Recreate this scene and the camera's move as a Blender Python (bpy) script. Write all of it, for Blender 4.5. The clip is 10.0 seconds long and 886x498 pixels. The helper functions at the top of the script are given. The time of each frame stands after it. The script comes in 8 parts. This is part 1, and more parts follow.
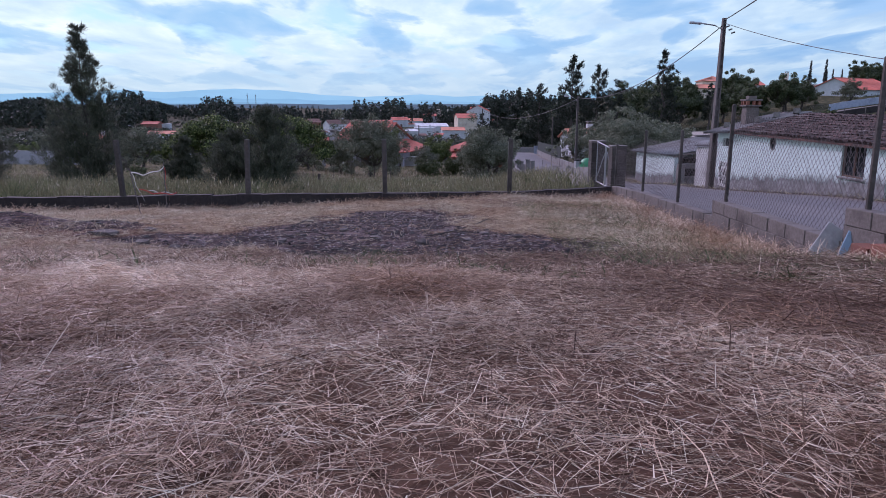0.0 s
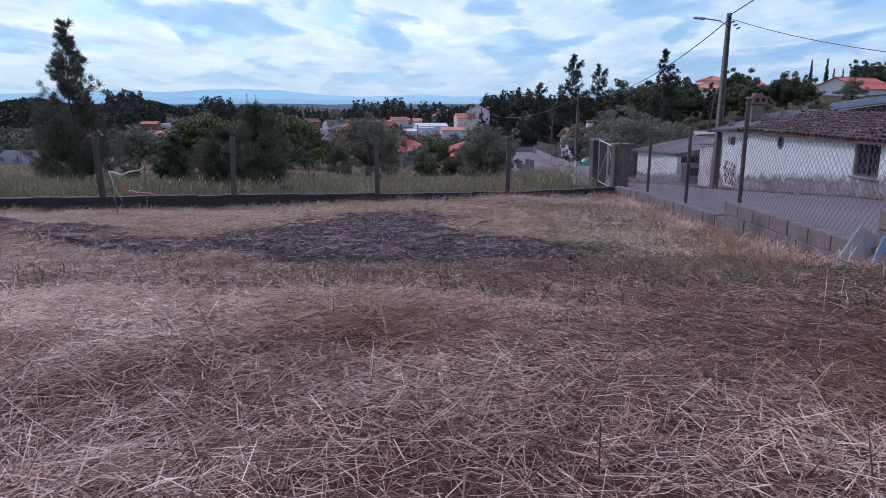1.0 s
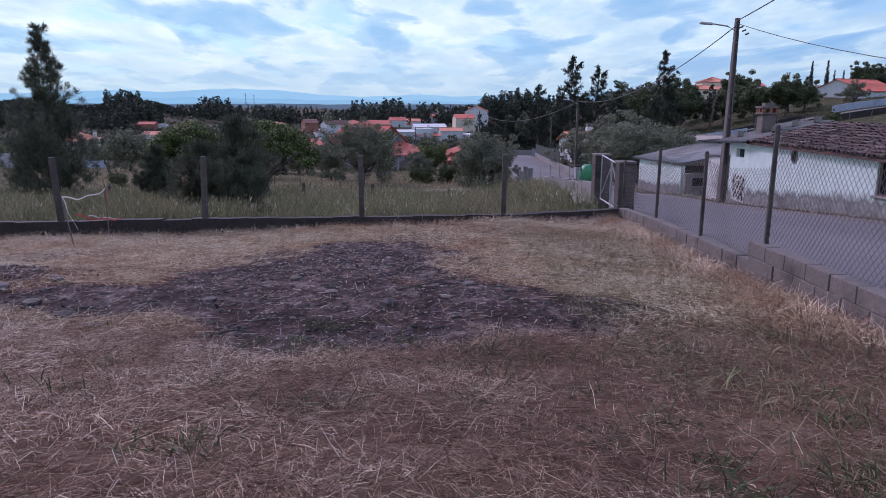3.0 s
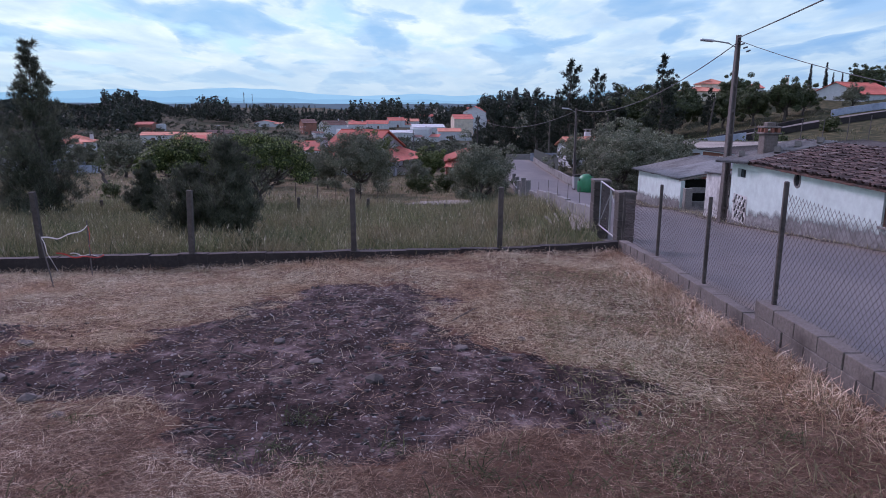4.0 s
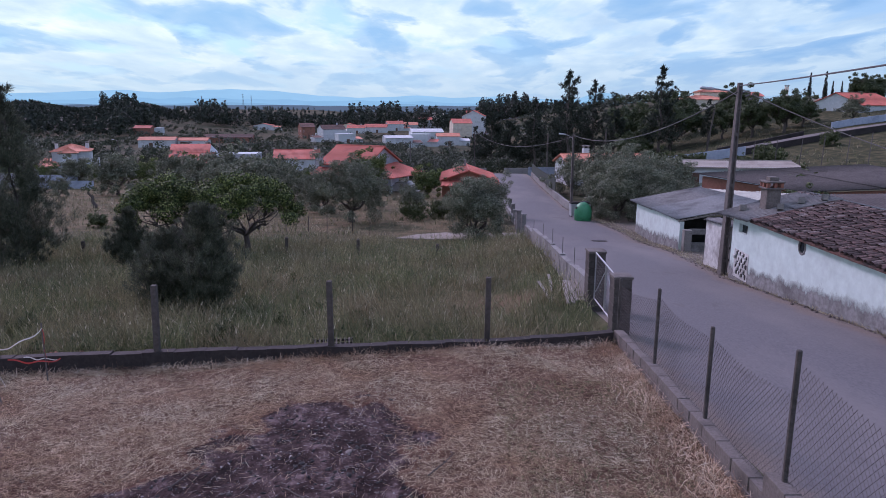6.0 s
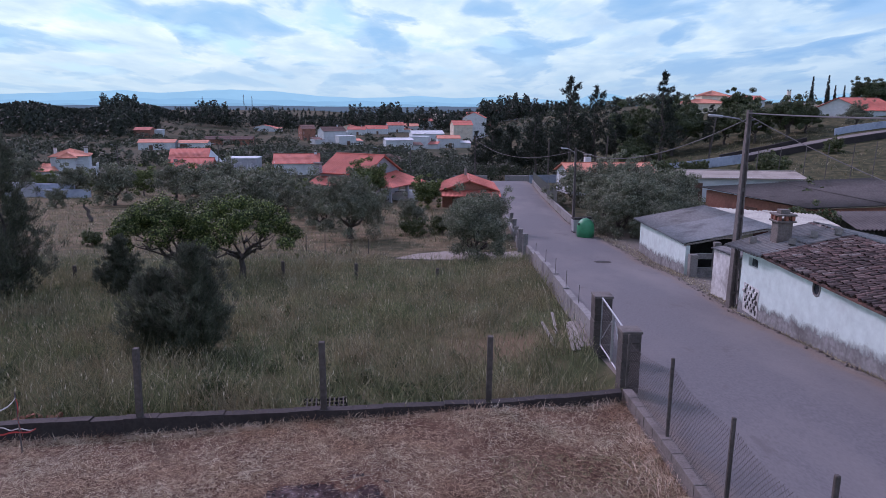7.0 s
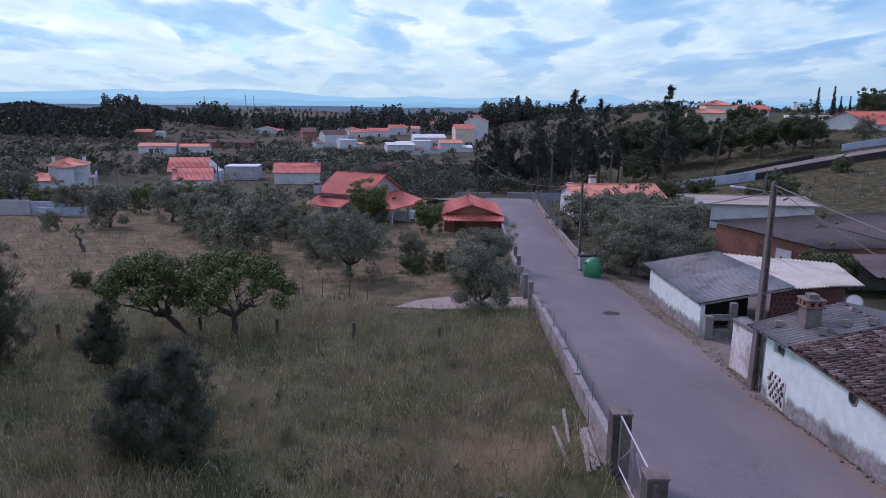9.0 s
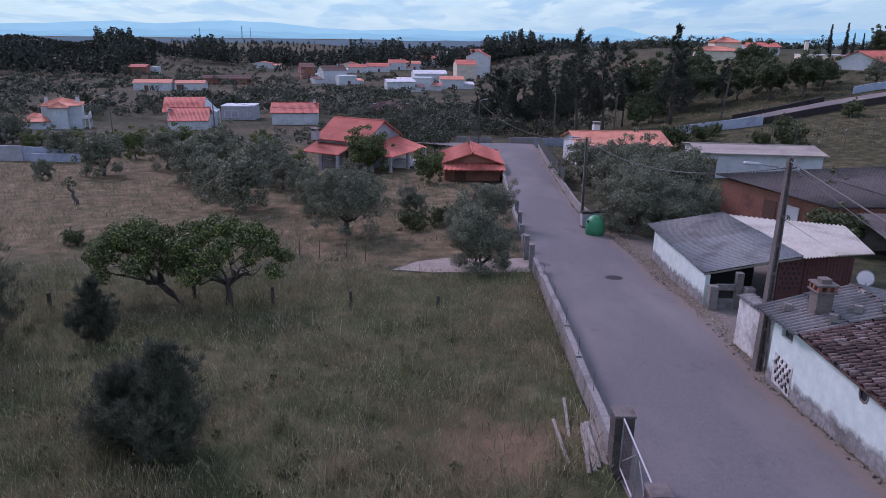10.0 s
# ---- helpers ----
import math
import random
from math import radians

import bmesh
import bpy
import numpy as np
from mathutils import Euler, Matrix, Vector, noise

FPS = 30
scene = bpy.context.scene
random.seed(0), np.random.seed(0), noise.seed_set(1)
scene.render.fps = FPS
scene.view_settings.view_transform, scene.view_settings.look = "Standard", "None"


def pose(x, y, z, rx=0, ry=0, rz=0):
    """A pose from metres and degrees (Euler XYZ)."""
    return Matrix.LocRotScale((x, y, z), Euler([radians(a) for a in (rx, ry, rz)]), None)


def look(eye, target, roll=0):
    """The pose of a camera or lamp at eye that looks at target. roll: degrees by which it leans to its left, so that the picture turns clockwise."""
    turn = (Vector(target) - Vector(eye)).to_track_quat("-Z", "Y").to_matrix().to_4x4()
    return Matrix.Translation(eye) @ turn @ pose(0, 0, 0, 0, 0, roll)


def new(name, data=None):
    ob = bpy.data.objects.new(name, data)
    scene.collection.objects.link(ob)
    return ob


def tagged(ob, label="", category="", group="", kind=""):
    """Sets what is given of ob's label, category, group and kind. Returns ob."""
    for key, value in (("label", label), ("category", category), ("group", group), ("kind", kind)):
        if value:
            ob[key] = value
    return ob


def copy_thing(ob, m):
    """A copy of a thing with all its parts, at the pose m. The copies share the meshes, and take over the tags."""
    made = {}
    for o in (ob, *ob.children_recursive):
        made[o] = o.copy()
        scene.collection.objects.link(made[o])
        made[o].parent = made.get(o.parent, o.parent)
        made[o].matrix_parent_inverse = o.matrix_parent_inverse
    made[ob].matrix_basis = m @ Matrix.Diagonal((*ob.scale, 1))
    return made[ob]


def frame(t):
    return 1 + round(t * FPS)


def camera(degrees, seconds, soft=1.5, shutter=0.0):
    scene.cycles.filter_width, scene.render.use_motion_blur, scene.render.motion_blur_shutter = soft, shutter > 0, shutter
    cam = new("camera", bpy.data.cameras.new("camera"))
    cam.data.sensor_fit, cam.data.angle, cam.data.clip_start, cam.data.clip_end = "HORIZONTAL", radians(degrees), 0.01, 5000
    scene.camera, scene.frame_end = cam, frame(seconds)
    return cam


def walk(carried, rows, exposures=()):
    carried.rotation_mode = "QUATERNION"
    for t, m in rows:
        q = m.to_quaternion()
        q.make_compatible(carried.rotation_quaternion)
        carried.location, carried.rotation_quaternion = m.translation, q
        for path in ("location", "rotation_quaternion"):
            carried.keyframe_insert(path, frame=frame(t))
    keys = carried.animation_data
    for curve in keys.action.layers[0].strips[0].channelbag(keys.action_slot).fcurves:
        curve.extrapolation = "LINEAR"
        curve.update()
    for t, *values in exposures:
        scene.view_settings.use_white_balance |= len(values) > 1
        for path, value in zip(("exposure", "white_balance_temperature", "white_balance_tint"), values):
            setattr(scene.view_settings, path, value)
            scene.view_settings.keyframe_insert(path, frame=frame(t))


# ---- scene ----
cam = camera(66.0, 10.0, soft=0.6)
PATH = [
    (0, (-0.262, -0.646, 2.493), (-0.261, 1.31, 2.076), 0.1),
    (0.5, (-0.204, -0.282, 2.466), (-0.203, 1.675, 2.05), -0.0),
    (1, (-0.152, 0.13, 2.401), (-0.15, 2.086, 1.984), 0.1),
    (1.5, (-0.156, 0.412, 2.355), (-0.154, 2.368, 1.939), -0.0),
    (2, (-0.136, 0.755, 2.327), (-0.132, 2.712, 1.911), 0.0),
    (2.5, (-0.034, 1.181, 2.486), (-0.031, 3.137, 2.07), 0.1),
    (4, (0.134, 2.161, 3.423), (0.144, 4.116, 3.004), 0.2),
    (4.5, (0.215, 2.474, 3.846), (0.225, 4.431, 3.43), 0.2),
    (5, (0.35, 2.847, 4.22), (0.362, 4.804, 3.806), 0.3),
    (5.5, (0.42, 3.112, 4.653), (0.433, 5.069, 4.238), 0.3),
    (7, (0.483, 4.445, 6.033), (0.494, 6.401, 5.619), 0.3),
    (7.5, (0.419, 4.914, 6.557), (0.431, 6.871, 6.144), 0.4),
    (8, (0.399, 5.412, 7.098), (0.409, 7.369, 6.685), 0.5),
    (8.5, (0.406, 5.936, 7.652), (0.415, 7.893, 7.238), 0.6),
    (9, (0.413, 6.463, 8.212), (0.421, 8.419, 7.798), 0.6),
    (9.5, (0.474, 7.023, 8.788), (0.479, 8.97, 8.332), 0.6),
    (10, (0.494, 7.631, 9.28), (0.501, 9.541, 8.687), 0.7),
]
walk(cam, [(t, look(eye, target, roll)) for t, eye, target, roll in PATH], [(0.0, 0.33, 5800, 61)])

# ---- light ----
SUN_AZ, SUN_EL = radians(-40), radians(38)      # azimuth from +y towards +x
sun_data = bpy.data.lights.new("sun", "SUN")
sun_data.energy, sun_data.angle, sun_data.color = 1.5, radians(14), (1.0, 0.95, 0.88)
sun = new("sun", sun_data)
sun_way = Vector((math.sin(SUN_AZ) * math.cos(SUN_EL), math.cos(SUN_AZ) * math.cos(SUN_EL), math.sin(SUN_EL)))
sun.matrix_world = look(sun_way * 60, (0, 0, 0))

world = bpy.data.worlds.new("sky")
scene.world = world
world.use_nodes = True
wt = world.node_tree
wt.nodes.clear()


def wn(kind, **props):
    n = wt.nodes.new(kind)
    for k, v in props.items():
        if k == "operation":
            n.operation = v
        elif k == "sky_type":
            n.sky_type = v
    return n


def wmath(op, a, b=None):
    n = wn("ShaderNodeMath", operation=op)
    for i, v in enumerate((a, b)):
        if v is None:
            continue
        if isinstance(v, (int, float)):
            n.inputs[i].default_value = v
        else:
            wt.links.new(v, n.inputs[i])
    return n.outputs[0]


def build_sky():
    """Broken layers of cloud that close up towards a hazy horizon, over a blue sky."""
    sky = wn("ShaderNodeTexSky", sky_type="NISHITA")
    sky.sun_disc, sky.sun_elevation, sky.sun_rotation = False, SUN_EL, SUN_AZ
    sky.air_density, sky.dust_density, sky.ozone_density = 1.0, 0.2, 2.5
    coord = wn("ShaderNodeTexCoord")
    sep = wn("ShaderNodeSeparateXYZ")
    wt.links.new(coord.outputs["Generated"], sep.inputs[0])
    rise = wmath("MAXIMUM", sep.outputs[2], 0.0)
    up = wmath("ADD", rise, 0.13)
    flat = wn("ShaderNodeCombineXYZ")
    wt.links.new(wmath("DIVIDE", sep.outputs[0], up), flat.inputs[0])
    wt.links.new(wmath("DIVIDE", sep.outputs[1], up), flat.inputs[1])

    def cloud(scale, detail, rough, shift, warp):
        m = wn("ShaderNodeMapping")
        m.inputs["Scale"].default_value = (scale * 1.5, scale * 0.85, 1)
        m.inputs["Location"].default_value = shift
        wt.links.new(flat.outputs[0], m.inputs[0])
        n = wn("ShaderNodeTexNoise")
        n.inputs["Scale"].default_value = 1.0
        n.inputs["Detail"].default_value = detail
        n.inputs["Roughness"].default_value = rough
        n.inputs["Distortion"].default_value = warp
        wt.links.new(m.outputs[0], n.inputs["Vector"])
        return n.outputs["Fac"]

    def stops(src, rows):
        r = wn("ShaderNodeValToRGB")
        els = r.color_ramp.elements
        while len(els) < len(rows):
            els.new(0.5)
        for e, (p, c) in zip(els, rows):
            e.position, e.color = p, (*c, 1)
        wt.links.new(src, r.inputs[0])
        return r.outputs[0]

    def blend(fac, a, b, mode="MIX"):
        n = wn("ShaderNodeMix")
        n.data_type, n.blend_type = "RGBA", mode
        for key, v in (("Factor", fac), ("A", a), ("B", b)):
            if isinstance(v, tuple):
                n.inputs[key].default_value = (*v, 1)
            elif isinstance(v, float):
                n.inputs[key].default_value = v
            else:
                wt.links.new(v, n.inputs[key])
        return n.outputs["Result"]

    blue = blend(1.0, sky.outputs[0], (SKY_GAIN * 0.62, SKY_GAIN * 1.05, SKY_GAIN * 0.92), "MULTIPLY")
    blue = blend(0.75, blue, (0.42, 0.76, 0.66))
    body = cloud(1.7, 8, 0.52, (3.1, 1.7, 0), 0.25)
    cover = stops(body, [(0.32, (0, 0, 0)), (0.48, (1, 1, 1))])
    lit = stops(cloud(1.5, 7, 0.55, (7.7, 4.2, 0), 0.2), [(0.36, (0.46, 0.78, 0.65)), (0.5, (0.58, 0.91, 0.69)), (0.62, (0.72, 1.04, 0.73))])
    # grey-blue bellies under the bright tops
    belly = stops(cloud(1.25, 6, 0.5, (1.3, 9.1, 0), 0.35), [(0.50, (0, 0, 0)), (0.56, (0.7, 0.7, 0.7)), (0.66, (0.95, 0.95, 0.95))])
    col = blend(cover, blue, blend(belly, lit, (0.255, 0.60, 0.62)))
    # haze at the foot of the sky
    col = blend(stops(rise, [(0.0, (0.85, 0.85, 0.85)), (0.03, (0.6, 0.6, 0.6)), (0.085, (0, 0, 0))]), col, (0.39, 0.67, 0.56))
    # brighter towards the hidden sun, greyer away from it
    side = wmath("MULTIPLY_ADD", sep.outputs[0], -0.5)
    side.node.inputs[2].default_value = 0.5
    col = blend(1.0, col, stops(side, [(0.25, (0.76, 0.83, 0.92)), (0.5, (0.97, 0.98, 1.0)), (0.8, (1.10, 1.07, 1.03))]), "MULTIPLY")
    # unseen sky overhead: a dimmer, less green tint added to neutralise the ground's light
    col = blend(1.0, col, stops(rise, [(0.16, (1, 1, 1)), (0.4, (0.90, 0.74, 0.92))]), "MULTIPLY")
    bg = wn("ShaderNodeBackground")
    bg.inputs["Strength"].default_value = SKY_STRENGTH
    wt.links.new(col, bg.inputs[0])
    out = wn("ShaderNodeOutputWorld")
    wt.links.new(bg.outputs[0], out.inputs[0])


SKY_GAIN, SKY_STRENGTH = 0.13, 0.85
build_sky()


# ---- materials ----
def material(name):
    m = bpy.data.materials.new(name)
    m.use_nodes = True
    return m, m.node_tree, m.node_tree.nodes["Principled BSDF"]


def ramp(nt, src, stops):
    r = nt.nodes.new("ShaderNodeValToRGB")
    els = r.color_ramp.elements
    while len(els) < len(stops):
        els.new(0.5)
    for e, (p, c) in zip(els, stops):
        e.position, e.color = p, (*c, 1)
    nt.links.new(src, r.inputs[0])
    return r.outputs[0]


def noise_tex(nt, scale, detail=4, rough=0.6, stretch=(1, 1, 1), local=False):
    m = nt.nodes.new("ShaderNodeMapping")
    m.inputs["Scale"].default_value = stretch
    if local:
        nt.links.new(nt.nodes.new("ShaderNodeTexCoord").outputs["Object"], m.inputs[0])
    else:
        nt.links.new(nt.nodes.new("ShaderNodeNewGeometry").outputs["Position"], m.inputs[0])
    n = nt.nodes.new("ShaderNodeTexNoise")
    n.inputs["Scale"].default_value, n.inputs["Detail"].default_value, n.inputs["Roughness"].default_value = scale, detail, rough
    nt.links.new(m.outputs[0], n.inputs["Vector"])
    return n.outputs["Fac"]


def mix_rgb(nt, fac, a, b, mode="MIX"):
    n = nt.nodes.new("ShaderNodeMix")
    n.data_type, n.blend_type = "RGBA", mode
    for key, v in (("Factor", fac), ("A", a), ("B", b)):
        if isinstance(v, (int, float)):
            n.inputs[key].default_value = v
        elif isinstance(v, tuple):
            n.inputs[key].default_value = (*v, 1)
        else:
            nt.links.new(v, n.inputs[key])
    return n.outputs["Result"]


def bump(nt, bsdf, src, strength, dist):
    b = nt.nodes.new("ShaderNodeBump")
    b.inputs["Strength"].default_value, b.inputs["Distance"].default_value = strength, dist
    nt.links.new(src, b.inputs["Height"])
    nt.links.new(b.outputs[0], bsdf.inputs["Normal"])


def surface(name, dark, light, scale=6.0, stain=None, stain_scale=0.7, stain_at=(0.5, 0.7), rough=0.85, relief=0.3, dist=0.01, metal=0.0,
            stretch=(1, 1, 1), spread=0.0, local=False):
    """Two-scale surface: grain between dark and light, larger stains over it, a bump, and a shift of tone from piece to piece."""
    m, nt, b = material(name)
    fine = noise_tex(nt, scale, 6, 0.65, stretch, local)
    col = ramp(nt, fine, [(0.3, dark), (0.7, light)])
    if stain:
        big = noise_tex(nt, stain_scale, 5, 0.6, stretch, local)
        fac = ramp(nt, big, [(stain_at[0], (0, 0, 0)), (stain_at[1], (1, 1, 1))])
        col = mix_rgb(nt, fac, col, stain)
    if spread:
        rnd = nt.nodes.new("ShaderNodeObjectInfo").outputs["Random"]
        tone = ramp(nt, rnd, [(0, (1 - spread,) * 3), (1, (1, 1, 1))])
        col = mix_rgb(nt, 1.0, col, tone, "MULTIPLY")
    nt.links.new(col, b.inputs["Base Color"])
    b.inputs["Roughness"].default_value, b.inputs["Metallic"].default_value = rough, metal
    if relief:
        bump(nt, b, fine, relief, dist)
    return m


def leafy(name, dark, light, extra=None, rough=0.6, thin=0.25, patch=None, patch_scale=0.35, full=0.75, patch_at=(0.42, 0.62)):
    """Leaves and blades: each island has its own tone, with some light coming through."""
    m, nt, b = material(name)
    rnd = nt.nodes.new("ShaderNodeNewGeometry").outputs["Random Per Island"]
    stops = [(0.0, dark), (full, light)] + ([(1.0, extra)] if extra else [])
    col = ramp(nt, rnd, stops)
    if patch:
        away = ramp(nt, noise_tex(nt, patch_scale, 4, 0.65), [(patch_at[0], (0, 0, 0)), (patch_at[1], (1, 1, 1))])
        col = mix_rgb(nt, away, col, ramp(nt, rnd, [(0.0, patch[0]), (1.0, patch[1])]))
    big = noise_tex(nt, 0.6, 3, 0.5)
    col = mix_rgb(nt, 1.0, col, ramp(nt, big, [(0.3, (0.75, 0.75, 0.75)), (0.7, (1.15, 1.15, 1.1))]), "MULTIPLY")
    nt.links.new(col, b.inputs["Base Color"])
    b.inputs["Roughness"].default_value = rough
    b.inputs["Specular IOR Level"].default_value = 0.25
    if thin:
        tr = nt.nodes.new("ShaderNodeBsdfTranslucent")
        nt.links.new(col, tr.inputs[0])
        mx = nt.nodes.new("ShaderNodeMixShader")
        mx.inputs[0].default_value = thin
        nt.links.new(b.outputs[0], mx.inputs[1])
        nt.links.new(tr.outputs[0], mx.inputs[2])
        nt.links.new(mx.outputs[0], nt.nodes["Material Output"].inputs[0])
    return m


def plain(name, colour, rough=0.6, metal=0.0):
    m, nt, b = material(name)
    b.inputs["Base Color"].default_value = (*colour, 1)
    b.inputs["Roughness"].default_value, b.inputs["Metallic"].default_value = rough, metal
    return m


M_CONCRETE = surface("weathered_concrete", (0.16, 0.15, 0.145), (0.30, 0.285, 0.27), 14, (0.10, 0.095, 0.09), 1.3, relief=0.5, spread=0.15)
M_BLOCK = surface("concrete_block", (0.16, 0.145, 0.135), (0.29, 0.27, 0.25), 26, (0.09, 0.082, 0.075), 1.8, relief=0.7, spread=0.22)
M_OLDBLOCK = surface("aged_concrete_block", (0.125, 0.105, 0.095), (0.21, 0.18, 0.165), 26, (0.075, 0.062, 0.055), 1.4, relief=0.7, spread=0.12)
# dark concrete of the posts; on the gate pillars it paints in shade
M_DARKPOST = surface("weathered_shaded_concrete", (0.055, 0.045, 0.040), (0.12, 0.10, 0.09), 16, (0.04, 0.033, 0.03), 1.6, relief=0.5, spread=0.2)
M_DARKCHIM = surface("brown_grey_render", (0.115, 0.095, 0.085), (0.20, 0.17, 0.155), 18, (0.07, 0.06, 0.055), 2.0, relief=0.5)
M_RENDER = surface("rough_render", (0.165, 0.155, 0.15), (0.29, 0.275, 0.265), 10, (0.10, 0.094, 0.09), 0.9, relief=0.6)
M_DARKWALL = surface("near_black_wall", (0.020, 0.015, 0.015), (0.048, 0.038, 0.036), 12, (0.014, 0.011, 0.011), 1.0, relief=0.5)
M_ASPHALT = surface("worn_asphalt", (0.12, 0.103, 0.097), (0.185, 0.162, 0.152), 22, (0.26, 0.205, 0.175), 0.32, (0.45, 0.75), rough=0.8, relief=0.35, dist=0.006, stretch=(1, 0.4, 1))
def road_material():
    """Worn asphalt with brown dust lying along its edges."""
    m = surface("worn_asphalt", (0.098, 0.092, 0.096), (0.155, 0.146, 0.152), 22, (0.19, 0.172, 0.165), 0.32, (0.45, 0.75), rough=0.8, relief=0.35, dist=0.006, stretch=(1, 0.4, 1))
    nt = m.node_tree
    b = nt.nodes["Principled BSDF"]
    col = b.inputs["Base Color"].links[0].from_socket
    a = nt.nodes.new("ShaderNodeAttribute")
    a.attribute_name = "verge"
    add = nt.nodes.new("ShaderNodeMath")
    add.operation = "MULTIPLY_ADD"
    nt.links.new(noise_tex(nt, 1.3, 6, 0.65), add.inputs[0])
    add.inputs[1].default_value = 0.8
    nt.links.new(a.outputs["Fac"], add.inputs[2])
    dust = ramp(nt, noise_tex(nt, 30, 5, 0.7), [(0.3, (0.12, 0.092, 0.076)), (0.7, (0.235, 0.19, 0.16))])
    patch = ramp(nt, noise_tex(nt, 0.9, 6, 0.7, (1, 0.5, 1)), [(0.60, (0, 0, 0)), (0.66, (0.45, 0.45, 0.45))])
    col = mix_rgb(nt, patch, col, (0.09, 0.078, 0.074))
    nt.links.new(mix_rgb(nt, ramp(nt, add.outputs[0], [(0.70, (0, 0, 0)), (1.2, (1, 1, 1))]), col, dust), b.inputs["Base Color"])
    return m


M_ROAD = road_material()
M_WHITEWASH = surface("whitewash", (0.47, 0.565, 0.54), (0.60, 0.71, 0.675), 3, (0.40, 0.45, 0.44), 0.8, (0.52, 0.80), rough=0.9, relief=0.25)
M_HOUSEWHITE = surface("painted_wall_white", (0.49, 0.53, 0.55), (0.61, 0.65, 0.67), 2.0, (0.42, 0.45, 0.46), 0.4, rough=0.9, relief=0.1)
M_HOUSECREAM = surface("painted_wall_cream", (0.60, 0.53, 0.42), (0.72, 0.65, 0.53), 2.0, (0.5, 0.44, 0.36), 0.4, rough=0.9, relief=0.1)
M_HOUSEGREY = surface("painted_wall_grey", (0.30, 0.31, 0.34), (0.42, 0.43, 0.46), 2.0, (0.26, 0.26, 0.28), 0.4, rough=0.9, relief=0.1)
M_HOUSEBROWN = surface("bare_brick_wall", (0.26, 0.11, 0.078), (0.39, 0.175, 0.12), 6.0, (0.18, 0.085, 0.065), 0.6, rough=0.9, relief=0.3)
M_ROOFRED = surface("red_roof_tiles", (0.46, 0.10, 0.065), (0.60, 0.17, 0.115), 5.0, (0.36, 0.085, 0.06), 0.6, rough=0.75, relief=0.3, spread=0.12)
M_ROOFORANGE = surface("orange_roof_tiles", (0.50, 0.17, 0.10), (0.64, 0.27, 0.17), 5.0, (0.40, 0.14, 0.09), 0.6, rough=0.75, relief=0.3)
M_ROOFOLD = surface("old_brown_roof_tiles", (0.10, 0.045, 0.035), (0.26, 0.13, 0.10), 9.0, (0.055, 0.04, 0.036), 1.6, (0.4, 0.62), rough=0.9, relief=0.5, spread=0.45)
M_FIBRE = surface("fibre_cement_sheet", (0.18, 0.17, 0.163), (0.30, 0.285, 0.275), 9.0, (0.11, 0.10, 0.095), 0.7, (0.48, 0.75), rough=0.9, relief=0.3, spread=0.15)
M_FIBREDARK = surface("dark_fibre_cement_sheet", (0.055, 0.049, 0.048), (0.12, 0.108, 0.105), 9.0, (0.038, 0.034, 0.033), 0.7, (0.5, 0.8), rough=0.9, relief=0.3, spread=0.15)
M_PEEL = surface("peeling_whitewash", (0.36, 0.35, 0.34), (0.66, 0.66, 0.64), 3.5, (0.20, 0.18, 0.165), 1.1, (0.48, 0.72), rough=0.9, relief=0.5)
M_CREAMROOF = surface("cream_roof_sheet", (0.24, 0.215, 0.185), (0.34, 0.31, 0.27), 3.0, (0.19, 0.165, 0.14), 0.6, rough=0.7, relief=0.2)
M_FIBREPALE = surface("pale_fibre_cement_sheet", (0.235, 0.23, 0.23), (0.36, 0.355, 0.35), 9.0, (0.15, 0.145, 0.145), 0.8, (0.48, 0.75), rough=0.85, relief=0.3, spread=0.1)
M_TIN = surface("pale_metal_sheet", (0.33, 0.33, 0.29), (0.46, 0.46, 0.40), 3.0, (0.24, 0.225, 0.20), 0.5, rough=0.6, relief=0.1)
M_REDBOARD = surface("dark_red_cladding", (0.07, 0.026, 0.022), (0.12, 0.042, 0.035), 6.0, (0.09, 0.03, 0.03), 0.8, rough=0.8, relief=0.3)
M_GREYPOST = surface("grey_pole_concrete", (0.085, 0.072, 0.067), (0.155, 0.135, 0.125), 9, (0.065, 0.056, 0.052), 0.8, relief=0.4)
M_STEEL = surface("galvanised_steel", (0.30, 0.30, 0.31), (0.45, 0.45, 0.46), 20, rough=0.5, metal=0.7, relief=0.1)
M_WIRE = surface("rusty_wire", (0.10, 0.085, 0.082), (0.19, 0.165, 0.16), 30, rough=0.7, metal=0.2, relief=0)
M_DULLMETAL = plain("dull_painted_metal", (0.42, 0.43, 0.45), 0.5)
M_WHITEMETAL = plain("white_painted_metal", (0.75, 0.75, 0.76), 0.45)
M_CABLE = plain("grey_weathered_cable", (0.11, 0.105, 0.105), 0.7)
M_GREENPLASTIC = surface("green_fibreglass", (0.010, 0.20, 0.085), (0.018, 0.27, 0.12), 3.0, (0.02, 0.15, 0.075), 1.2, rough=0.45, relief=0.05)
M_GREYPLASTIC = plain("grey_plastic", (0.38, 0.39, 0.40), 0.5)
M_GLASS = plain("dark_window_glass", (0.02, 0.025, 0.03), 0.08)
# near-black: lids, wheels and crate, and painted shade in holes and sheds
M_DARK = surface("black_parts_and_shade", (0.012, 0.011, 0.011), (0.03, 0.028, 0.027), 4, relief=0)
M_WOOD = surface("weathered_wood", (0.22, 0.19, 0.16), (0.42, 0.38, 0.34), 12, (0.16, 0.14, 0.12), 2.0, stretch=(6, 1, 1), relief=0.5, spread=0.25, local=True)
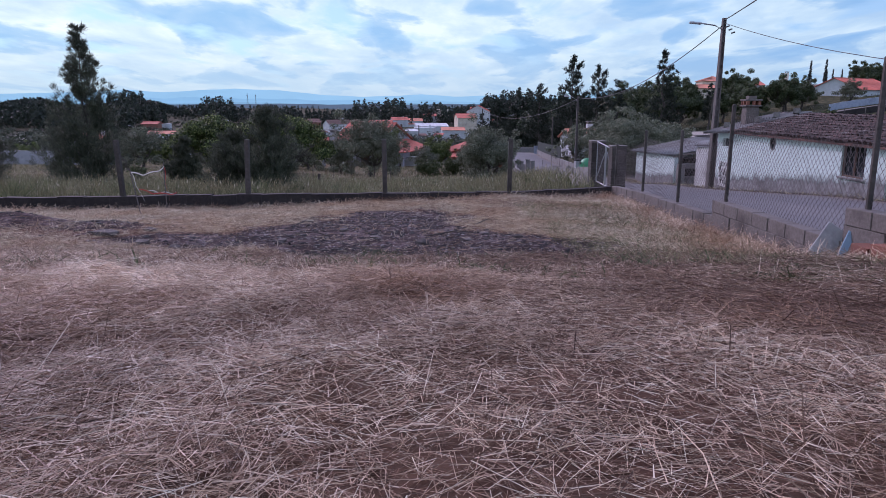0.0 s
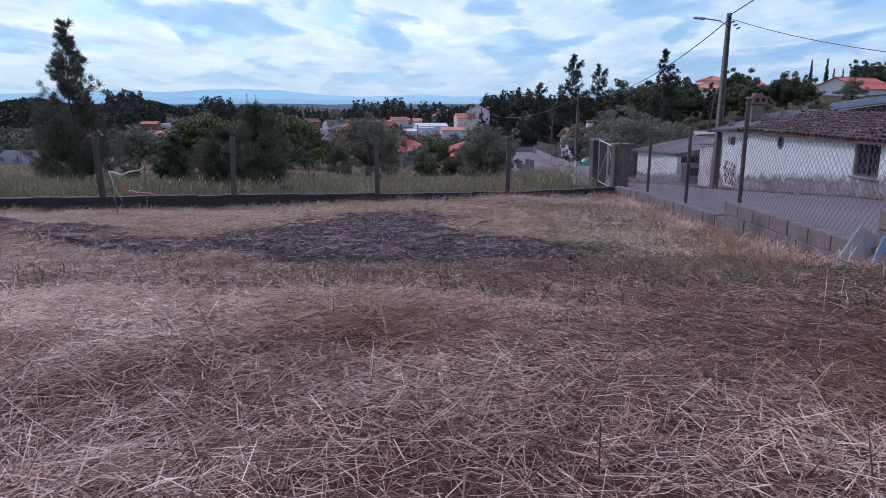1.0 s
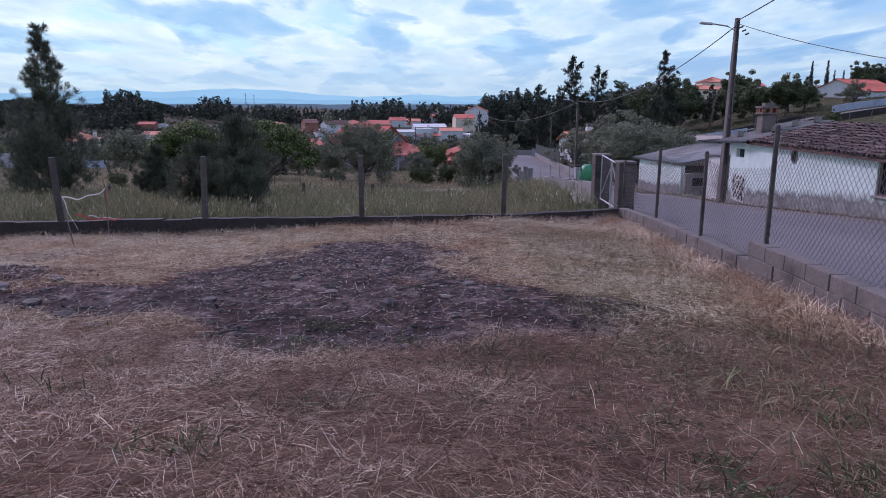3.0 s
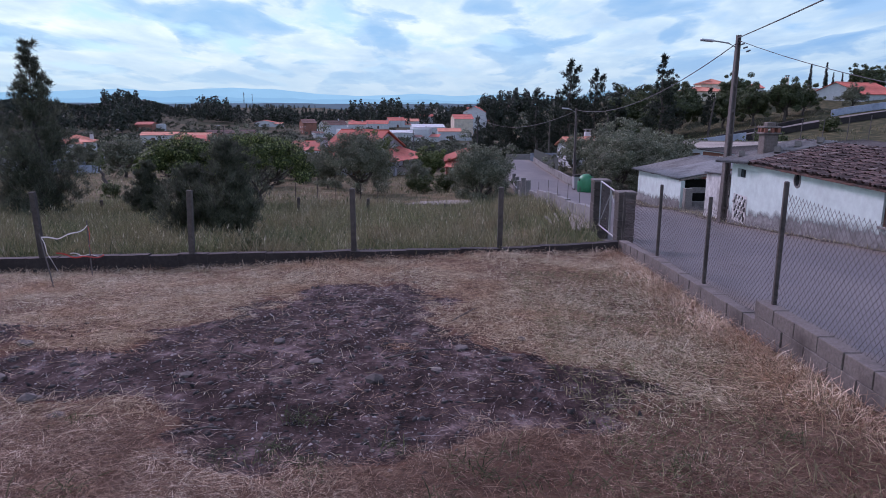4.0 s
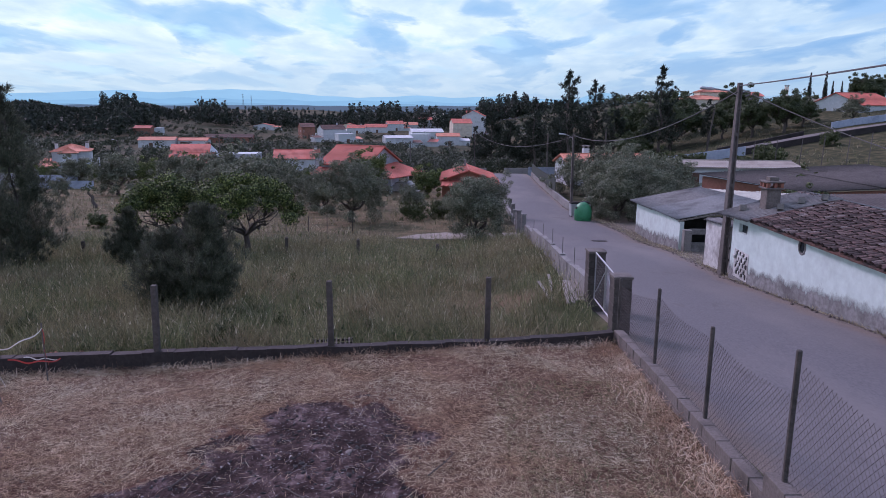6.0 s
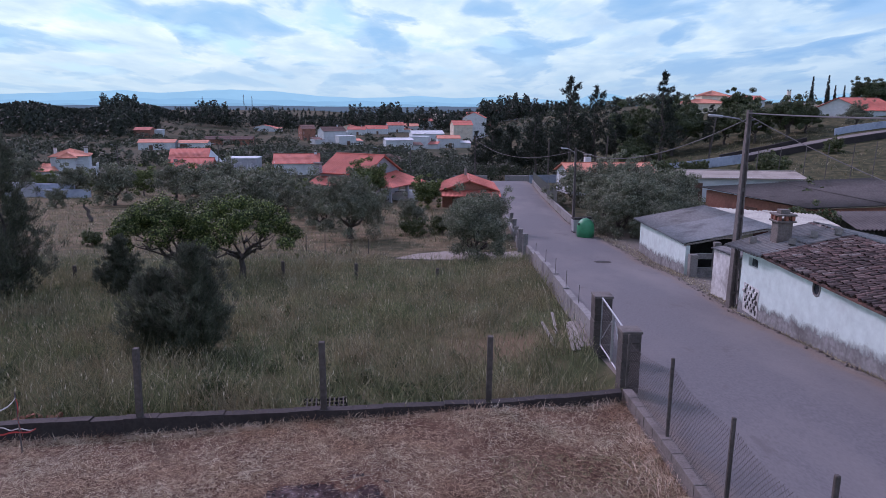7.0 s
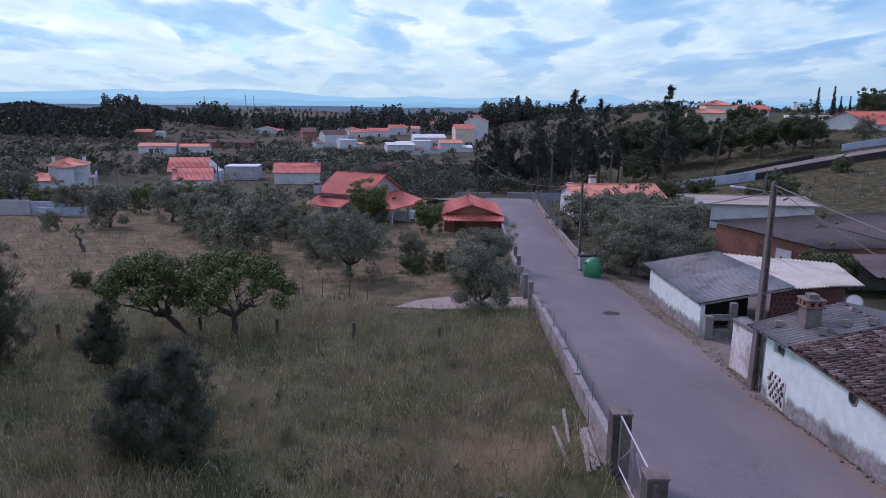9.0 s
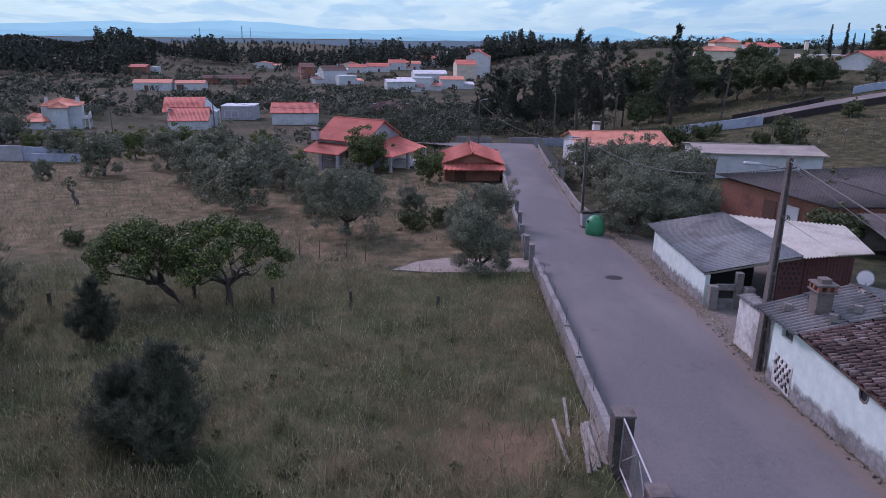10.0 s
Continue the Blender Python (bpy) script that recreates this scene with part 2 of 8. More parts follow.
M_DOORWOOD = surface("brown_painted_wood", (0.10, 0.055, 0.04), (0.16, 0.09, 0.06), 10, relief=0.3)
M_BARK = surface("bark", (0.055, 0.045, 0.04), (0.13, 0.11, 0.095), 11, (0.04, 0.034, 0.03), 2.0, stretch=(1, 1, 0.3), relief=0.8, dist=0.03)
M_BRICK = surface("hollow_clay_brick", (0.25, 0.09, 0.06), (0.36, 0.145, 0.095), 14, (0.20, 0.085, 0.065), 2.0, relief=0.4, spread=0.2)
M_OLIVE = leafy("olive_leaves", (0.075, 0.088, 0.058), (0.20, 0.22, 0.15), (0.33, 0.345, 0.255), thin=0.2)
M_OAK = leafy("broad_leaves", (0.034, 0.055, 0.02), (0.135, 0.18, 0.058), (0.30, 0.34, 0.13))
M_DARKOAK = leafy("cork_oak_leaves", (0.04, 0.058, 0.029), (0.10, 0.128, 0.062), (0.16, 0.19, 0.095))
M_YOUNGPINE = leafy("dark_young_needles", (0.045, 0.056, 0.040), (0.13, 0.145, 0.10), (0.22, 0.235, 0.165), thin=0.25)
M_CAROB = leafy("glossy_dark_leaves", (0.015, 0.028, 0.009), (0.088, 0.130, 0.034), (0.31, 0.37, 0.115), thin=0.15)
M_FARPINE = leafy("far_pine_needles", (0.022, 0.031, 0.025), (0.052, 0.066, 0.049), (0.085, 0.10, 0.072), thin=0.15)
M_FAROLIVE = leafy("far_olive_leaves", (0.045, 0.055, 0.042), (0.125, 0.142, 0.105), (0.20, 0.215, 0.165), thin=0.15)
M_FARSCRUB = leafy("far_scrub_leaves", (0.022, 0.032, 0.020), (0.058, 0.074, 0.044), (0.10, 0.12, 0.07), thin=0.15)
M_SHRUB = leafy("shrub_leaves", (0.04, 0.058, 0.026), (0.10, 0.125, 0.055), (0.17, 0.195, 0.09))
M_STRAW = leafy("dry_straw", (0.26, 0.135, 0.088), (0.88, 0.65, 0.48), (1.0, 0.91, 0.77), rough=0.45, thin=0.12, patch=((0.12, 0.050, 0.030), (0.56, 0.34, 0.22)), patch_scale=0.75, full=0.55)
M_BACKSTRAW = leafy("yellow_stubble", (0.22, 0.145, 0.085), (0.78, 0.63, 0.43), (1.0, 0.90, 0.70), rough=0.5, thin=0.12, patch=((0.17, 0.095, 0.058), (0.66, 0.45, 0.29)), patch_scale=0.6, full=0.55)
M_OLDSTRAW = leafy("brown_old_straw", (0.055, 0.030, 0.020), (0.22, 0.13, 0.09), (0.52, 0.37, 0.27), rough=0.6, thin=0.1, patch=((0.068, 0.034, 0.024), (0.25, 0.15, 0.105)), patch_scale=0.7)
M_FIELDGRASS = leafy("field_grass", (0.066, 0.088, 0.042), (0.19, 0.215, 0.10), (0.38, 0.365, 0.20), thin=0.25, patch=((0.15, 0.118, 0.068), (0.40, 0.32, 0.20)), patch_scale=0.32, patch_at=(0.43, 0.65))
def tile_material():
    """Old clay tiles: each has its own tone, from dark brown to pale lichen grey."""
    m, nt, b = material("lichened_roof_tiles")
    add = nt.nodes.new("ShaderNodeMath")
    add.operation = "ADD"
    nt.links.new(nt.nodes.new("ShaderNodeObjectInfo").outputs["Random"], add.inputs[0])
    nt.links.new(nt.nodes.new("ShaderNodeNewGeometry").outputs["Random Per Island"], add.inputs[1])
    wrap = nt.nodes.new("ShaderNodeMath")
    wrap.operation = "FRACT"
    nt.links.new(add.outputs[0], wrap.inputs[0])
    tone = ramp(nt, wrap.outputs[0], [(0.0, (0.045, 0.028, 0.025)), (0.4, (0.105, 0.062, 0.056)), (0.7, (0.18, 0.10, 0.088)), (0.92, (0.20, 0.13, 0.115)), (1.0, (0.29, 0.24, 0.22))])
    fine = noise_tex(nt, 16, 6, 0.75)
    col = mix_rgb(nt, ramp(nt, fine, [(0.45, (0, 0, 0)), (0.62, (1, 1, 1))]), tone, (0.055, 0.042, 0.038))
    lichen = noise_tex(nt, 9, 5, 0.7, (1.3, 1, 1))
    col = mix_rgb(nt, ramp(nt, lichen, [(0.58, (0, 0, 0)), (0.70, (0.7, 0.7, 0.7))]), col, (0.29, 0.245, 0.215))
    nt.links.new(col, b.inputs["Base Color"])
    b.inputs["Roughness"].default_value = 0.95
    bump(nt, b, fine, 0.6, 0.012)
    return m


M_TILE = tile_material()
M_SEEDHEAD = leafy("pale_seed_heads", (0.20, 0.17, 0.10), (0.38, 0.335, 0.225), (0.66, 0.59, 0.45), thin=0.2)


# ---- mesh helpers ----
def fast_mesh(name, verts, faces, mat, smooth=False):
    """A mesh of quads (or of triangles) from arrays."""
    verts, faces = np.asarray(verts, np.float32), np.asarray(faces, np.int32)
    me = bpy.data.meshes.new(name)
    n, k = faces.shape
    me.vertices.add(len(verts))
    me.vertices.foreach_set("co", verts.ravel())
    me.loops.add(n * k)
    me.loops.foreach_set("vertex_index", faces.ravel())
    me.polygons.add(n)
    me.polygons.foreach_set("loop_start", np.arange(0, n * k, k, dtype=np.int32))
    me.polygons.foreach_set("loop_total", np.full(n, k, np.int32))
    if smooth:
        me.polygons.foreach_set("use_smooth", np.ones(n, bool))
    me.update(calc_edges=True)
    if n < 60000:
        me.validate()
    if mat:
        me.materials.append(mat)
    return me


def link(name, me, parent=None, label="", at=None):
    ob = new(name, me)
    if parent:
        ob.parent = parent
    if at is not None:
        ob.matrix_basis = at
    if label:
        ob["label"] = label
    return ob


def part(name, bm, mat, parent, label="", at=None, smooth=False):
    me = bpy.data.meshes.new(name)
    bm.normal_update()
    bm.to_mesh(me)
    bm.free()
    me.materials.append(mat)
    if smooth:
        for p in me.polygons:
            p.use_smooth = True
    return link(name, me, parent, label, at)


def thing(name, at, label, category, group=""):
    ob = new(name)
    ob.empty_display_size = 0.2
    ob.matrix_basis = at
    return tagged(ob, label, category, group)


def structure(ob, label):
    return tagged(ob, label, kind="structure")


def box(bm, x0, x1, y0, y1, z0, z1, m=None, bevel=0.0):
    r = bmesh.ops.create_cube(bm, size=1.0)
    vs = r["verts"]
    for v in vs:
        v.co = Vector(((x0 + x1) / 2 + v.co.x * (x1 - x0), (y0 + y1) / 2 + v.co.y * (y1 - y0), (z0 + z1) / 2 + v.co.z * (z1 - z0)))
    if bevel:
        es = list({e for v in vs for e in v.link_edges})
        r2 = bmesh.ops.bevel(bm, geom=es, offset=bevel, segments=1, affect="EDGES")
        vs = r2["verts"]
    if m is not None:
        for v in set(vs):
            v.co = m @ v.co
    return bm


def boxes(*rows, bevel=0.0):
    bm = bmesh.new()
    for row in rows:
        box(bm, *row, bevel=bevel)
    return bm


def tube(bm, pts, radii, sides=6, caps=True):
    """A tapered tube through points."""
    rings = []
    pts = [Vector(p) for p in pts]
    for i, p in enumerate(pts):
        d = (pts[min(i + 1, len(pts) - 1)] - pts[max(i - 1, 0)]).normalized()
        a = d.orthogonal().normalized() if abs(d.z) < 0.9 else Vector((1, 0, 0)).cross(d).normalized()
        b = d.cross(a)
        r = radii[i] if isinstance(radii, (list, tuple)) else radii
        rings.append([bm.verts.new(p + (a * math.cos(t) + b * math.sin(t)) * r) for t in (2 * math.pi * k / sides for k in range(sides))])
    for q, s in zip(rings, rings[1:]):
        for k in range(sides):
            bm.faces.new((q[k], q[(k + 1) % sides], s[(k + 1) % sides], s[k]))
    if caps:
        bm.faces.new(rings[0][::-1])
        bm.faces.new(rings[-1])
    return bm


def quad_prism(bm, p, h):
    """A slab: four corners on top, thickness h downwards."""
    top = [bm.verts.new(v) for v in p]
    low = [bm.verts.new(Vector(v) - Vector((0, 0, h))) for v in p]
    bm.faces.new(top)
    bm.faces.new(low[::-1])
    for i in range(4):
        j = (i + 1) % 4
        bm.faces.new((top[j], top[i], low[i], low[j]))
    return bm


# ---- the land ----
def sm(v, a, b):
    t = np.clip((np.asarray(v, float) - a) / (b - a), 0, 1)
    return t * t * (3 - 2 * t)


def prof(v, rows):
    return np.interp(v, [r[0] for r in rows], [r[1] for r in rows])


LOT = [(-60, 2.4), (-5, 2.0), (0.5, 1.86), (2, 1.74), (3.9, 1.38), (6, 0.9), (7.8, 0.6), (9.8, 0.47), (11.7, 0.32), (14.1, 0.22), (17.5, 0.06)]
LOT_EDGE = [(-14, -0.14), (-9, -0.22), (-5.4, -0.20), (-1.8, -0.06), (1.3, 0.04), (4.2, 0.02)]
ROAD = [(-60, 2.6), (0, 1.3), (8, 0.75), (18, 0.0), (27.8, -0.97), (34.8, -1.6), (39.9, -2.2), (60, -3.15), (92, -4.3), (140, -6.0), (6000, -6)]
FIELD = [(-60, 2.2), (17, -0.15), (24, -0.8), (36, -2.0), (60, -3.5), (90, -5.5), (160, -10.5), (400, -17), (1200, -20), (6000, -20)]
HILL = [(-60, 0), (40, 0), (80, 3.0), (110, 8.0), (150, 15.0), (260, 20), (400, 20), (700, 8), (1500, 0), (6000, 0)]
ROAD_L = [(-60, 4.5), (21, 4.65), (42, 5.5), (48, 5.7), (68, 6.5), (97, 7.8), (102, 7.8)]
ROAD_R = [(-60, 10.5), (26, 10.5), (34, 11.2), (44, 11.4), (52, 10.9), (57, 10.6), (82, 11.95), (97, 13.0), (102, 13.0)]


def fence_y(x):
    return 17.14 + 0.115 * (np.asarray(x, float) - 1.48)


def wobble(x, y):
    return (np.sin(x * 0.9 + 1.3 * np.sin(y * 0.35)) * np.sin(y * 0.77 + 0.6) + 0.5 * np.sin(x * 2.3 + y * 1.7)) / 1.5


def spoil(x, y):
    """A long low heap of dark earth and ash across the lot's left side."""
    along = (x + 4.6) * -0.944 + (y - 10.0) * 0.33
    off = (x + 4.6) * 0.33 + (y - 10.0) * 0.944
    return np.exp(-(off / 0.75) ** 2) * sm(along, 0.0, 1.8) * (0.75 + 0.25 * np.sin(along * 2.3))


def ground_z(x, y):
    x, y = np.asarray(x, float), np.asarray(y, float)
    lot = prof(y, LOT) + prof(x, LOT_EDGE) * sm(y, 11, 16.5) + 0.26 * spoil(x, y) + 0.02 * wobble(x * 2, y * 2)
    field = prof(y, FIELD) + 0.05 * wobble(x, y) * sm(y, 16, 20) * (1 - sm(y, 200, 300))
    inside = 1 - sm(y - fence_y(x), -0.05, 0.12)
    field = field + 0.45 * sm(x, 1.2, 4.2) * sm(y, 18.5, 21) * (1 - sm(y, 37, 42))
    field = field + 11.0 * (1 - sm(x, -330, -120)) * sm(y, 330, 640) + 5.0 * sm(y, 520, 950) * sm(x, -160, -60) * (1 - sm(y, 1300, 2200))
    left = inside * lot + (1 - inside) * field
    road = prof(y, ROAD)
    far = sm(y, 92, 140)
    right = road * (1 - far) + field * far + sm(x, 14, 85) * prof(y, HILL)
    edge = np.where(y < 17.5, 4.36, prof(y, ROAD_L) - 0.2)
    w = sm(x - edge, -0.1, 0.15)
    return left * (1 - w) + right * w


def gz(x, y):
    return float(ground_z(x, y))


def burn_amount(x, y):
    """How burnt the lot is: a broad patch, a strip to its left and a lobe at its near end, with ragged edges."""
    wob = 0.35 * wobble(x * 1.7, y * 1.3) + 0.25 * wobble(y * 3.1, x * 2.7) + 0.25 * np.sin(x * 5.3 + 2 * np.sin(y * 3.7)) * np.cos(y * 4.6 + np.sin(x * 3.1))
    heaps = ((-1.35, 11.2, 1.85, 2.8), (-3.7, 9.35, 2.0, 1.0), (0.95, 8.5, 1.5, 1.1), (-0.9, 8.2, 1.9, 1.5), (-1.6, 13.4, 0.9, 0.8), (-2.5, 10.4, 1.7, 1.4), (0.1, 9.5, 1.3, 1.1))
    amount = 0.95 * np.clip(spoil(x, y) * 1.5, 0, 1)
    for cx, cy, rx, ry in heaps:
        amount = np.maximum(amount, 1 - sm(((x - cx) / rx) ** 2 + ((y - cy) / ry) ** 2 + wob, 0.35, 1.35))
    return amount


def build_ground():
    xs = np.unique(np.concatenate([-np.geomspace(60, 4900, 40), np.arange(-60, -20, 1.5), np.arange(-20, -8, 0.5), np.arange(-8, 4, 0.15),
                                   np.arange(4, 5, 0.05), np.arange(5, 16, 0.5), np.arange(16, 100, 2.5), np.geomspace(100, 4900, 36)]))
    ys = np.unique(np.concatenate([-np.geomspace(20, 600, 12), np.arange(-20, 0, 1.0), np.arange(0, 14.5, 0.15), np.arange(14, 19.5, 0.1),
                                   np.arange(19.5, 45, 0.5), np.arange(45, 170, 2.0), np.geomspace(170, 4900, 60)]))
    gx, gy = np.meshgrid(xs, ys)
    z = ground_z(gx, gy)
    on_road = (gx > prof(gy, ROAD_L) + 0.1) & (gx < prof(gy, ROAD_R) - 0.1) & (gy < 101)
    z = np.where(on_road, z - 0.05, z)
    nx, ny = len(xs), len(ys)
    idx = np.arange(nx * ny).reshape(ny, nx)
    quads = np.stack([idx[:-1, :-1], idx[:-1, 1:], idx[1:, 1:], idx[1:, :-1]], -1).reshape(-1, 4)
    me = fast_mesh("ground", np.stack([gx, gy, z], -1).reshape(-1, 3), quads, ground_material(), True)

    def attribute(name, v):
        a = me.attributes.new(name, "FLOAT", "POINT")
        a.data.foreach_set("value", v.astype(np.float32).ravel())

    lot = (1 - sm(gy - fence_y(gx), -0.1, 0.1)) * (1 - sm(gx, 4.2, 4.5))
    attribute("lot", lot)
    attribute("burn", burn_amount(gx, gy) * lot)
    attribute("red", 0.5 * (1 - sm(((gx - 2.1) / 2.3) ** 2 + ((gy - 22.3) / 1.9) ** 2 + 0.5 * wobble(gx * 2.1, gy * 1.9), 0.0, 1.5)) * (1 - lot))
    attribute("meadow", (1 - lot) * (1 - sm(gy, 37, 46)) * (1 - sm(gx, 4.4, 5.0)))
    attribute("grove", sm(gy, 40, 46) * (1 - sm(gy, 92, 112)) * (1 - sm(gx, 4.2, 5.2)))
    attribute("slope", sm(gx, 13, 22) * sm(gy, 58, 75) * (1 - sm(gy, 210, 260)))
    attribute("bare", sm(gx, 5, 6) * (1 - sm(gy, 40, 60)) * (1 - sm(gx, 18, 22)))
    return structure(link("ground", me), "rolling dry ground with stubble, meadow and olive groves")


def ground_material():
    m, nt, b = material("ground_soil")

    def attr(n):
        a = nt.nodes.new("ShaderNodeAttribute")
        a.attribute_name = n
        return a.outputs["Fac"]

    fine, mid, big = noise_tex(nt, 9, 6, 0.7), noise_tex(nt, 0.9, 5, 0.6), noise_tex(nt, 0.035, 4, 0.55)
    scrub = ramp(nt, mid, [(0.3, (0.030, 0.036, 0.023)), (0.5, (0.068, 0.066, 0.043)), (0.66, (0.118, 0.098, 0.068)), (0.78, (0.20, 0.165, 0.12))])
    patch = ramp(nt, big, [(0.40, (0.6, 0.74, 0.6)), (0.5, (1.0, 0.97, 0.92)), (0.6, (1.3, 1.15, 1.0))])
    col = mix_rgb(nt, 1.0, scrub, patch, "MULTIPLY")
    grass = ramp(nt, mid, [(0.3, (0.038, 0.052, 0.024)), (0.5, (0.075, 0.084, 0.040)), (0.7, (0.15, 0.125, 0.072))])
    col = mix_rgb(nt, attr("meadow"), col, grass)
    col = mix_rgb(nt, attr("red"), col, ramp(nt, fine, [(0.3, (0.14, 0.08, 0.052)), (0.7, (0.25, 0.15, 0.10))]))
    col = mix_rgb(nt, attr("grove"), col, ramp(nt, mid, [(0.3, (0.050, 0.054, 0.028)), (0.46, (0.105, 0.088, 0.050)), (0.58, (0.165, 0.122, 0.072)), (0.72, (0.26, 0.20, 0.125))]))
    col = mix_rgb(nt, attr("slope"), col, ramp(nt, mid, [(0.3, (0.028, 0.032, 0.017)), (0.5, (0.062, 0.062, 0.032)), (0.7, (0.135, 0.112, 0.062))]))
    soil = ramp(nt, fine, [(0.3, (0.13, 0.115, 0.10)), (0.7, (0.25, 0.22, 0.195))])
    col = mix_rgb(nt, attr("bare"), col, soil)
    straw = mix_rgb(nt, ramp(nt, mid, [(0.35, (0, 0, 0)), (0.7, (1, 1, 1))]),
                    ramp(nt, fine, [(0.3, (0.040, 0.020, 0.014)), (0.7, (0.12, 0.062, 0.042))]),
                    ramp(nt, fine, [(0.3, (0.07, 0.040, 0.028)), (0.7, (0.24, 0.155, 0.105))]))
    col = mix_rgb(nt, attr("lot"), col, straw)
    flake = noise_tex(nt, 2.7, 10, 0.78, (1.0, 0.6, 1.0))
    ash = ramp(nt, flake, [(0.38, (0.013, 0.008, 0.008)), (0.49, (0.042, 0.026, 0.025)), (0.56, (0.085, 0.058, 0.056)), (0.62, (0.160, 0.118, 0.116)), (0.74, (0.26, 0.205, 0.20))])
    ash = mix_rgb(nt, 0.45, ash, ramp(nt, fine, [(0.35, (0.25, 0.24, 0.24)), (0.65, (1.6, 1.55, 1.55))]), "MULTIPLY")
    edge = nt.nodes.new("ShaderNodeMath")
    edge.operation = "MULTIPLY_ADD"
    nt.links.new(mid, edge.inputs[0])
    edge.inputs[1].default_value = 0.9
    nt.links.new(attr("burn"), edge.inputs[2])
    col = mix_rgb(nt, ramp(nt, edge.outputs[0], [(0.74, (0, 0, 0)), (0.90, (0.8, 0.8, 0.8))]), col, ramp(nt, fine, [(0.3, (0.075, 0.03, 0.02)), (0.7, (0.21, 0.10, 0.065))]))
    col = mix_rgb(nt, ramp(nt, edge.outputs[0], [(0.82, (0, 0, 0)), (1.18, (1, 1, 1))]), col, ash)
    nt.links.new(col, b.inputs["Base Color"])
    b.inputs["Roughness"].default_value = 0.95
    b.inputs["Specular IOR Level"].default_value = 0.1
    bump(nt, b, fine, 0.6, 0.03)
    return m


def strip(name, ys, left, right, lift, mat, label):
    """A road-like sheet between two edges that lies on the road's profile."""
    n = 21
    v, f = [], []
    for y in ys:
        a, c = left(y), right(y)
        for k in range(n):
            s = k / (n - 1)
            v.append((a + (c - a) * s, y, float(prof(y, ROAD)) + lift + 0.05 * (1 - (2 * s - 1) ** 2)))
    for i in range(len(ys) - 1):
        for k in range(n - 1):
            f.append((i * n + k, i * n + k + 1, (i + 1) * n + k + 1, (i + 1) * n + k))
    me = fast_mesh(name, v, f, mat, True)
    edge = me.attributes.new("verge", "FLOAT", "POINT")
    across = np.abs(np.linspace(-1, 1, n))
    edge.data.foreach_set("value", np.tile(across ** 5 * 0.75, len(ys)).astype(np.float32))
    return structure(link(name, me), label)


build_ground()
road = strip("road", np.arange(-40, 103, 1.0), lambda y: prof(y, ROAD_L) - 0.02 + (0 if y < 95 else -1.6 * (y - 95)),
             lambda y: prof(y, ROAD_R) + 0.05 * math.sin(y * 2.1) + 0.04 * math.sin(y * 5.3), 0.0, M_ROAD, "worn grey asphalt village road running downhill")


# ---- back wall and its posts ----
def wall_top_back(x):
    return float(np.interp(x, [-14, -5, 1.5, 4.4], [0.26, 0.26, 0.25, 0.34]))


def build_back_wall():
    bm = bmesh.new()
    xs = np.arange(-30, 4.21, 0.6)
    rng = random.Random(4)
    for a, c in zip(xs, xs[1:]):
        ya, yc = float(fence_y(a)), float(fence_y(c))
        za, zc = wall_top_back(a) + rng.uniform(-0.015, 0.015), wall_top_back(c) + rng.uniform(-0.015, 0.015)
        quad_prism(bm, [(a, ya - 0.1, za), (c - 0.004, yc - 0.1, zc), (c - 0.004, yc + 0.1, zc), (a, ya + 0.1, za)], 1.3)
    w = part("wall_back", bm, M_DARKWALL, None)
    structure(w, "low dark weathered concrete wall along the lot's lower edge")


def fence_post(parent, x, y, z, h, size=0.055, lean=(0, 0)):
    bm = bmesh.new()
    box(bm, -size, size, -size, size, -0.05, h, bevel=0.012)
    for v in bm.verts:
        v.co.x += lean[0] * v.co.z
        v.co.y += lean[1] * v.co.z
    return part("post", bm, M_DARKPOST, parent, at=pose(x, y, z))


build_back_wall()
back_fence = thing("fence", pose(0, 0, 0), "row of slim grey concrete posts on a low wall", "fence")
for i, (x, lean) in enumerate([(1.48, (0.01, 0)), (-1.74, (-0.005, 0)), (-5.14, (0.03, 0.0)), (-8.12, (-0.04, 0)), (-11.6, (0.03, 0)), (-14.9, (0, 0)), (-18.2, (0.02, 0)), (-21.5, (0, 0))]):
    fence_post(back_fence, x, float(fence_y(x)), wall_top_back(x), 1.36, lean=lean)


# ---- roadside block wall, posts and chain-link ----
def road_wall_top(y):
    if y > 10.72:
        return float(np.interp(y, [10.72, 12.7, 15.1, 17.6], [0.66, 0.59, 0.50, 0.34]))
    if y > 6.95:
        return float(np.interp(y, [6.95, 10.72], [0.97, 0.92]))
    return float(np.interp(y, [-6, 6.95], [1.9, 1.36]))


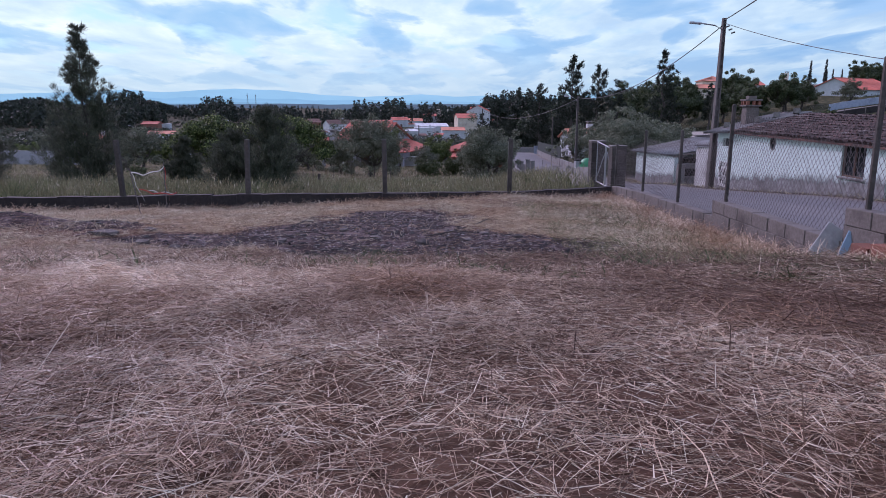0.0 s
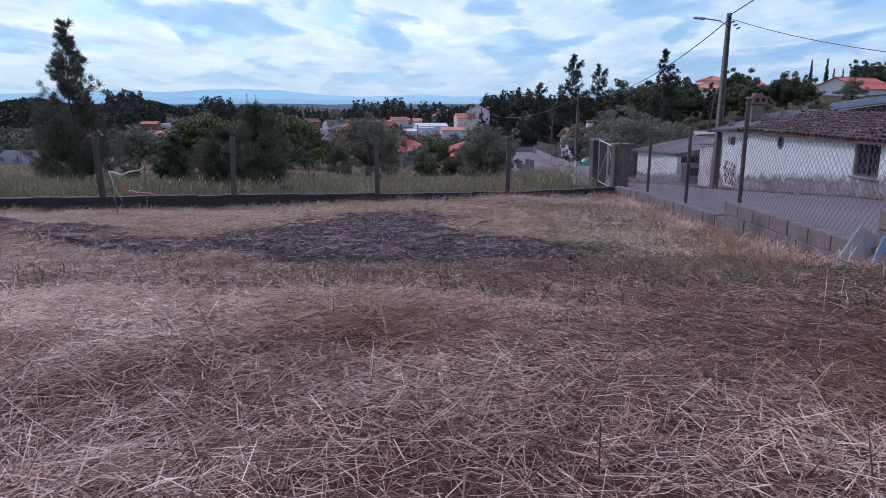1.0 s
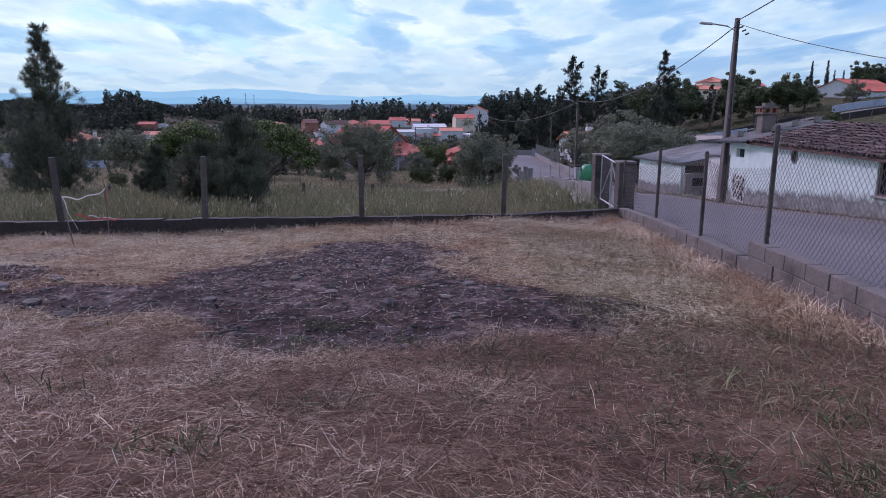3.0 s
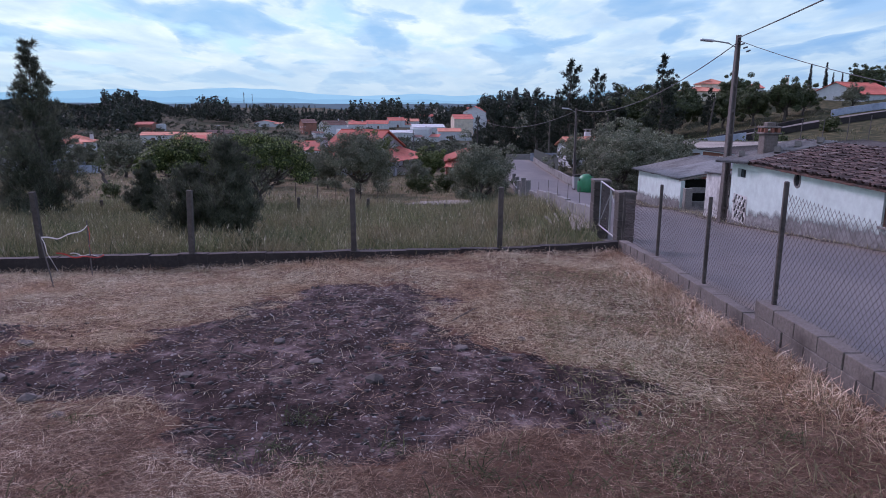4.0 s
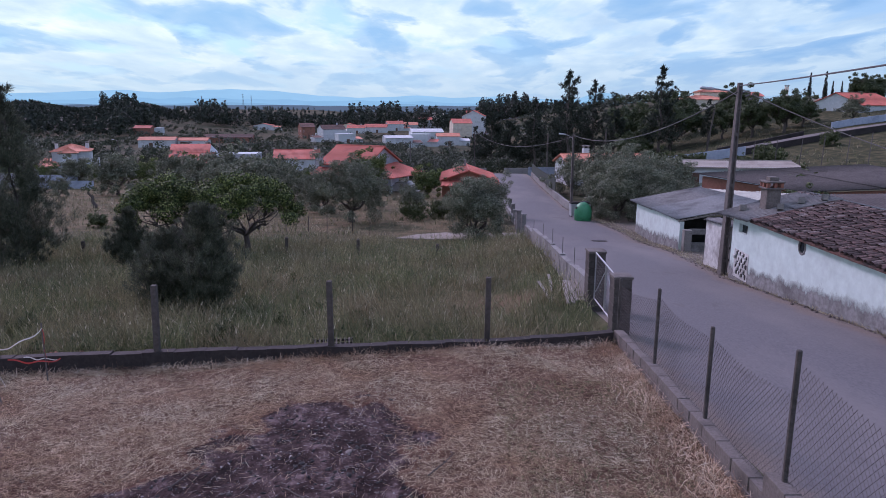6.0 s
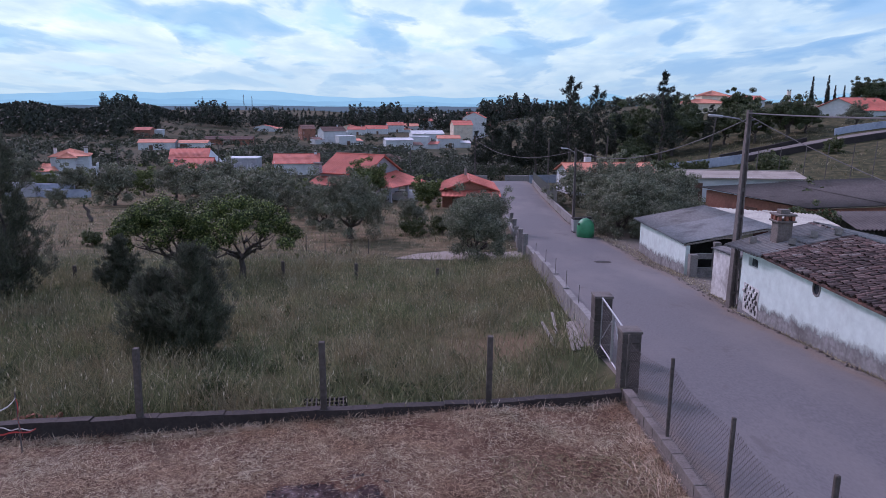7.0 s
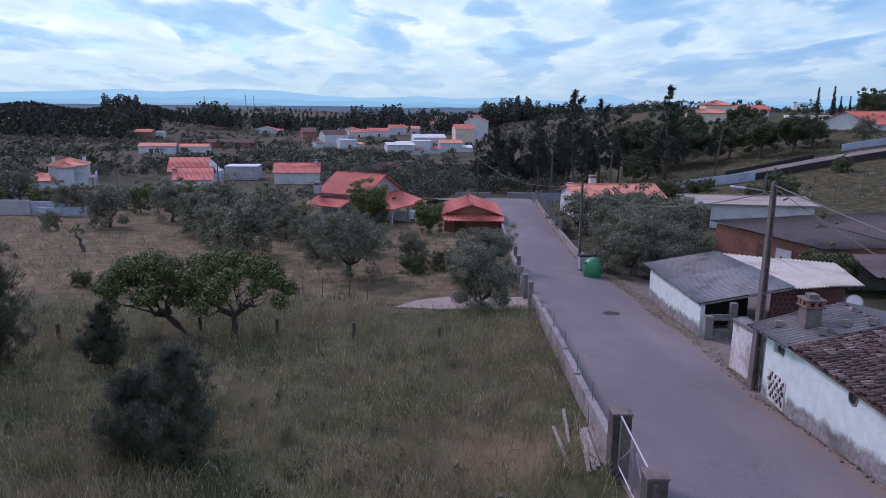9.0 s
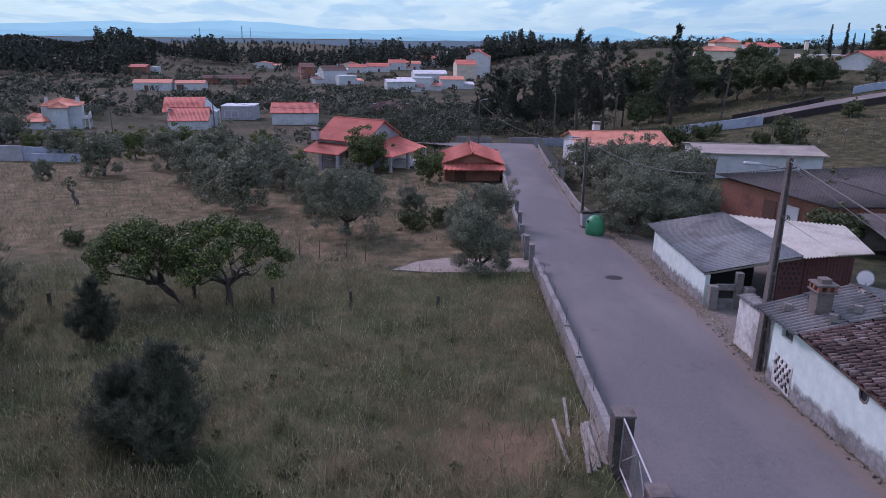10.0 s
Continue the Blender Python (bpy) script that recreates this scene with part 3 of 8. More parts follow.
def build_road_wall():
    core = bmesh.new()
    edges = [17.55, 10.72, 6.95, -6.0]
    for hi, lo in zip(edges, edges[1:]):
        a, c = road_wall_top(lo + 0.001), road_wall_top(hi)
        quad_prism(core, [(4.275, lo, a - 0.012), (4.445, lo, a - 0.012), (4.445, hi, c - 0.012), (4.275, hi, c - 0.012)], 1.5)
    w = structure(part("wall_roadside", core, M_OLDBLOCK, None), "low grey concrete block wall stepping down along the road")
    bm = bmesh.new()
    box(bm, -0.1, 0.1, -0.243, 0.243, -0.195, 0.0, bevel=0.008)
    block = bpy.data.meshes.new("block")
    bm.to_mesh(block)
    bm.free()
    block.materials.append(M_OLDBLOCK)
    rng = random.Random(7)
    for hi, lo in zip(edges, edges[1:]):
        for course in range(4):
            y = hi - 0.25 - (0.25 if course % 2 else 0)
            while y > max(lo, 2.0) + 0.2:
                z = road_wall_top(y) - 0.2 * course
                slope = math.degrees(math.atan((road_wall_top(min(y + 0.2, hi)) - road_wall_top(max(y - 0.2, lo + 0.001))) / 0.4))
                if z > gz(4.1, y) - 0.12:
                    link("block", block, w, at=pose(4.36 + rng.uniform(-0.006, 0.006), y, z + rng.uniform(-0.004, 0.004), slope, 0, rng.uniform(-0.6, 0.6)))
                y -= 0.5


def chain_link(parent, y0, y1, z0, z1, h0, h1, x=4.40):
    """Crossed wires between two posts: heights h0 and h1 over the wall tops z0 and z1, with a sagging jagged top."""
    v, f = [], []
    step, r = 0.088, 0.0030
    length = abs(y1 - y0)
    s = 1 if y1 > y0 else -1

    def where(u, w):
        t = u / length
        base = z0 + (z1 - z0) * t
        top = h0 + (h1 - h0) * t - 0.07 * math.sin(math.pi * t)
        return Vector((x + 0.02 * math.sin(7 * t + 2 * w), y0 + s * u, base + 0.02 + top * w))

    rows = 14
    for d in (1, -1):
        for k in range(-rows, int(length / step) + rows):
            last = None
            for j in range(rows + 1):
                u = (k + d * j * 0.9) * step
                if not 0 <= u <= length:
                    last = None
                    continue
                p = where(u, j / rows)
                if last is not None:
                    i = len(v)
                    for q in (last, p):
                        v += [q + Vector((0, -r, 0)), q + Vector((d * r, r * 0.6, 0)), q + Vector((-r, r * 0.6, 0))]
                    f += [(i, i + 1, i + 4, i + 3), (i + 1, i + 2, i + 5, i + 4), (i + 2, i, i + 3, i + 5)]
                last = p
    return link("chain_link", fast_mesh("chain_link", [tuple(q) for q in v], f, M_WIRE), parent, "rusty chain-link mesh")


build_road_wall()
road_fence = thing("fence", pose(0, 0, 0), "sagging rusty chain-link fence with slim posts on a block wall", "fence")
ROAD_POSTS = [(17.75, 0.34, 1.10), (15.2, 0.5, 1.40), (12.8, 0.58, 1.41), (10.5, 0.92, 1.57), (6.75, 1.36, 1.63), (3.4, 1.5, 1.6)]
for y, z, h in ROAD_POSTS:
    fence_post(road_fence, 4.40, y, z, h, 0.028, (0.008, 0.02))
for (ya, za, ha), (yb, zb, hb) in zip(ROAD_POSTS, ROAD_POSTS[1:]):
    chain_link(road_fence, ya, yb, za, road_wall_top(yb + 0.3), ha - 0.16, (hb - 0.3) if yb < 10.6 and yb > 10.4 else hb - 0.2)


# ---- gate and field wall ----
def gate_pillar(x, y, top, w=0.21, label=""):
    base = gz(x - 0.5, y) - 0.3
    t = thing("gate_pillar", pose(x, y, base), label, "pillar", "gate pillars")
    n = int((top - base) / 0.2)
    for i in range(n):
        bm = bmesh.new()
        box(bm, -w, w, -w, w, top - base - 0.2 * (i + 1) - 0.06, top - base - 0.2 * i - 0.066, bevel=0.01)
        # blocks darker than the cap: shade on the pillar faces is in the colour
        part("block", bm, M_DARKPOST, t, at=pose(0.004 * ((i * 7) % 3 - 1), 0.004 * ((i * 5) % 3 - 1), 0))
    part("cap", boxes((-w - 0.02, w + 0.02, -w - 0.02, w + 0.02, top - base - 0.06, top - base), bevel=0.01), M_OLDBLOCK, t, "cement cap")
    return t


gate_pillar(4.62, 21.1, 1.36, 0.22, "square grey concrete block gate pillar with flat cap")
gate_pillar(4.56, 18.3, 1.38, 0.2, "square grey concrete block gate pillar beside chain-link")


def build_gate():
    g = thing("metal_gate", pose(4.56, 18.55, 0), "sagging light metal mesh gate between block pillars", "gate")
    bm = bmesh.new()
    a, c, d, e = (0, 0.0, 1.22), (0, 2.25, 1.34), (0, 2.25, 0.12), (0, 0.0, 0.1)
    part("top_rail", tube(bm, [a, c], 0.02, 6), M_DULLMETAL, g)
    part("bottom_rail", tube(bmesh.new(), [e, d], 0.02, 6), M_STEEL, g)
    for i, t in enumerate((0.0, 0.48, 0.52, 1.0)):
        part("upright", tube(bmesh.new(), [(0, 2.25 * t, 0.11), (0, 2.25 * t, 1.22 + 0.12 * t)], 0.018, 6), M_STEEL, g)
    part("brace", tube(bmesh.new(), [(0.02, 0.05, 0.2), (0.02, 1.05, 1.1)], 0.014, 6), M_DULLMETAL, g)
    part("brace", tube(bmesh.new(), [(0.02, 1.2, 1.15), (0.02, 2.2, 0.3)], 0.014, 6), M_DULLMETAL, g)
    bm = bmesh.new()
    for k in range(26):
        y = 2.25 * k / 25
        tube(bm, [(0, y, 0.12), (0, y, 1.2 + 0.1 * y / 2.25)], 0.0035, 3, False)
    for k in range(12):
        z = 0.15 + 1.05 * k / 11
        tube(bm, [(0, 0, z), (0, 2.25, z + 0.08)], 0.0035, 3, False)
    part("mesh_infill", bm, M_WIRE, g)


build_gate()


def field_wall_x(y):
    return float(prof(y, ROAD_L)) - 0.12


def build_field_wall():
    bm = bmesh.new()
    rng = random.Random(5)
    rows = [(21.3, 23.9, 0.52), (23.9, 26.5, 0.24), (26.5, 29.3, 0.06), (29.3, 32.5, -0.15), (32.5, 36.6, -0.5), (36.6, 40.9, -1.05)]
    for lo, hi, top in rows:
        n = 8
        for k in range(n):
            a, c = lo + (hi - lo) * k / n, lo + (hi - lo) * (k + 1) / n
            za, zc = (top - 0.09 * (q - lo) for q in (a, c))
            xa, xc = field_wall_x(a) + rng.uniform(-0.01, 0.01), field_wall_x(c)
            quad_prism(bm, [(xa - 0.1, a, za), (xa + 0.1, a, za), (xc + 0.1, c, zc), (xc - 0.1, c, zc)], 1.9)
    structure(part("wall_field", bm, M_RENDER, None), "stepped rough cement wall between meadow and road")
    rods = thing("iron_rods", pose(0, 0, 0), "thin dark iron rods standing on the cement wall", "rods")
    for lo, hi, top in rows:
        part("rod", tube(bmesh.new(), [(field_wall_x(lo + 0.15), lo + 0.15, top - 0.05), (field_wall_x(lo) + 0.02, lo + 0.2, top + 0.55)], 0.012, 5), M_WIRE, rods)


build_field_wall()


# ---- roofs ----
def corrugated(p00, p10, p01, p11, waves, amp=0.025, thick=0.012, rows=3):
    """A corrugated slab: the waves run from the edge p00-p01 to the edge p10-p11."""
    p00, p10, p01, p11 = map(Vector, (p00, p10, p01, p11))
    n = waves * 6
    up = (p10 - p00).cross(p01 - p00).normalized()
    up = up if up.z > 0 else -up
    v, f = [], []
    for off in (0, -thick):
        for j in range(rows + 1):
            t = j / rows
            for i in range(n + 1):
                s = i / n
                p = (p00 * (1 - t) + p10 * t) * (1 - s) + (p01 * (1 - t) + p11 * t) * s
                v.append(tuple(p + up * (amp * math.sin(2 * math.pi * i / 6) + off)))
    m = (rows + 1) * (n + 1)
    for o in (0, m):
        for j in range(rows):
            for i in range(n):
                q = (o + j * (n + 1) + i, o + j * (n + 1) + i + 1, o + (j + 1) * (n + 1) + i + 1, o + (j + 1) * (n + 1) + i)
                f.append(q if o == 0 else q[::-1])
    for j in (0, rows):
        for i in range(n):
            q = j * (n + 1) + i
            f.append((q, q + 1, m + q + 1, m + q))
    for i in (0, n):
        for j in range(rows):
            q = j * (n + 1) + i
            f.append((q, q + n + 1, m + q + n + 1, m + q))
    return v, f


def sheet(parent, name, corners, waves, mat, amp=0.025, label=""):
    v, f = corrugated(*corners, waves, amp)
    return link(name, fast_mesh(name, v, f, mat, True), parent, label)


def window(parent, m, w, h, bars=1, name="window", frame_mat=None, depth=0.06):
    """A framed pane: local x across, z up, front to -y."""
    t = 0.05
    win = part(name, boxes((-w / 2, w / 2, -0.02, depth, 0, t), (-w / 2, w / 2, -0.02, depth, h - t, h), (-w / 2, -w / 2 + t, -0.02, depth, t, h - t),
                           (w / 2 - t, w / 2, -0.02, depth, t, h - t), *[(-w / 2 + w * (k + 1) / (bars + 1) - 0.02, -w / 2 + w * (k + 1) / (bars + 1) + 0.02, -0.015, depth - 0.01, t, h - t) for k in range(bars)]),
               frame_mat or M_WHITEMETAL, parent, at=m)
    part("pane", boxes((-w / 2 + t, w / 2 - t, 0.02, 0.035, t, h - t)), M_GLASS, win)
    return win


# ---- roadside cottage ----
def sloped_strip(pts, thick, drop):
    """One connected upright slab along points on its top edge, thick towards +x, reaching drop below them."""
    bm = bmesh.new()
    rings = []
    for x, y, z in pts:
        rings.append([bm.verts.new(p) for p in ((x, y, z), (x + thick, y, z), (x + thick, y, z - drop), (x, y, z - drop))])
    for q, s in zip(rings, rings[1:]):
        for i in range(4):
            j = (i + 1) % 4
            bm.faces.new((q[i], q[j], s[j], s[i]))
    bm.faces.new(rings[0])
    bm.faces.new(rings[-1][::-1])
    bmesh.ops.recalc_face_normals(bm, faces=bm.faces[:])
    return bm


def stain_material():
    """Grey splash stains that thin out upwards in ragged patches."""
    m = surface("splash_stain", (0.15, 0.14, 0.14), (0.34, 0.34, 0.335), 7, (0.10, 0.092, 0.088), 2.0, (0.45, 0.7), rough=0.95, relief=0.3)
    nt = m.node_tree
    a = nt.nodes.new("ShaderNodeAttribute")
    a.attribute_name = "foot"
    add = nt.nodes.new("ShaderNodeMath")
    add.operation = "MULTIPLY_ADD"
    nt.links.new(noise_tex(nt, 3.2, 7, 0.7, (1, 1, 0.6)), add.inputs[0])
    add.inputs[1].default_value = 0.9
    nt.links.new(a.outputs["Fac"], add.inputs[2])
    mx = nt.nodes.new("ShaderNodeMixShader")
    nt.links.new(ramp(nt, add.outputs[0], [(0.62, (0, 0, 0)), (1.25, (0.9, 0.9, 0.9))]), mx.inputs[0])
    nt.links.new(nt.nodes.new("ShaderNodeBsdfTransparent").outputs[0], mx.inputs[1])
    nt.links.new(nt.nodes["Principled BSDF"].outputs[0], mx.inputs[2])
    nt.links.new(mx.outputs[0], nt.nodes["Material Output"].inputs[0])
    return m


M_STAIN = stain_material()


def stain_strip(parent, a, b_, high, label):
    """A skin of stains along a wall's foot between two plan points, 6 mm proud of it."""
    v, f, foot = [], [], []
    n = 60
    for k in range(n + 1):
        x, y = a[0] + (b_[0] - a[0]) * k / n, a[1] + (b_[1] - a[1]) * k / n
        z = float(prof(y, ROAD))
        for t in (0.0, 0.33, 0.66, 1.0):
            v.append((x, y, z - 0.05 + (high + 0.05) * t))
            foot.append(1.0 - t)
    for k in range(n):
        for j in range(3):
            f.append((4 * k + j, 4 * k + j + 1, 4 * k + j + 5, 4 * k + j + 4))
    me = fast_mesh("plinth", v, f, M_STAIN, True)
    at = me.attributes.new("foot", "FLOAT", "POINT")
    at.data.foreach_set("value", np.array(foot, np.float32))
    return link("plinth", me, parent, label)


def build_cottage():
    c = thing("cottage", pose(0, 0, 0), "long low whitewashed cottage with old brown tiles and corrugated sheets", "house")
    x0, x1, y0, y1, top = 10.69, 10.93, 12.0, 26.8, 1.45
    # front wall round the window, the door and the oval opening
    for a, b_, lo, hi in [(y0, 15.2, -1.5, top), (15.2, 16.2, 1.35, top), (16.2, 17.12, -1.5, top), (17.12, 18.2, -1.5, 0.56), (17.12, 18.2, 1.44, top),
                          (18.2, 22.05, -1.5, top), (22.05, 22.4, -1.5, 1.03), (22.05, 22.4, 1.42, top), (22.4, 25.66, -1.5, top), (25.66, 26.3, -1.5, 0.9), (25.66, 26.3, 1.2, top), (26.3, y1, -1.5, top)]:
        part("wall", boxes((x0, x1, a, b_, lo, hi)), M_WHITEWASH, c)
    for row in ((x1, 16.0, y0, y0 + 0.25, -1.5, top), (x1, 16.0, y1 - 0.25, y1, -1.5, top), (15.8, 16.0, y0 + 0.25, y1 - 0.25, -1.5, top)):
        part("wall", boxes(row), M_WHITEWASH, c)
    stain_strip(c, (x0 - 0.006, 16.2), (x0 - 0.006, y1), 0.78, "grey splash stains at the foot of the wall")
    # gables
    for y in (y0, y1 - 0.25):
        bm = bmesh.new()
        vs = [bm.verts.new((x, yy, z)) for yy in (y, y + 0.25) for x, z in ((x0, top), (13.2, 2.03), (16.0, top))]
        bm.faces.new(vs[:3])
        bm.faces.new(vs[3:][::-1])
        for i, j in ((0, 1), (1, 2), (2, 0)):
            bm.faces.new((vs[j], vs[i], vs[i + 3], vs[j + 3]))
        part("gable", bm, M_WHITEWASH, c)
    # windows
    w = window(c, pose(10.76, 17.66, 0.56, 0, 0, -90), 1.06, 0.88, 1, frame_mat=M_DOORWOOD)
    part("window_sill", boxes((-0.62, 0.62, -0.12, 0.05, -0.05, -0.002), bevel=0.008), M_CONCRETE, w)
    for k in range(5):
        part("bar", tube(bmesh.new(), [(-0.42 + 0.21 * k, -0.04, 0.04), (-0.42 + 0.21 * k, -0.04, 0.84)], 0.009, 5), M_WIRE, w)
    door = part("door", boxes((-0.46, 0.46, 0.0, 0.05, 0, 1.95), (-0.4, -0.05, -0.012, 0.0, 0.15, 0.9), (0.05, 0.4, -0.012, 0.0, 0.15, 0.9), (-0.4, -0.05, -0.012, 0.0, 1.05, 1.8), (0.05, 0.4, -0.012, 0.0, 1.05, 1.8)), M_DOORWOOD, c, "brown panelled door", pose(10.78, 15.7, -0.6, 0, 0, -90))
    part("handle", tube(bmesh.new(), [(0.38, -0.05, 0.95), (0.28, -0.05, 0.95)], 0.012, 6), M_STEEL, door)
    part("window", boxes((-0.3, 0.3, 0, 0.03, 0, 0.3)), M_GLASS, c, "small dark vent window", pose(10.8, 25.98, 0.9, 0, 0, -90))
    # oval opening with a raised rim
    bm = bmesh.new()
    ring = []
    for k in range(20):
        t = 2 * math.pi * k / 20
        ring.append([bm.verts.new((d, r * 0.17 * math.cos(t), r * 0.2 * math.sin(t))) for d, r in ((-0.02, 0.92), (-0.02, 1.12), (0.03, 1.4), (0.03, 0.92))])
    for k in range(20):
        a, b_ = ring[k], ring[(k + 1) % 20]
        for i in range(4):
            bm.faces.new((a[i], b_[i], b_[(i + 1) % 4], a[(i + 1) % 4]))
    rim = part("oval_window", bm, M_CONCRETE, c, "small oval window with grey rim", pose(10.69, 22.22, 1.225))
    bm = bmesh.new()
    bmesh.ops.create_circle(bm, cap_ends=True, radius=1.0, segments=20)
    for v in bm.verts:
        v.co = Vector((0.02, v.co.x * 0.165, v.co.y * 0.195))
    part("pane", bm, M_GLASS, rim)
    # pierced block panel
    lat = part("pierced_panel", boxes((-0.004, 0.0, 25.38, 26.45, -0.66, 0.30)), M_PEEL, c, "pierced whitewashed block panel", pose(10.68, 0, 0))
    rng_l = random.Random(5)
    # no holes are cut: near-black plates paint the shade in them
    hole = bmesh.new()
    box(hole, -0.006, 0.006, -0.038, 0.038, -0.07, 0.07)
    hm = bpy.data.meshes.new("opening")
    hole.to_mesh(hm)
    hole.free()
    hm.materials.append(M_DARK)
    for r in range(5):
        for k in range(4):
            j = [rng_l.uniform(-0.02, 0.02) for _ in range(4)]
            yy, zz = 25.5 + 0.225 * k + (0.11 if r % 2 else 0) + j[0], -0.52 + 0.165 * r + 0.02 * k + j[1]
            link("opening", hm, lat, at=pose(-0.008, yy, zz) @ Matrix.Diagonal((1, 1 + 9 * j[2], 1 + 12 * j[3], 1)))
            part("brick", boxes((-0.035 + j[2], 0, -0.06, 0.045, -0.05, 0.05), bevel=0.012), M_PEEL, lat, at=pose(-0.004, yy + 0.1 + j[3], zz + j[2], 8 * j[0], 0, 0))
    # clay tiles
    slope = math.degrees(math.atan2(2.12 - 1.48, 13.2 - 10.5))
    part("roof_deck", quad_prism(bmesh.new(), [(10.52, y0 - 0.1, 1.46), (13.2, y0 - 0.1, 2.08), (13.2, 25.2, 2.08), (10.52, 25.2, 1.46)], 0.05), M_ROOFOLD, c)
    part("roof_deck", quad_prism(bmesh.new(), [(13.2, y0 - 0.1, 2.08), (16.2, y0 - 0.1, 1.44), (16.2, 27.4, 1.44), (13.2, 27.4, 2.08)], 0.05), M_ROOFOLD, c)

    def barrel(r0, r1, length, flip):
        v, f = [], []
        for x, r in ((0, r0), (length, r1)):
            for k in range(6):
                t = math.pi * k / 5
                v.append((x, r * math.cos(t), (r * math.sin(t) * 0.95) * (1 if flip else -1) + (0 if flip else 0.075)))
        for k in range(5):
            f.append((k, k + 1, k + 7, k + 6))
        return v, f

    v, f = barrel(0.074, 0.056, 0.34, True)
    tile = fast_mesh("roof_tile", v, f, M_TILE, True)
    deck = [o for o in c.children if o.name.startswith("roof_deck")][0]
    rng = random.Random(11)
    rest_v, rest_f = [], []
    for col in range(int((25.2 - y0) / 0.16)):
        y = 25.1 - 0.16 * col
        for row in range(10):
            d = 0.272 * row + rng.uniform(-0.06, 0.06)
            m = pose(10.50 + d * math.cos(radians(slope)), y + rng.uniform(-0.025, 0.025), 1.50 + d * math.sin(radians(slope)) + rng.uniform(0, 0.018), rng.uniform(-9, 9), -slope + 3.2 + rng.uniform(-1.5, 1.5), rng.uniform(-4, 4))
            if col < 30:
                link("roof_tile", tile, deck, at=m)
            else:
                base = len(rest_v)
                rest_v += [tuple(m @ Vector(p)) for p in v]
                rest_f += [tuple(i + base for i in q) for q in f]
    tagged(link("roof_tiles_far", fast_mesh("roof_tiles_far", rest_v, rest_f, M_TILE, True), c), kind="stuff")
    for k in range(34):
        y = 27.2 - 0.36 * k
        link("ridge_tile", tile, c, at=pose(13.2, y - 0.2, 2.1, 0, 3, 90) @ Matrix.Scale(1.45, 4))
    # corrugated end of the roof
    sheet(c, "roof_sheet", [(10.35, 25.0, 1.50), (11.95, 25.0, 1.87), (10.35, 27.55, 1.36), (11.95, 27.55, 1.80)], 13, M_FIBRE, 0.055, "grey corrugated fibre cement sheet")
    sheet(c, "roof_sheet", [(11.8, 25.0, 1.88), (13.35, 25.0, 2.2), (11.8, 27.5, 1.82), (13.35, 27.5, 2.14)], 13, M_FIBRE, 0.055)
    sheet(c, "roof_sheet", [(13.25, 24.2, 2.16), (16.3, 24.4, 1.5), (13.25, 27.5, 2.16), (16.3, 27.5, 1.5)], 16, M_FIBRE, 0.055)
    # chimney
    ch = part("chimney", boxes((-0.235, 0.235, -0.225, 0.225, -0.4, 0.66), (-0.31, 0.31, -0.30, 0.30, 0.66, 0.72), bevel=0.012), M_DARKCHIM, c, "brown-grey rendered chimney with brick vents", pose(11.55, 26.1, 1.74))
    for i, (a, b_) in enumerate(((-0.22, -0.22), (0.22, -0.22), (-0.22, 0.22), (0.22, 0.22), (0, -0.24), (0, 0.24), (-0.24, 0), (0.24, 0))):
        part("brick", boxes((a - 0.05, a + 0.05, b_ - 0.05, b_ + 0.05, 0.72, 0.87), bevel=0.006), M_BRICK, ch)
    part("cap", boxes((-0.31, 0.31, -0.30, 0.30, 0.87, 0.93), (-0.15, 0.15, -0.15, 0.15, 0.93, 1.06), bevel=0.012), M_DARKCHIM, ch)
    return c


build_cottage()


def loose_block(x, y, z, rx, ry, rz, label="grey hollow concrete block lying on the roof sheets"):
    t = part("concrete_block", boxes((-0.24, 0.24, -0.1, 0.1, 0, 0.1), (-0.24, 0.24, -0.1, -0.06, 0.1, 0.19), (-0.24, 0.24, 0.06, 0.1, 0.1, 0.19), (-0.24, -0.2, -0.06, 0.06, 0.1, 0.19), (0.2, 0.24, -0.06, 0.06, 0.1, 0.19)), M_BLOCK, None, at=pose(x, y, z, rx, ry, rz))
    return tagged(t, label, "block", "blocks on the roof")


for x, y, z, r in [(10.95, 26.75, 1.56, 70), (11.55, 25.35, 1.80, 60), (12.35, 25.6, 1.97, 60), (12.95, 25.3, 2.12, 55)]:
    loose_block(x, y, z + 0.19, 180, 12, r)


def build_dish():
    d = thing("satellite_dish", pose(15.55, 30.4, -0.4), "white round satellite dish on a short mast", "satellite dish")
    bm = bmesh.new()
    rings = []
    for i in range(6):
        r = 0.29 * i / 5
        rings.append([bm.verts.new((r * math.cos(2 * math.pi * k / 20), r * math.sin(2 * math.pi * k / 20), 0.6 * r * r)) for k in range(20)] if i else [bm.verts.new((0, 0, 0))])
    for k in range(20):
        bm.faces.new((rings[0][0], rings[1][k], rings[1][(k + 1) % 20]))
        for i in range(1, 5):
            bm.faces.new((rings[i][k], rings[i + 1][k], rings[i + 1][(k + 1) % 20], rings[i][(k + 1) % 20]))
    bmesh.ops.solidify(bm, geom=bm.faces[:], thickness=0.012)
    part("reflector", bm, M_WHITEMETAL, d, at=pose(0, 0, 1.70, 72, 0, -22), smooth=True)
    part("mast", tube(bmesh.new(), [(0.1, 0.12, -1.2), (0.1, 0.12, 1.68)], 0.025, 8), M_STEEL, d)
    part("arm", tube(bmesh.new(), [(0, 0, 1.5), (-0.12, -0.32, 1.62)], 0.012, 5), M_STEEL, d)


build_dish()


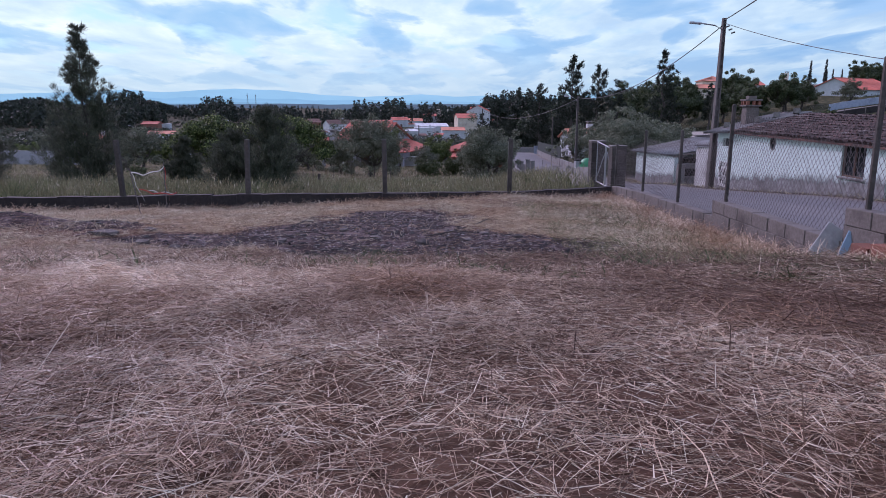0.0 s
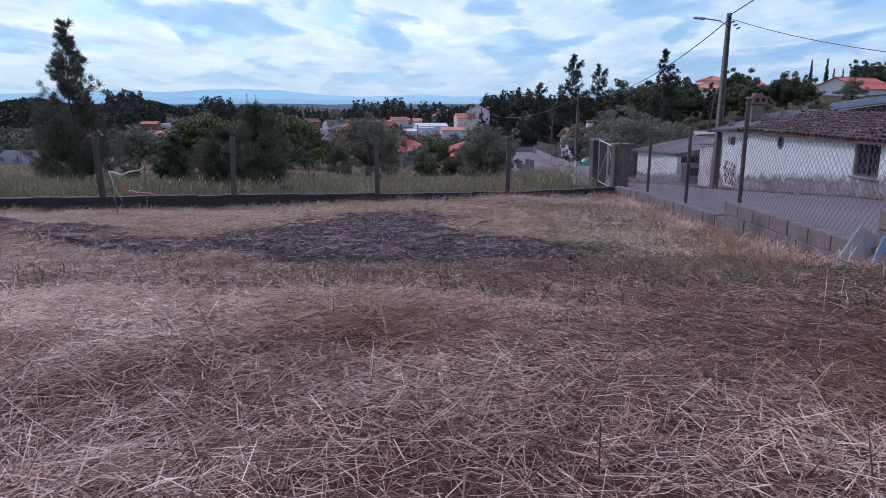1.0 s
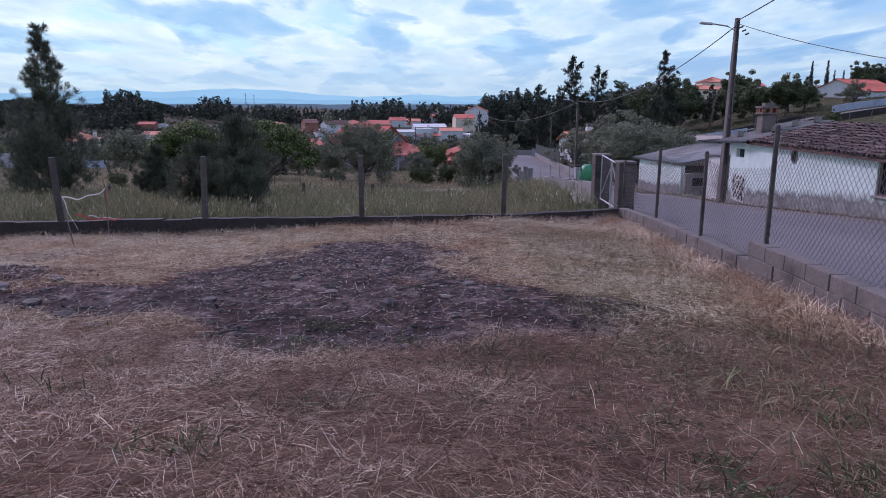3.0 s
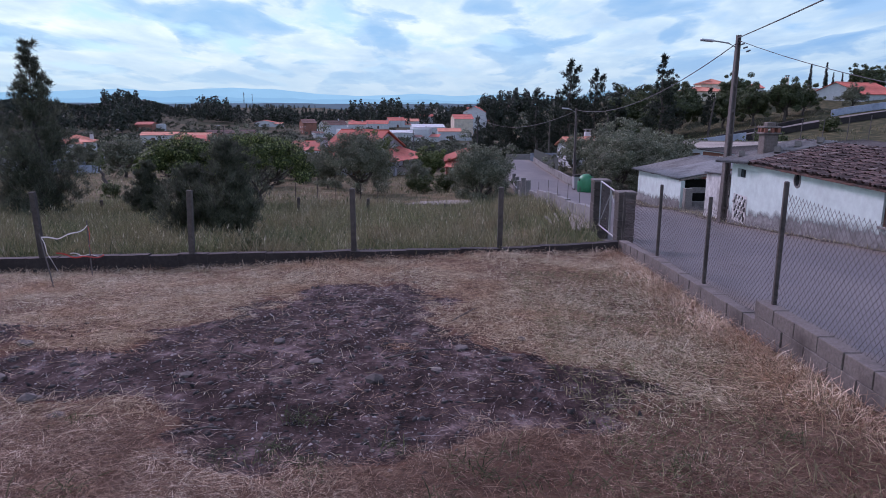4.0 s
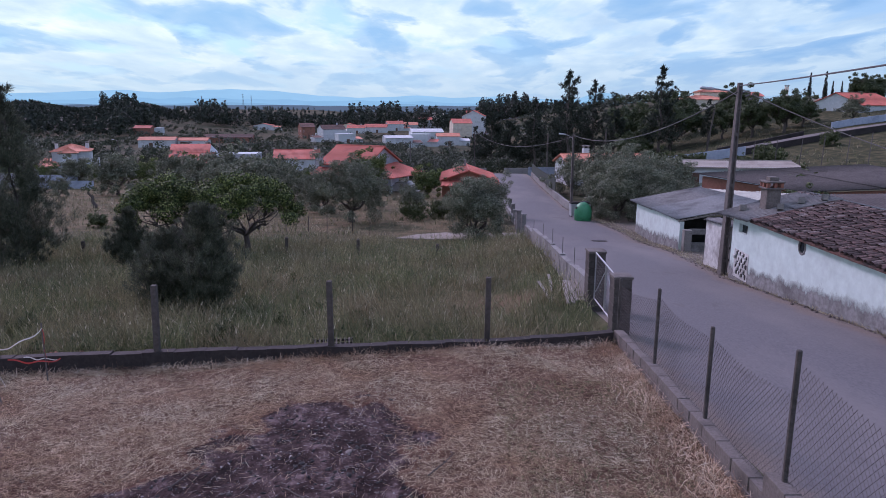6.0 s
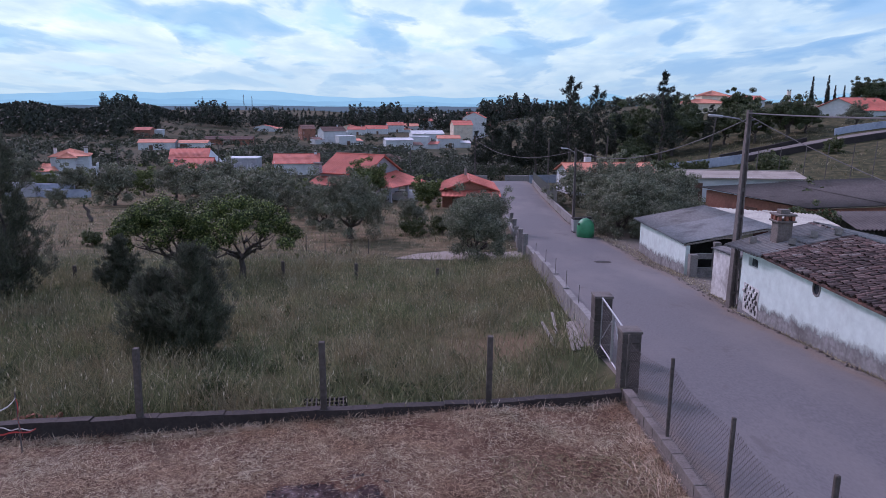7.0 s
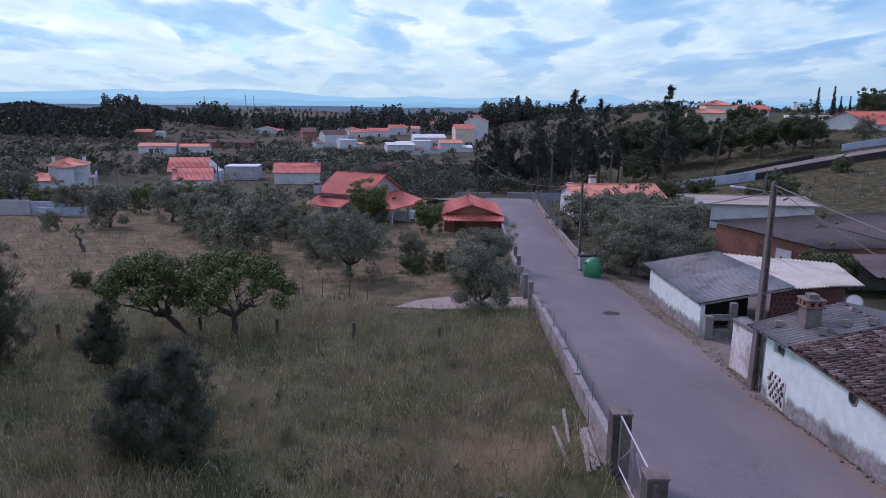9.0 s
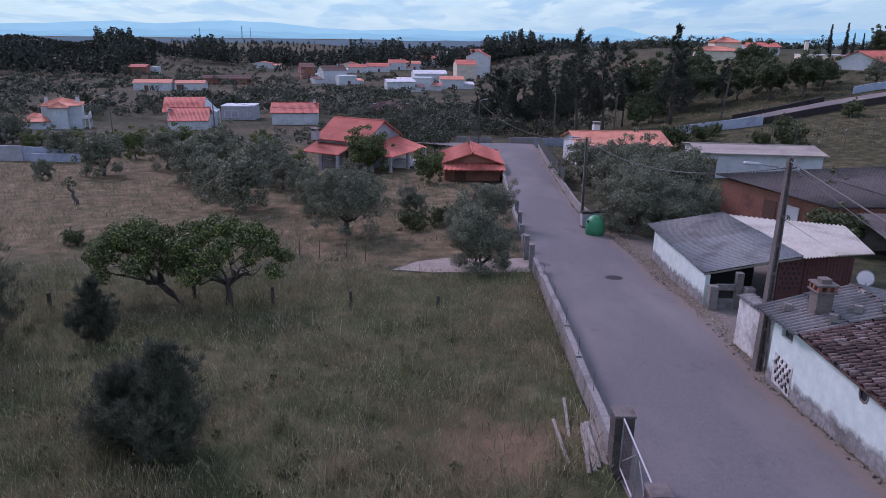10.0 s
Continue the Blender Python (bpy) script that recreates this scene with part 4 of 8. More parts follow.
# ---- low walls between cottage and shed ----
def stub_wall():
    bm = bmesh.new()
    quad_prism(bm, [(11.12, 26.86, 0.80), (11.35, 26.86, 0.80), (11.35, 30.2, 0.62), (11.12, 30.2, 0.62)], 2.4)
    w = structure(part("wall_yard", bm, M_PEEL, None), "peeling whitewashed yard wall beside the road")
    sheet(w, "coping_sheet", [(11.02, 26.9, 0.86), (11.6, 26.9, 0.93), (11.02, 30.3, 0.68), (11.6, 30.3, 0.75)], 12, M_FIBRE, 0.03)
    for r in range(3):
        for k in range(3):
            # near-black plate painting a shaded hole
            part("opening", boxes((-0.006, 0.006, -0.03, 0.03, -0.05, 0.05)), M_DARK, w, at=pose(11.114, 27.9 + 0.24 * k + (0.12 if r % 2 else 0), -0.45 + 0.22 * r - 0.02 * k))


stub_wall()


def build_shed():
    s = thing("shed", pose(0, 0, 0), "whitewashed farm shed with grey corrugated roof", "shed")
    part("wall", sloped_strip([(11.75 + 0.5 * k / 8, 34.9 + 8.8 * k / 8, -0.22 - 0.2 * k / 8) for k in range(9)], 0.2, 2.9), M_WHITEWASH, s)
    part("wall", quad_prism(bmesh.new(), [(12.45, 43.3, -0.50), (15.6, 42.9, 0.22), (15.6, 43.1, 0.22), (12.45, 43.5, -0.50)], 3.0), M_WHITEWASH, s)
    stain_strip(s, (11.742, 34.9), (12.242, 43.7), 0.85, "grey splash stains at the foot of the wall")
    sheet(s, "roof_sheet", [(11.60, 34.9, -0.10), (15.75, 34.9, 0.68), (11.78, 39.6, -0.27), (15.78, 39.4, 0.57)], 24, M_FIBREPALE, 0.045, "weathered grey corrugated sheet")
    sheet(s, "roof_sheet", [(11.76, 39.3, -0.29), (15.76, 39.1, 0.545), (11.95, 44.2, -0.47), (15.8, 43.6, 0.40)], 24, M_FIBRE, 0.045, "mossy grey corrugated sheet")
    sheet(s, "roof_sheet", [(15.7, 34.75, 0.63), (15.74, 43.3, 0.36), (17.5, 35.2, 0.62), (18.7, 42.3, 0.26)], 12, M_TIN, 0.04, "pale cream corrugated sheet")
    sheet(s, "roof_sheet", [(17.4, 35.1, 0.66), (18.6, 42.3, 0.30), (19.4, 35.9, 0.50), (21.6, 42.0, 0.12)], 14, M_TIN, 0.05, "pale cream corrugated sheet")
    part("front_wall", boxes((16.0, 18.3, 35.5, 35.6, -1.6, 0.45)), M_REDBOARD, s, "dark red board wall")
    for k in range(15):
        part("batten", boxes((16.05 + 0.155 * k, 16.09 + 0.155 * k, 35.48, 35.5, -1.5, 0.42)), M_REDBOARD, s)
    # panel coloured dark to stand for the shaded gap in the front
    lat = part("pierced_panel", boxes((15.0, 16.0, 35.3, 35.4, -1.6, 0.5)), M_REDBOARD, s, "dark panel standing for a shaded gap")
    for r in range(6):
        for k in range(4):
            # near-black plate for the shade of a hole
            part("opening", boxes((-0.04, 0.04, -0.006, 0.006, -0.06, 0.06)), M_DARK, lat, at=pose(15.15 + 0.22 * k + (0.1 if r % 2 else 0), 35.295, -0.9 + 0.22 * r))
    # near-black sheet paints the shade inside the open shed
    part("back_wall", boxes((12.1, 15.0, 37.5, 37.6, -2.4, -0.42)), M_DARK, s, "near-black sheet for the shed's inner shade")
    part("beam", tube(bmesh.new(), [(11.7, 34.98, -0.20), (15.7, 34.98, 0.56)], 0.05, 6), M_WOOD, s)
    for x, y, h, w in [(11.95, 34.45, 1.05, 0.17), (13.05, 34.6, 1.6, 0.14), (13.35, 34.2, 1.05, 0.19)]:
        z = gz(x, y)
        part("pier", boxes((-w, w, -w, w, -0.4, h), bevel=0.015), M_BLOCK, s, at=pose(x, y, z))
    part("low_wall", boxes((12.1, 13.2, 34.5, 34.65, -2.2, -1.15), (12.1, 13.2, 34.5, 34.65, -0.75, -0.5)), M_CONCRETE, s)
    return s


build_shed()


# ---- poles and cables ----
def concrete_pole(x, y, z, h, lean=(0, 0), w0=0.165, w1=0.085, label="tall dark grey concrete power pole with recessed sides"):
    p = thing("power_pole", pose(x, y, z), label, "pole", "power poles")
    bm = bmesh.new()
    prof_ = [(-1, -1), (-0.55, -1), (-0.45, -0.35), (0.45, -0.35), (0.55, -1), (1, -1), (1, 1), (0.55, 1), (0.45, 0.35), (-0.45, 0.35), (-0.55, 1), (-1, 1)]
    rings = []
    for k in range(9):
        t = k / 8
        w = w0 + (w1 - w0) * t
        rings.append([bm.verts.new((a * w * 0.75 + lean[0] * h * t, b_ * w + lean[1] * h * t, -0.4 + (h + 0.4) * t)) for a, b_ in prof_])
    for q, s in zip(rings, rings[1:]):
        for i in range(12):
            j = (i + 1) % 12
            bm.faces.new((q[i], q[j], s[j], s[i]))
    bm.faces.new(rings[-1])
    part("shaft", bm, M_GREYPOST, p)
    for k in range(1, 8):
        t = k / 8
        w = w0 + (w1 - w0) * t
        part("rung", boxes((-w * 0.76, w * 0.76, -w * 0.9, w * 0.9, -0.05, 0.05)), M_GREYPOST, p, at=pose(lean[0] * h * t, lean[1] * h * t, -0.4 + (h + 0.4) * t))
    return p


def street_lamp(parent, top, reach, way, drop=0.35):
    """A bent arm with a flat lamp head; way is the arm's direction in degrees from +x."""
    c, s = math.cos(radians(way)), math.sin(radians(way))
    x, y, z = top
    pts = [(x, y, z - drop - 0.35), (x + 0.1 * c, y + 0.1 * s, z - drop - 0.1), (x + 0.4 * c, y + 0.4 * s, z - drop + 0.06), (x + reach * c, y + reach * s, z - drop + 0.14)]
    arm = part("lamp_arm", tube(bmesh.new(), pts, 0.026, 6), M_STEEL, parent, "galvanised lamp arm")
    bm = bmesh.new()
    box(bm, -0.25, 0.25, -0.09, 0.09, -0.04, 0.05, bevel=0.035)
    part("lamp_head", bm, M_DULLMETAL, arm, "pale street lamp head", pose(x + (reach + 0.25) * c, y + (reach + 0.25) * s, z - drop + 0.15, 0, -5, way))


def cable(name, a, b_, sag, r=0.02, label="slack grey overhead cable", n=20):
    a, b_ = Vector(a), Vector(b_)
    pts = [a.lerp(b_, k / n) - Vector((0, 0, sag * 4 * (k / n) * (1 - k / n))) for k in range(n + 1)]
    return tagged(part(name, tube(bmesh.new(), pts, r, 5), M_CABLE, None), label, "cable", "overhead cables")


pole = concrete_pole(10.86, 27.75, -0.95, 6.85, (0.04, 0.083))
street_lamp(pole, (0.31, 0.55, 6.85), 0.95, 180)
for k in range(3):
    part("insulator", tube(bmesh.new(), [(0.36 + 0.12 * k, 0.55, 6.5 - 0.12 * k), (0.5 + 0.12 * k, 0.55, 6.55 - 0.12 * k)], 0.03, 8), M_CABLE, pole)
pole2 = concrete_pole(10.2, 53.2, -2.9, 5.95, (-0.01, 0), 0.13, 0.075, "slim grey concrete lamp pole beside bins")
street_lamp(pole2, (-0.06, 0, 5.95), 0.6, 190, 0.15)
pole3 = concrete_pole(5.2, 95.5, -4.6, 6.4, (0, 0), 0.13, 0.075, "slim grey concrete lamp pole past the junction")
street_lamp(pole3, (0, 0, 6.4), 0.7, 20, 0.1)
cable("cable", (11.05, 28.25, 5.6), (10.2, 53.2, 2.95), 0.95)
cable("cable", (10.2, 53.2, 2.9), (5.2, 95.5, 1.6), 1.3)
cable("cable", (11.1, 28.25, 5.8), (2.4, -12.0, 6.6), 0.25)
cable("cable", (11.12, 28.25, 5.7), (14.0, -1.0, 3.0), 1.3, 0.012)


# ---- bottle bank, bins, manhole ----
def build_bottle_bank():
    t = thing("bottle_bank", pose(10.32, 49.6, gz(10.32, 49.6)) @ Matrix.Scale(0.8, 4), "green domed fibreglass bottle bank at the roadside", "recycling bin")
    bm = bmesh.new()
    outline = [(0.60, 0.0), (0.72, 0.06), (0.74, 0.5), (0.73, 0.85), (0.66, 1.15), (0.50, 1.40), (0.28, 1.55), (0.0, 1.6)]
    rings = []
    for r, z in outline:
        rings.append([bm.verts.new((r * math.cos(2 * math.pi * k / 28), r * math.sin(2 * math.pi * k / 28), z)) for k in range(28)] if r else [bm.verts.new((0, 0, z))])
    for q, s in zip(rings, rings[1:]):
        for k in range(28):
            j = (k + 1) % 28
            bm.faces.new((q[k], q[j], s[j], s[k]) if len(s) > 1 else (q[k], q[j], s[0]))
    part("body", bm, M_GREENPLASTIC, t, smooth=True)
    for a in (200, 20):
        part("slot", tube(bmesh.new(), [(0.60 * math.cos(radians(a)), 0.60 * math.sin(radians(a)), 1.12), (0.70 * math.cos(radians(a)), 0.70 * math.sin(radians(a)), 1.15)], 0.11, 14), M_DARK, t, "round black filling hole")
    part("lifting_eye", tube(bmesh.new(), [(-0.06, 0, 1.58), (-0.05, 0, 1.68), (0.05, 0, 1.68), (0.06, 0, 1.58)], 0.014, 6), M_STEEL, t)


def build_bin(x, y, rz):
    t = thing("waste_bin", pose(x, y, gz(x, y), 0, 0, rz) @ Matrix.Diagonal((0.72, 0.72, 0.95, 1)), "pale grey wheeled waste container by the road", "waste bin")
    bm = bmesh.new()
    box(bm, -0.5, 0.5, -0.36, 0.36, 0.12, 1.05, bevel=0.03)
    for v in bm.verts:
        if v.co.z < 0.5:
            v.co.x *= 0.86
            v.co.y *= 0.84
    part("body", bm, M_GREYPLASTIC, t)
    part("lid", boxes((-0.53, 0.53, -0.39, 0.39, 1.05, 1.13), (-0.4, 0.4, -0.28, 0.28, 1.13, 1.17), bevel=0.02), M_DARK, t, "dark lid")
    for a in (-0.38, 0.38):
        for b_ in (-0.25, 0.25):
            part("wheel", tube(bmesh.new(), [(a - 0.03, b_, 0.09), (a + 0.03, b_, 0.09)], 0.09, 12), M_DARK, t)


build_bottle_bank()
build_bin(10.15, 51.6, 8)
build_bin(10.95, 51.9, 4)
mh = thing("manhole_cover", pose(9.2, 39.9, float(prof(39.9, ROAD)) + 0.045, -6, 0, 0), "round dark iron manhole cover in the road", "manhole cover")
bm = bmesh.new()
bmesh.ops.create_cone(bm, cap_ends=True, segments=24, radius1=0.36, radius2=0.35, depth=0.03)
part("lid", bm, M_DARK, mh, at=pose(0, 0, 0.012))
bm = bmesh.new()
for k in range(24):
    t0, t1 = 2 * math.pi * k / 24, 2 * math.pi * (k + 1) / 24
    quad_prism(bm, [(r * math.cos(t), r * math.sin(t), 0.028) for r, t in ((0.37, t0), (0.45, t0), (0.45, t1), (0.37, t1))], 0.04)
part("rim", bm, M_DARKPOST, mh)


# ---- trees ----
def leaves(rng, clumps, size, per, flat=0.12, mat=None, name="crown", long=1.6):
    """Diamond leaves on and in round clumps; clumps are rows of x, y, z, radius."""
    vs = []
    for x, y, z, r in clumps:
        n = max(8, int(per * r * r))
        d = rng.normal(size=(n, 3))
        d /= np.linalg.norm(d, axis=1, keepdims=True)
        rad = r * (0.45 + 0.6 * rng.random((n, 1)) ** 0.6) * (1 + 0.18 * np.sin(3 * d[:, :1] * 2 + x) * np.cos(4 * d[:, 1:2] + z))
        p = np.array([x, y, z]) + d * rad * np.array([1, 1, 0.8])
        nrm = d + 0.38 * rng.normal(size=(n, 3)) + np.array([0, 0, flat])
        nrm /= np.linalg.norm(nrm, axis=1, keepdims=True)
        a = np.cross(nrm, rng.normal(size=(n, 3)))
        a /= np.linalg.norm(a, axis=1, keepdims=True)
        b_ = np.cross(nrm, a)
        s = size * (0.6 + 0.8 * rng.random((n, 1)))
        vs.append(np.stack([p - a * s * long * 0.5, p + b_ * s * 0.5, p + a * s * long * 0.5, p - b_ * s * 0.5], 1))
    v = np.concatenate(vs).reshape(-1, 3)
    return fast_mesh(name, v, np.arange(len(v)).reshape(-1, 4), mat)


def limb_path(rng, a, b_, n=4, bend=0.12):
    a, b_ = Vector(a), Vector(b_)
    length = (b_ - a).length
    return [a.lerp(b_, k / n) + Vector(rng.normal(size=3) * bend * length * math.sin(math.pi * k / n)) for k in range(n + 1)]


def grow(name, at, label, seed, height, spread, trunk_h, trunk_r, clump_r, n_limbs, mat, leaf, per, lean=(0, 0), flat_top=0.7, group="", skirt=0, long=1.6):
    rng = np.random.default_rng(seed)
    t = thing(name, at, label, "tree", group)
    bm = bmesh.new()
    fork = Vector((lean[0] * trunk_h, lean[1] * trunk_h, trunk_h))
    tube(bm, [Vector((0, 0, -0.25))] + limb_path(rng, (0, 0, 0), fork, 3, 0.08), [trunk_r * 1.5, trunk_r * 1.2, trunk_r, trunk_r * 0.9, trunk_r * 0.85], 8)
    clumps = []
    for k in range(n_limbs):
        ang = 2 * math.pi * (k + 0.6 * rng.random()) / n_limbs
        r = spread * (0.18 + 0.20 * rng.random())
        end = fork + Vector((r * math.cos(ang), r * math.sin(ang), (height - trunk_h) * (0.35 + 0.4 * rng.random() * flat_top)))
        path = limb_path(rng, fork, end)
        tube(bm, path, [trunk_r * 0.6, trunk_r * 0.45, trunk_r * 0.32, trunk_r * 0.2, trunk_r * 0.12], 6)
        clumps.append((*end, clump_r * (0.6 + 0.4 * rng.random())))
        for j in range(4):
            q = end + Vector(rng.normal(size=3)) * clump_r * 0.75
            clumps.append((*q, clump_r * (0.3 + 0.3 * rng.random())))
        for j in range(2):
            e2 = path[2] + Vector(((rng.random() - 0.5) * spread * 0.36, (rng.random() - 0.5) * spread * 0.36, (height - trunk_h) * (0.25 + 0.5 * rng.random())))
            tube(bm, limb_path(rng, path[2], e2, 3), [trunk_r * 0.3, trunk_r * 0.2, trunk_r * 0.12, trunk_r * 0.06], 5)
            clumps.append((*e2, clump_r * (0.45 + 0.35 * rng.random())))
            for i in range(3):
                q = e2 + Vector(rng.normal(size=3)) * clump_r * 0.7
                clumps.append((*q, clump_r * (0.25 + 0.3 * rng.random())))
    for j in range(n_limbs):
        ang, r = 2 * math.pi * rng.random(), spread * 0.3 * rng.random()
        clumps.append((fork.x + r * math.cos(ang), fork.y + r * math.sin(ang), trunk_h + (height - trunk_h) * (0.55 + 0.25 * rng.random()), clump_r * (0.6 + 0.4 * rng.random())))
    for j in range(skirt):
        ang, r = 2 * math.pi * (j + rng.random()) / max(1, skirt), spread * (0.28 + 0.12 * rng.random())
        clumps.append((fork.x + r * math.cos(ang), fork.y + r * math.sin(ang), trunk_h * (0.7 + 0.9 * rng.random()), clump_r * (0.4 + 0.35 * rng.random())))
    part("trunk", bm, M_BARK, t, smooth=True)
    link("crown", leaves(rng, clumps, leaf, per, mat=mat, long=long), t)
    return t


def needles(rng, tufts, length, width, per, mat):
    """Tufts of thin needles: rows of place, direction and radius."""
    vs = []
    for p, d, r in tufts:
        n = max(6, int(per))
        way = rng.normal(size=(n, 3)) * 0.75 + np.array(d) * 0.9
        way /= np.linalg.norm(way, axis=1, keepdims=True)
        base = np.array(p) + rng.normal(size=(n, 3)) * r * 0.38
        side = np.cross(way, rng.normal(size=(n, 3)))
        side /= np.linalg.norm(side, axis=1, keepdims=True)
        s = length * (0.6 + 0.7 * rng.random((n, 1)))
        vs.append(np.stack([base, base + way * s * 0.5 + side * width, base + way * s, base + way * s * 0.5 - side * width], 1))
    v = np.concatenate(vs).reshape(-1, 3)
    return fast_mesh("crown", v, np.arange(len(v)).reshape(-1, 4), mat)


def grow_pine(name, at, label, seed, height, spread, mat, needle, width, per, bare=0.3, whorls=9, group="", trunk_r=0.12, shape=(1.0, 0.1), rise=0.5, fork=5, taper=0.8):
    """A pine: whorls of rising branches set with needle tufts. shape: the reach at the lowest whorl and at the top, in parts of spread / 2."""
    rng = np.random.default_rng(seed)
    t = thing(name, at, label, "tree", group)
    bm = bmesh.new()
    path = limb_path(rng, (0, 0, -0.2), (0.02 * height, 0, height * 0.97), 7, 0.012)
    tube(bm, path, [trunk_r * (1.25 - 1.15 * k / 7) for k in range(8)], 7)
    tufts = []
    for w in range(whorls):
        f = bare + (1 - bare) * (w + 0.5 * rng.random()) / whorls
        g = (f - bare) / (1 - bare)
        swell = shape[1] + (shape[0] - shape[1]) * (1 - g) ** taper
        for k in range(max(2, int(fork * (0.25 + 0.75 * min(1, swell)))) + int(2 * rng.random())):
            reach = spread * 0.5 * swell * (0.55 + 0.6 * rng.random())
            ang = 2 * math.pi * rng.random()
            z = height * min(0.98, f + (rng.random() - 0.5) * (1 - bare) / whorls)
            start = Vector((0.02 * z, 0, z))
            out = Vector((math.cos(ang), math.sin(ang), rise * (0.6 + 0.8 * rng.random())))
            end = start + out * reach
            mid = start.lerp(end, 0.55) - Vector((0, 0, 0.12 * reach))
            tube(bm, [start, mid, end], [max(0.008, 0.028 * trunk_r / 0.12 * (1.1 - g)), 0.016 * trunk_r / 0.12, 0.006], 4, False)
            d = (end - mid).normalized()
            m = max(2, int(2 + 5 * reach / max(0.6, spread * 0.5)))
            for j in range(m):
                s = 0.3 + 0.7 * (j + rng.random() * 0.6) / m
                p = start.lerp(end, s) - Vector((0, 0, 0.12 * reach * math.sin(math.pi * s)))
                p = p + Vector(rng.normal(size=3)) * reach * 0.10
                tufts.append((tuple(p), (d.x, d.y, d.z + 0.5), spread * 0.055 * (0.3 + 0.7 * swell) * (0.7 + 0.6 * rng.random())))
    for k in range(5):
        tufts.append(((0.02 * height, 0, height * (0.9 + 0.02 * k)), (0, 0, 1), spread * 0.03))
    part("trunk", bm, M_BARK, t, smooth=True)
    link("crown", needles(rng, tufts, needle, width, per, mat), t)
    return t


def grow_cypress(at, seed, height, wide):
    """A closed dark spindle of upright sprays."""
    rng = np.random.default_rng(seed)
    t = thing("cypress", at, "narrow dark cypress on the hill", "tree", "cypresses")
    part("trunk", tube(bmesh.new(), [(0, 0, -0.3), (0, 0, height * 0.5), (0, 0, height * 0.95)], [0.16, 0.1, 0.02], 7), M_BARK, t, smooth=True)
    clumps = []
    for k in range(130):
        f = 0.04 + 0.94 * k / 130
        reach = wide * min(1.0, 0.45 + 2.6 * f) * (1 - f) ** 0.62
        a = 6.28 * rng.random()
        clumps.append((0.6 * reach * math.cos(a), 0.6 * reach * math.sin(a), height * f, max(0.10, 0.55 * reach)))
    link("crown", leaves(rng, clumps, 0.16, 260, flat=0.8, mat=M_FARPINE, long=2.2), t)
    return t


PROTO = {}


def plant(kind, x, y, s=1.0, turn=None, sink=0.0, sz=None):
    """A tree of that kind on the ground: the first of a kind is built, the others are copies of it."""
    seed = PLANT_RNG.random()
    if y > 57 and kind.startswith("olive"):
        kind = "olive_far_a" if kind == "olive_a" else "olive_far_b"
    turn = seed * 360 if turn is None else turn
    m = pose(x, y, gz(x, y) - sink, 0, 0, turn) @ Matrix.Diagonal((s, s, sz or s, 1))
    if kind not in PROTO:
        PROTO[kind] = KINDS[kind](m)
        return PROTO[kind]
    return copy_thing_at(PROTO[kind], m)


def copy_thing_at(ob, m):
    was = tuple(ob.scale)
    made = copy_thing(ob, m @ Matrix.Diagonal((1 / was[0], 1 / was[1], 1 / was[2], 1)))
    return made


PLANT_RNG = random.Random(21)
